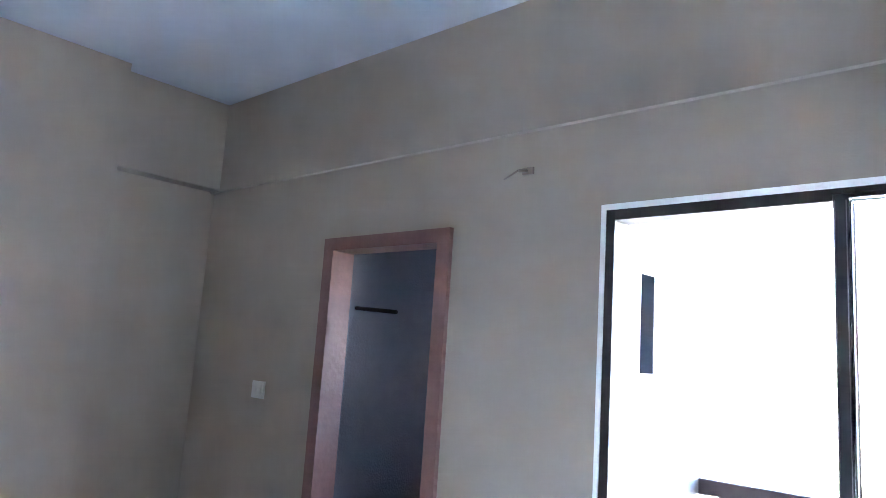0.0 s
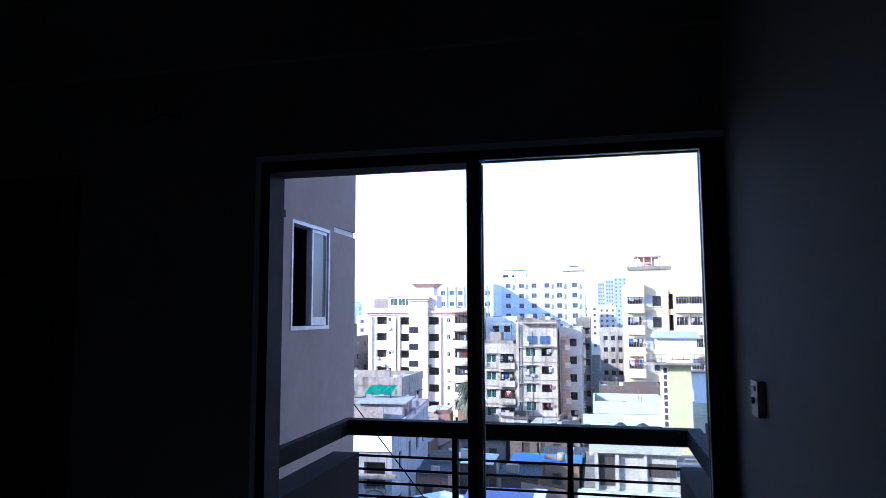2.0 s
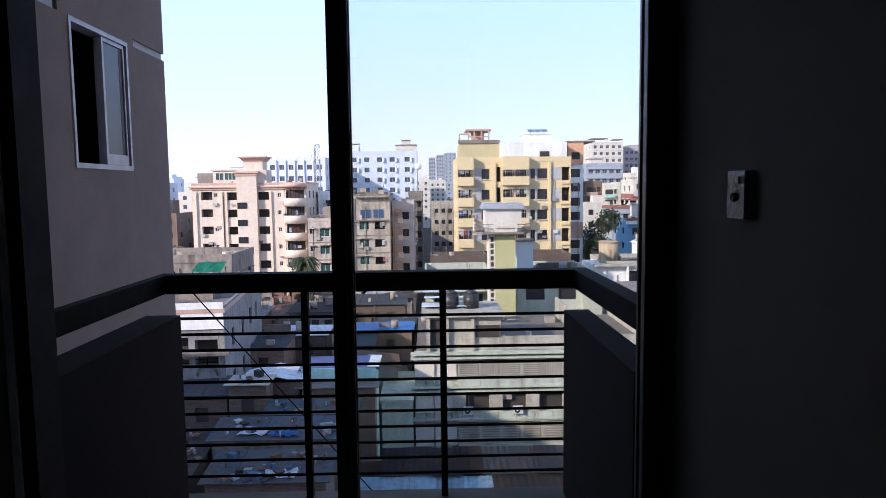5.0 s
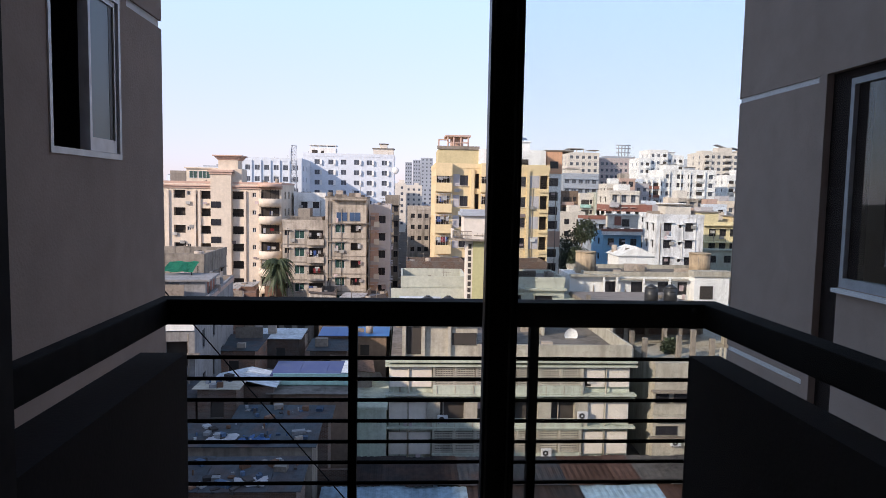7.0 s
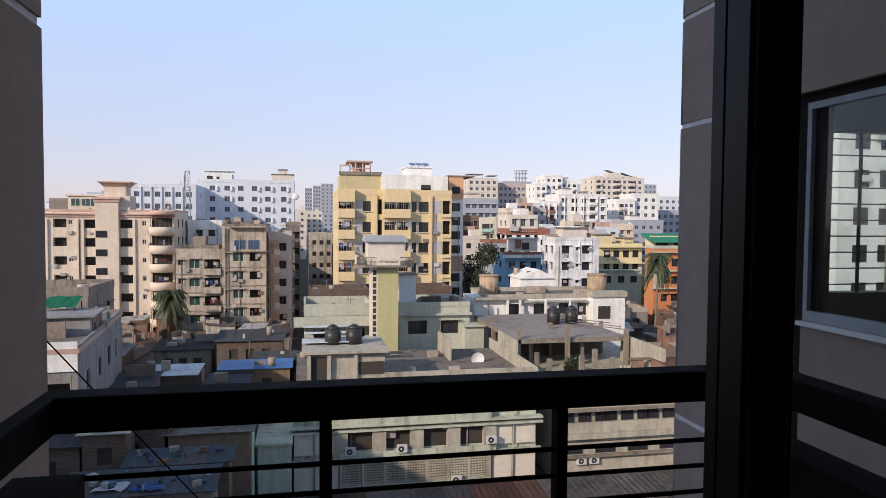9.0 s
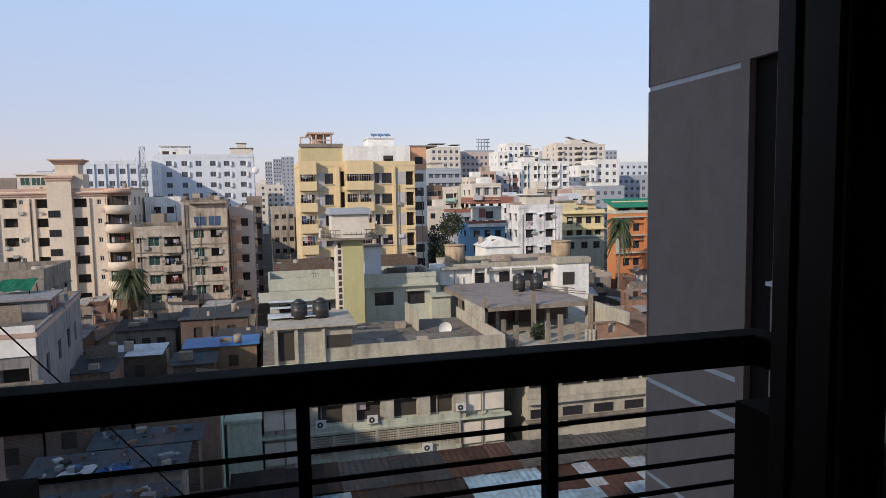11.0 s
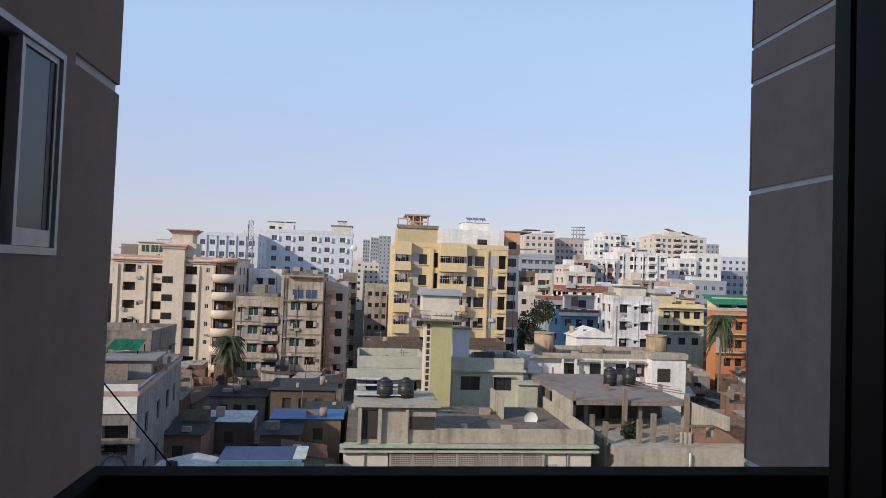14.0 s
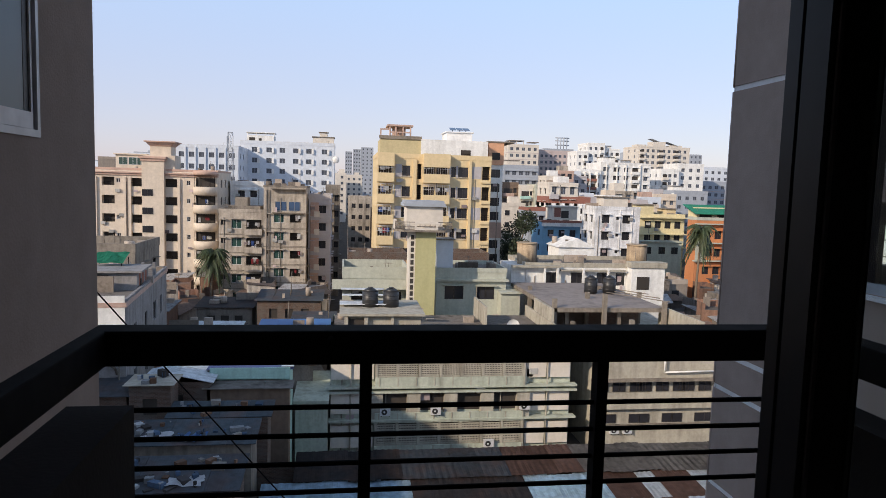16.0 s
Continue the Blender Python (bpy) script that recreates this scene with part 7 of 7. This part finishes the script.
for i in range(900):
    y = sheds.uniform(56, 112)
    x, w, d = sheds.uniform(-0.4, 0.62) * y, sheds.uniform(1.5, 5.0), sheds.uniform(1.5, 4.5)
    if any(a < x + w / 2 and x - w / 2 < b and c < y + d and y < e for a, b, c, e in FOOT):
        continue
    FOOT.append((x - w / 2, x + w / 2, y, y + d))
    z = sheds.uniform(-18.2, -14.2) + grade(y)
    ROOFS.append((x - w / 2, x + w / 2, y, y + d, z + 0.2))
    turn = Matrix.Translation((x, y + d / 2, 0)) @ Matrix.Rotation(sheds.uniform(-0.35, 0.35), 4, "Z")
    bw, br = sheds.choice(hut_walls), sheds.choice(hut_roofs)
    n0, n1 = len(bw.verts), len(br.verts)
    box(bw, -w / 2, w / 2, -d / 2, d / 2, GROUND, z)
    if sheds.random() < 0.4:
        for sx in (-w / 2, w / 2 - 0.14):
            box(bw, sx, sx + 0.14, -d / 2, d / 2, z, z + sheds.uniform(0.4, 1.1))
        box(bw, -w / 2, w / 2, d / 2 - 0.14, d / 2, z, z + sheds.uniform(0.3, 1.0))
        box(br, -w / 2 + 0.15, w / 2 - 0.15, -d / 2, d / 2 - 0.15, z, z + 0.04)
        lean, slope = 0.0, 0.0
    else:
        e = sheds.uniform(0.15, 0.5)
        box(br, -w / 2 - e, w / 2 + e, -d / 2 - e, d / 2 + e, z + 0.3, z + 0.36)
        lean, slope = sheds.uniform(-0.16, 0.16), sheds.uniform(-0.05, 0.22)
    bw.verts.ensure_lookup_table()
    br.verts.ensure_lookup_table()
    for v in bw.verts[n0:]:
        if abs(v.co.z - z) < 0.001:
            v.co.z += 0.25 + v.co.x * lean + v.co.y * slope if lean else 0
        v.co = turn @ v.co
    for v in br.verts[n1:]:
        v.co.z += v.co.x * lean + v.co.y * slope
        v.co = turn @ v.co
WALL_TONES = ((0.26, 0.15, 0.11), (0.46, 0.41, 0.36), (0.2, 0.17, 0.15))
ROOF_TONES = ((0.09, 0.075, 0.07), (0.34, 0.33, 0.33), (0.2, 0.13, 0.1), (0.2, 0.18, 0.165))
for k, bm in enumerate(hut_walls):
    tagged(part("low_sheds", bm, painted("shed_wall_tone", WALL_TONES[k], (0.06, 0.05, 0.045), 0.8, 0.8, island=0.4)), "jumble of low brick and plaster sheds", "sheds", kind="stuff")
for k, bm in enumerate(hut_roofs):
    tagged(part("low_shed_roofs", bm, painted("shed_roof_tone", ROOF_TONES[k], (0.07, 0.05, 0.04), 0.8, 0.9, False, island=0.4)), "jumble of weathered sheet roofs", "roofs", kind="stuff")

# rooftop and facade clutter
cl = random.Random(77)
junk, poles = bmesh.new(), bmesh.new()
for x0, x1, y0, y1, z in ROOFS:
    if y0 > 230 or y1 < 30 or x1 < -40 or x0 > 130 or (x1 < -3.5 and y1 < 56):
        continue
    for i in range(int(min(14, (x1 - x0) * (y1 - y0) / (7 if y0 < 120 else 16)))):
        x, y, s = cl.uniform(x0 + 0.4, x1 - 0.4), cl.uniform(y0 + 0.4, y1 - 0.4), cl.uniform(0.15, 0.7)
        k = cl.random()
        if k < 0.45:
            box(junk, x - s, x + s * cl.uniform(0.3, 1), y - s * 0.6, y + s * 0.6, z, z + cl.uniform(0.15, 0.9))
        elif k < 0.6:
            drum(junk, x, y, z, z + cl.uniform(0.5, 1.2), cl.uniform(0.3, 0.55), n=10)
        elif k < 0.72:
            box(junk, x - s * 2.5, x + s * 2, y, y + 0.13, z, z + cl.uniform(0.4, 1.3))
        else:
            h = cl.uniform(0.8, 2.6)
            rod(poles, (x, y, z), (x + cl.uniform(-0.1, 0.1), y, z + h), 0.035, 4)
            if cl.random() < 0.4:
                rod(poles, (x - 0.6, y, z + h * 0.9), (x + 0.6, y, z + h * 0.9), 0.025, 4)
tagged(part("rooftop_clutter", junk, painted("mixed_roof_junk", (0.3, 0.25, 0.21), (0.07, 0.06, 0.055), 0.5, 0.9, False, island=0.75)), "jumble of crates, drums and low walls on the flat roofs", "clutter", kind="stuff")
tagged(part("rooftop_poles", poles, C_CONC), "thin rooftop poles, rebar and aerials", "poles", kind="stuff")
fronts, pipes, rags = bmesh.new(), bmesh.new(), bmesh.new()
for x0, x1, y0, z in FRONTS:
    if y0 < 45 or y0 > 150:
        continue
    for i in range(int((x1 - x0) * 0.8)):
        x, zz = cl.uniform(x0 + 0.3, x1 - 1.2), z - cl.uniform(1.5, 14)
        if cl.random() < 0.5:
            box(fronts, x, x + 0.75, y0 - 0.35, y0, zz, zz + 0.5)
        else:
            box(rags, x, x + cl.uniform(0.3, 0.9), y0 - 0.3, y0 - 0.27, zz, zz + cl.uniform(0.3, 0.8))
    for i in range(1 + int((x1 - x0) / 9)):
        x = cl.uniform(x0 + 0.2, x1 - 0.2)
        rod(pipes, (x, y0 - 0.08, z - 18), (x, y0 - 0.08, z - cl.uniform(0, 3)), 0.06, 5)
tagged(part("wall_boxes", fronts, painted("mixed_wall_boxes", (0.45, 0.44, 0.42), (0.15, 0.13, 0.12), 0.5, 1.0, island=0.4)), "small air conditioners and meter boxes on the facades", "boxes", kind="stuff")
tagged(part("wall_pipes", pipes, C_GREY), "stained soil pipes down the facades", "pipes", kind="stuff")
tagged(part("hung_washing", rags, painted("mixed_washing", (0.42, 0.34, 0.34), (0.15, 0.1, 0.12), 0.5, 0.3, False, island=0.7)), "washing hung out on the facades", "washing", kind="stuff")

# floor tiles of the room, one by one
bm = bmesh.new()
box(bm, -0.199, 0.199, -0.199, 0.199, -0.012, 0.0)
soften(bm, 0.002, 1)
tile_mesh = mesh_of("tile", bm, TILE)
floor_ob = bpy.data.objects["floor"]
for i in range(12):
    for j in range(14):
        x, y = XL + 0.2 + 0.4 * i, -0.2 - 0.4 * j
        if x < XR - 0.19 and y > YB + 0.19:
            o = new("tile", tile_mesh)
            o.parent = floor_ob
            o.location = (x, y, 0)
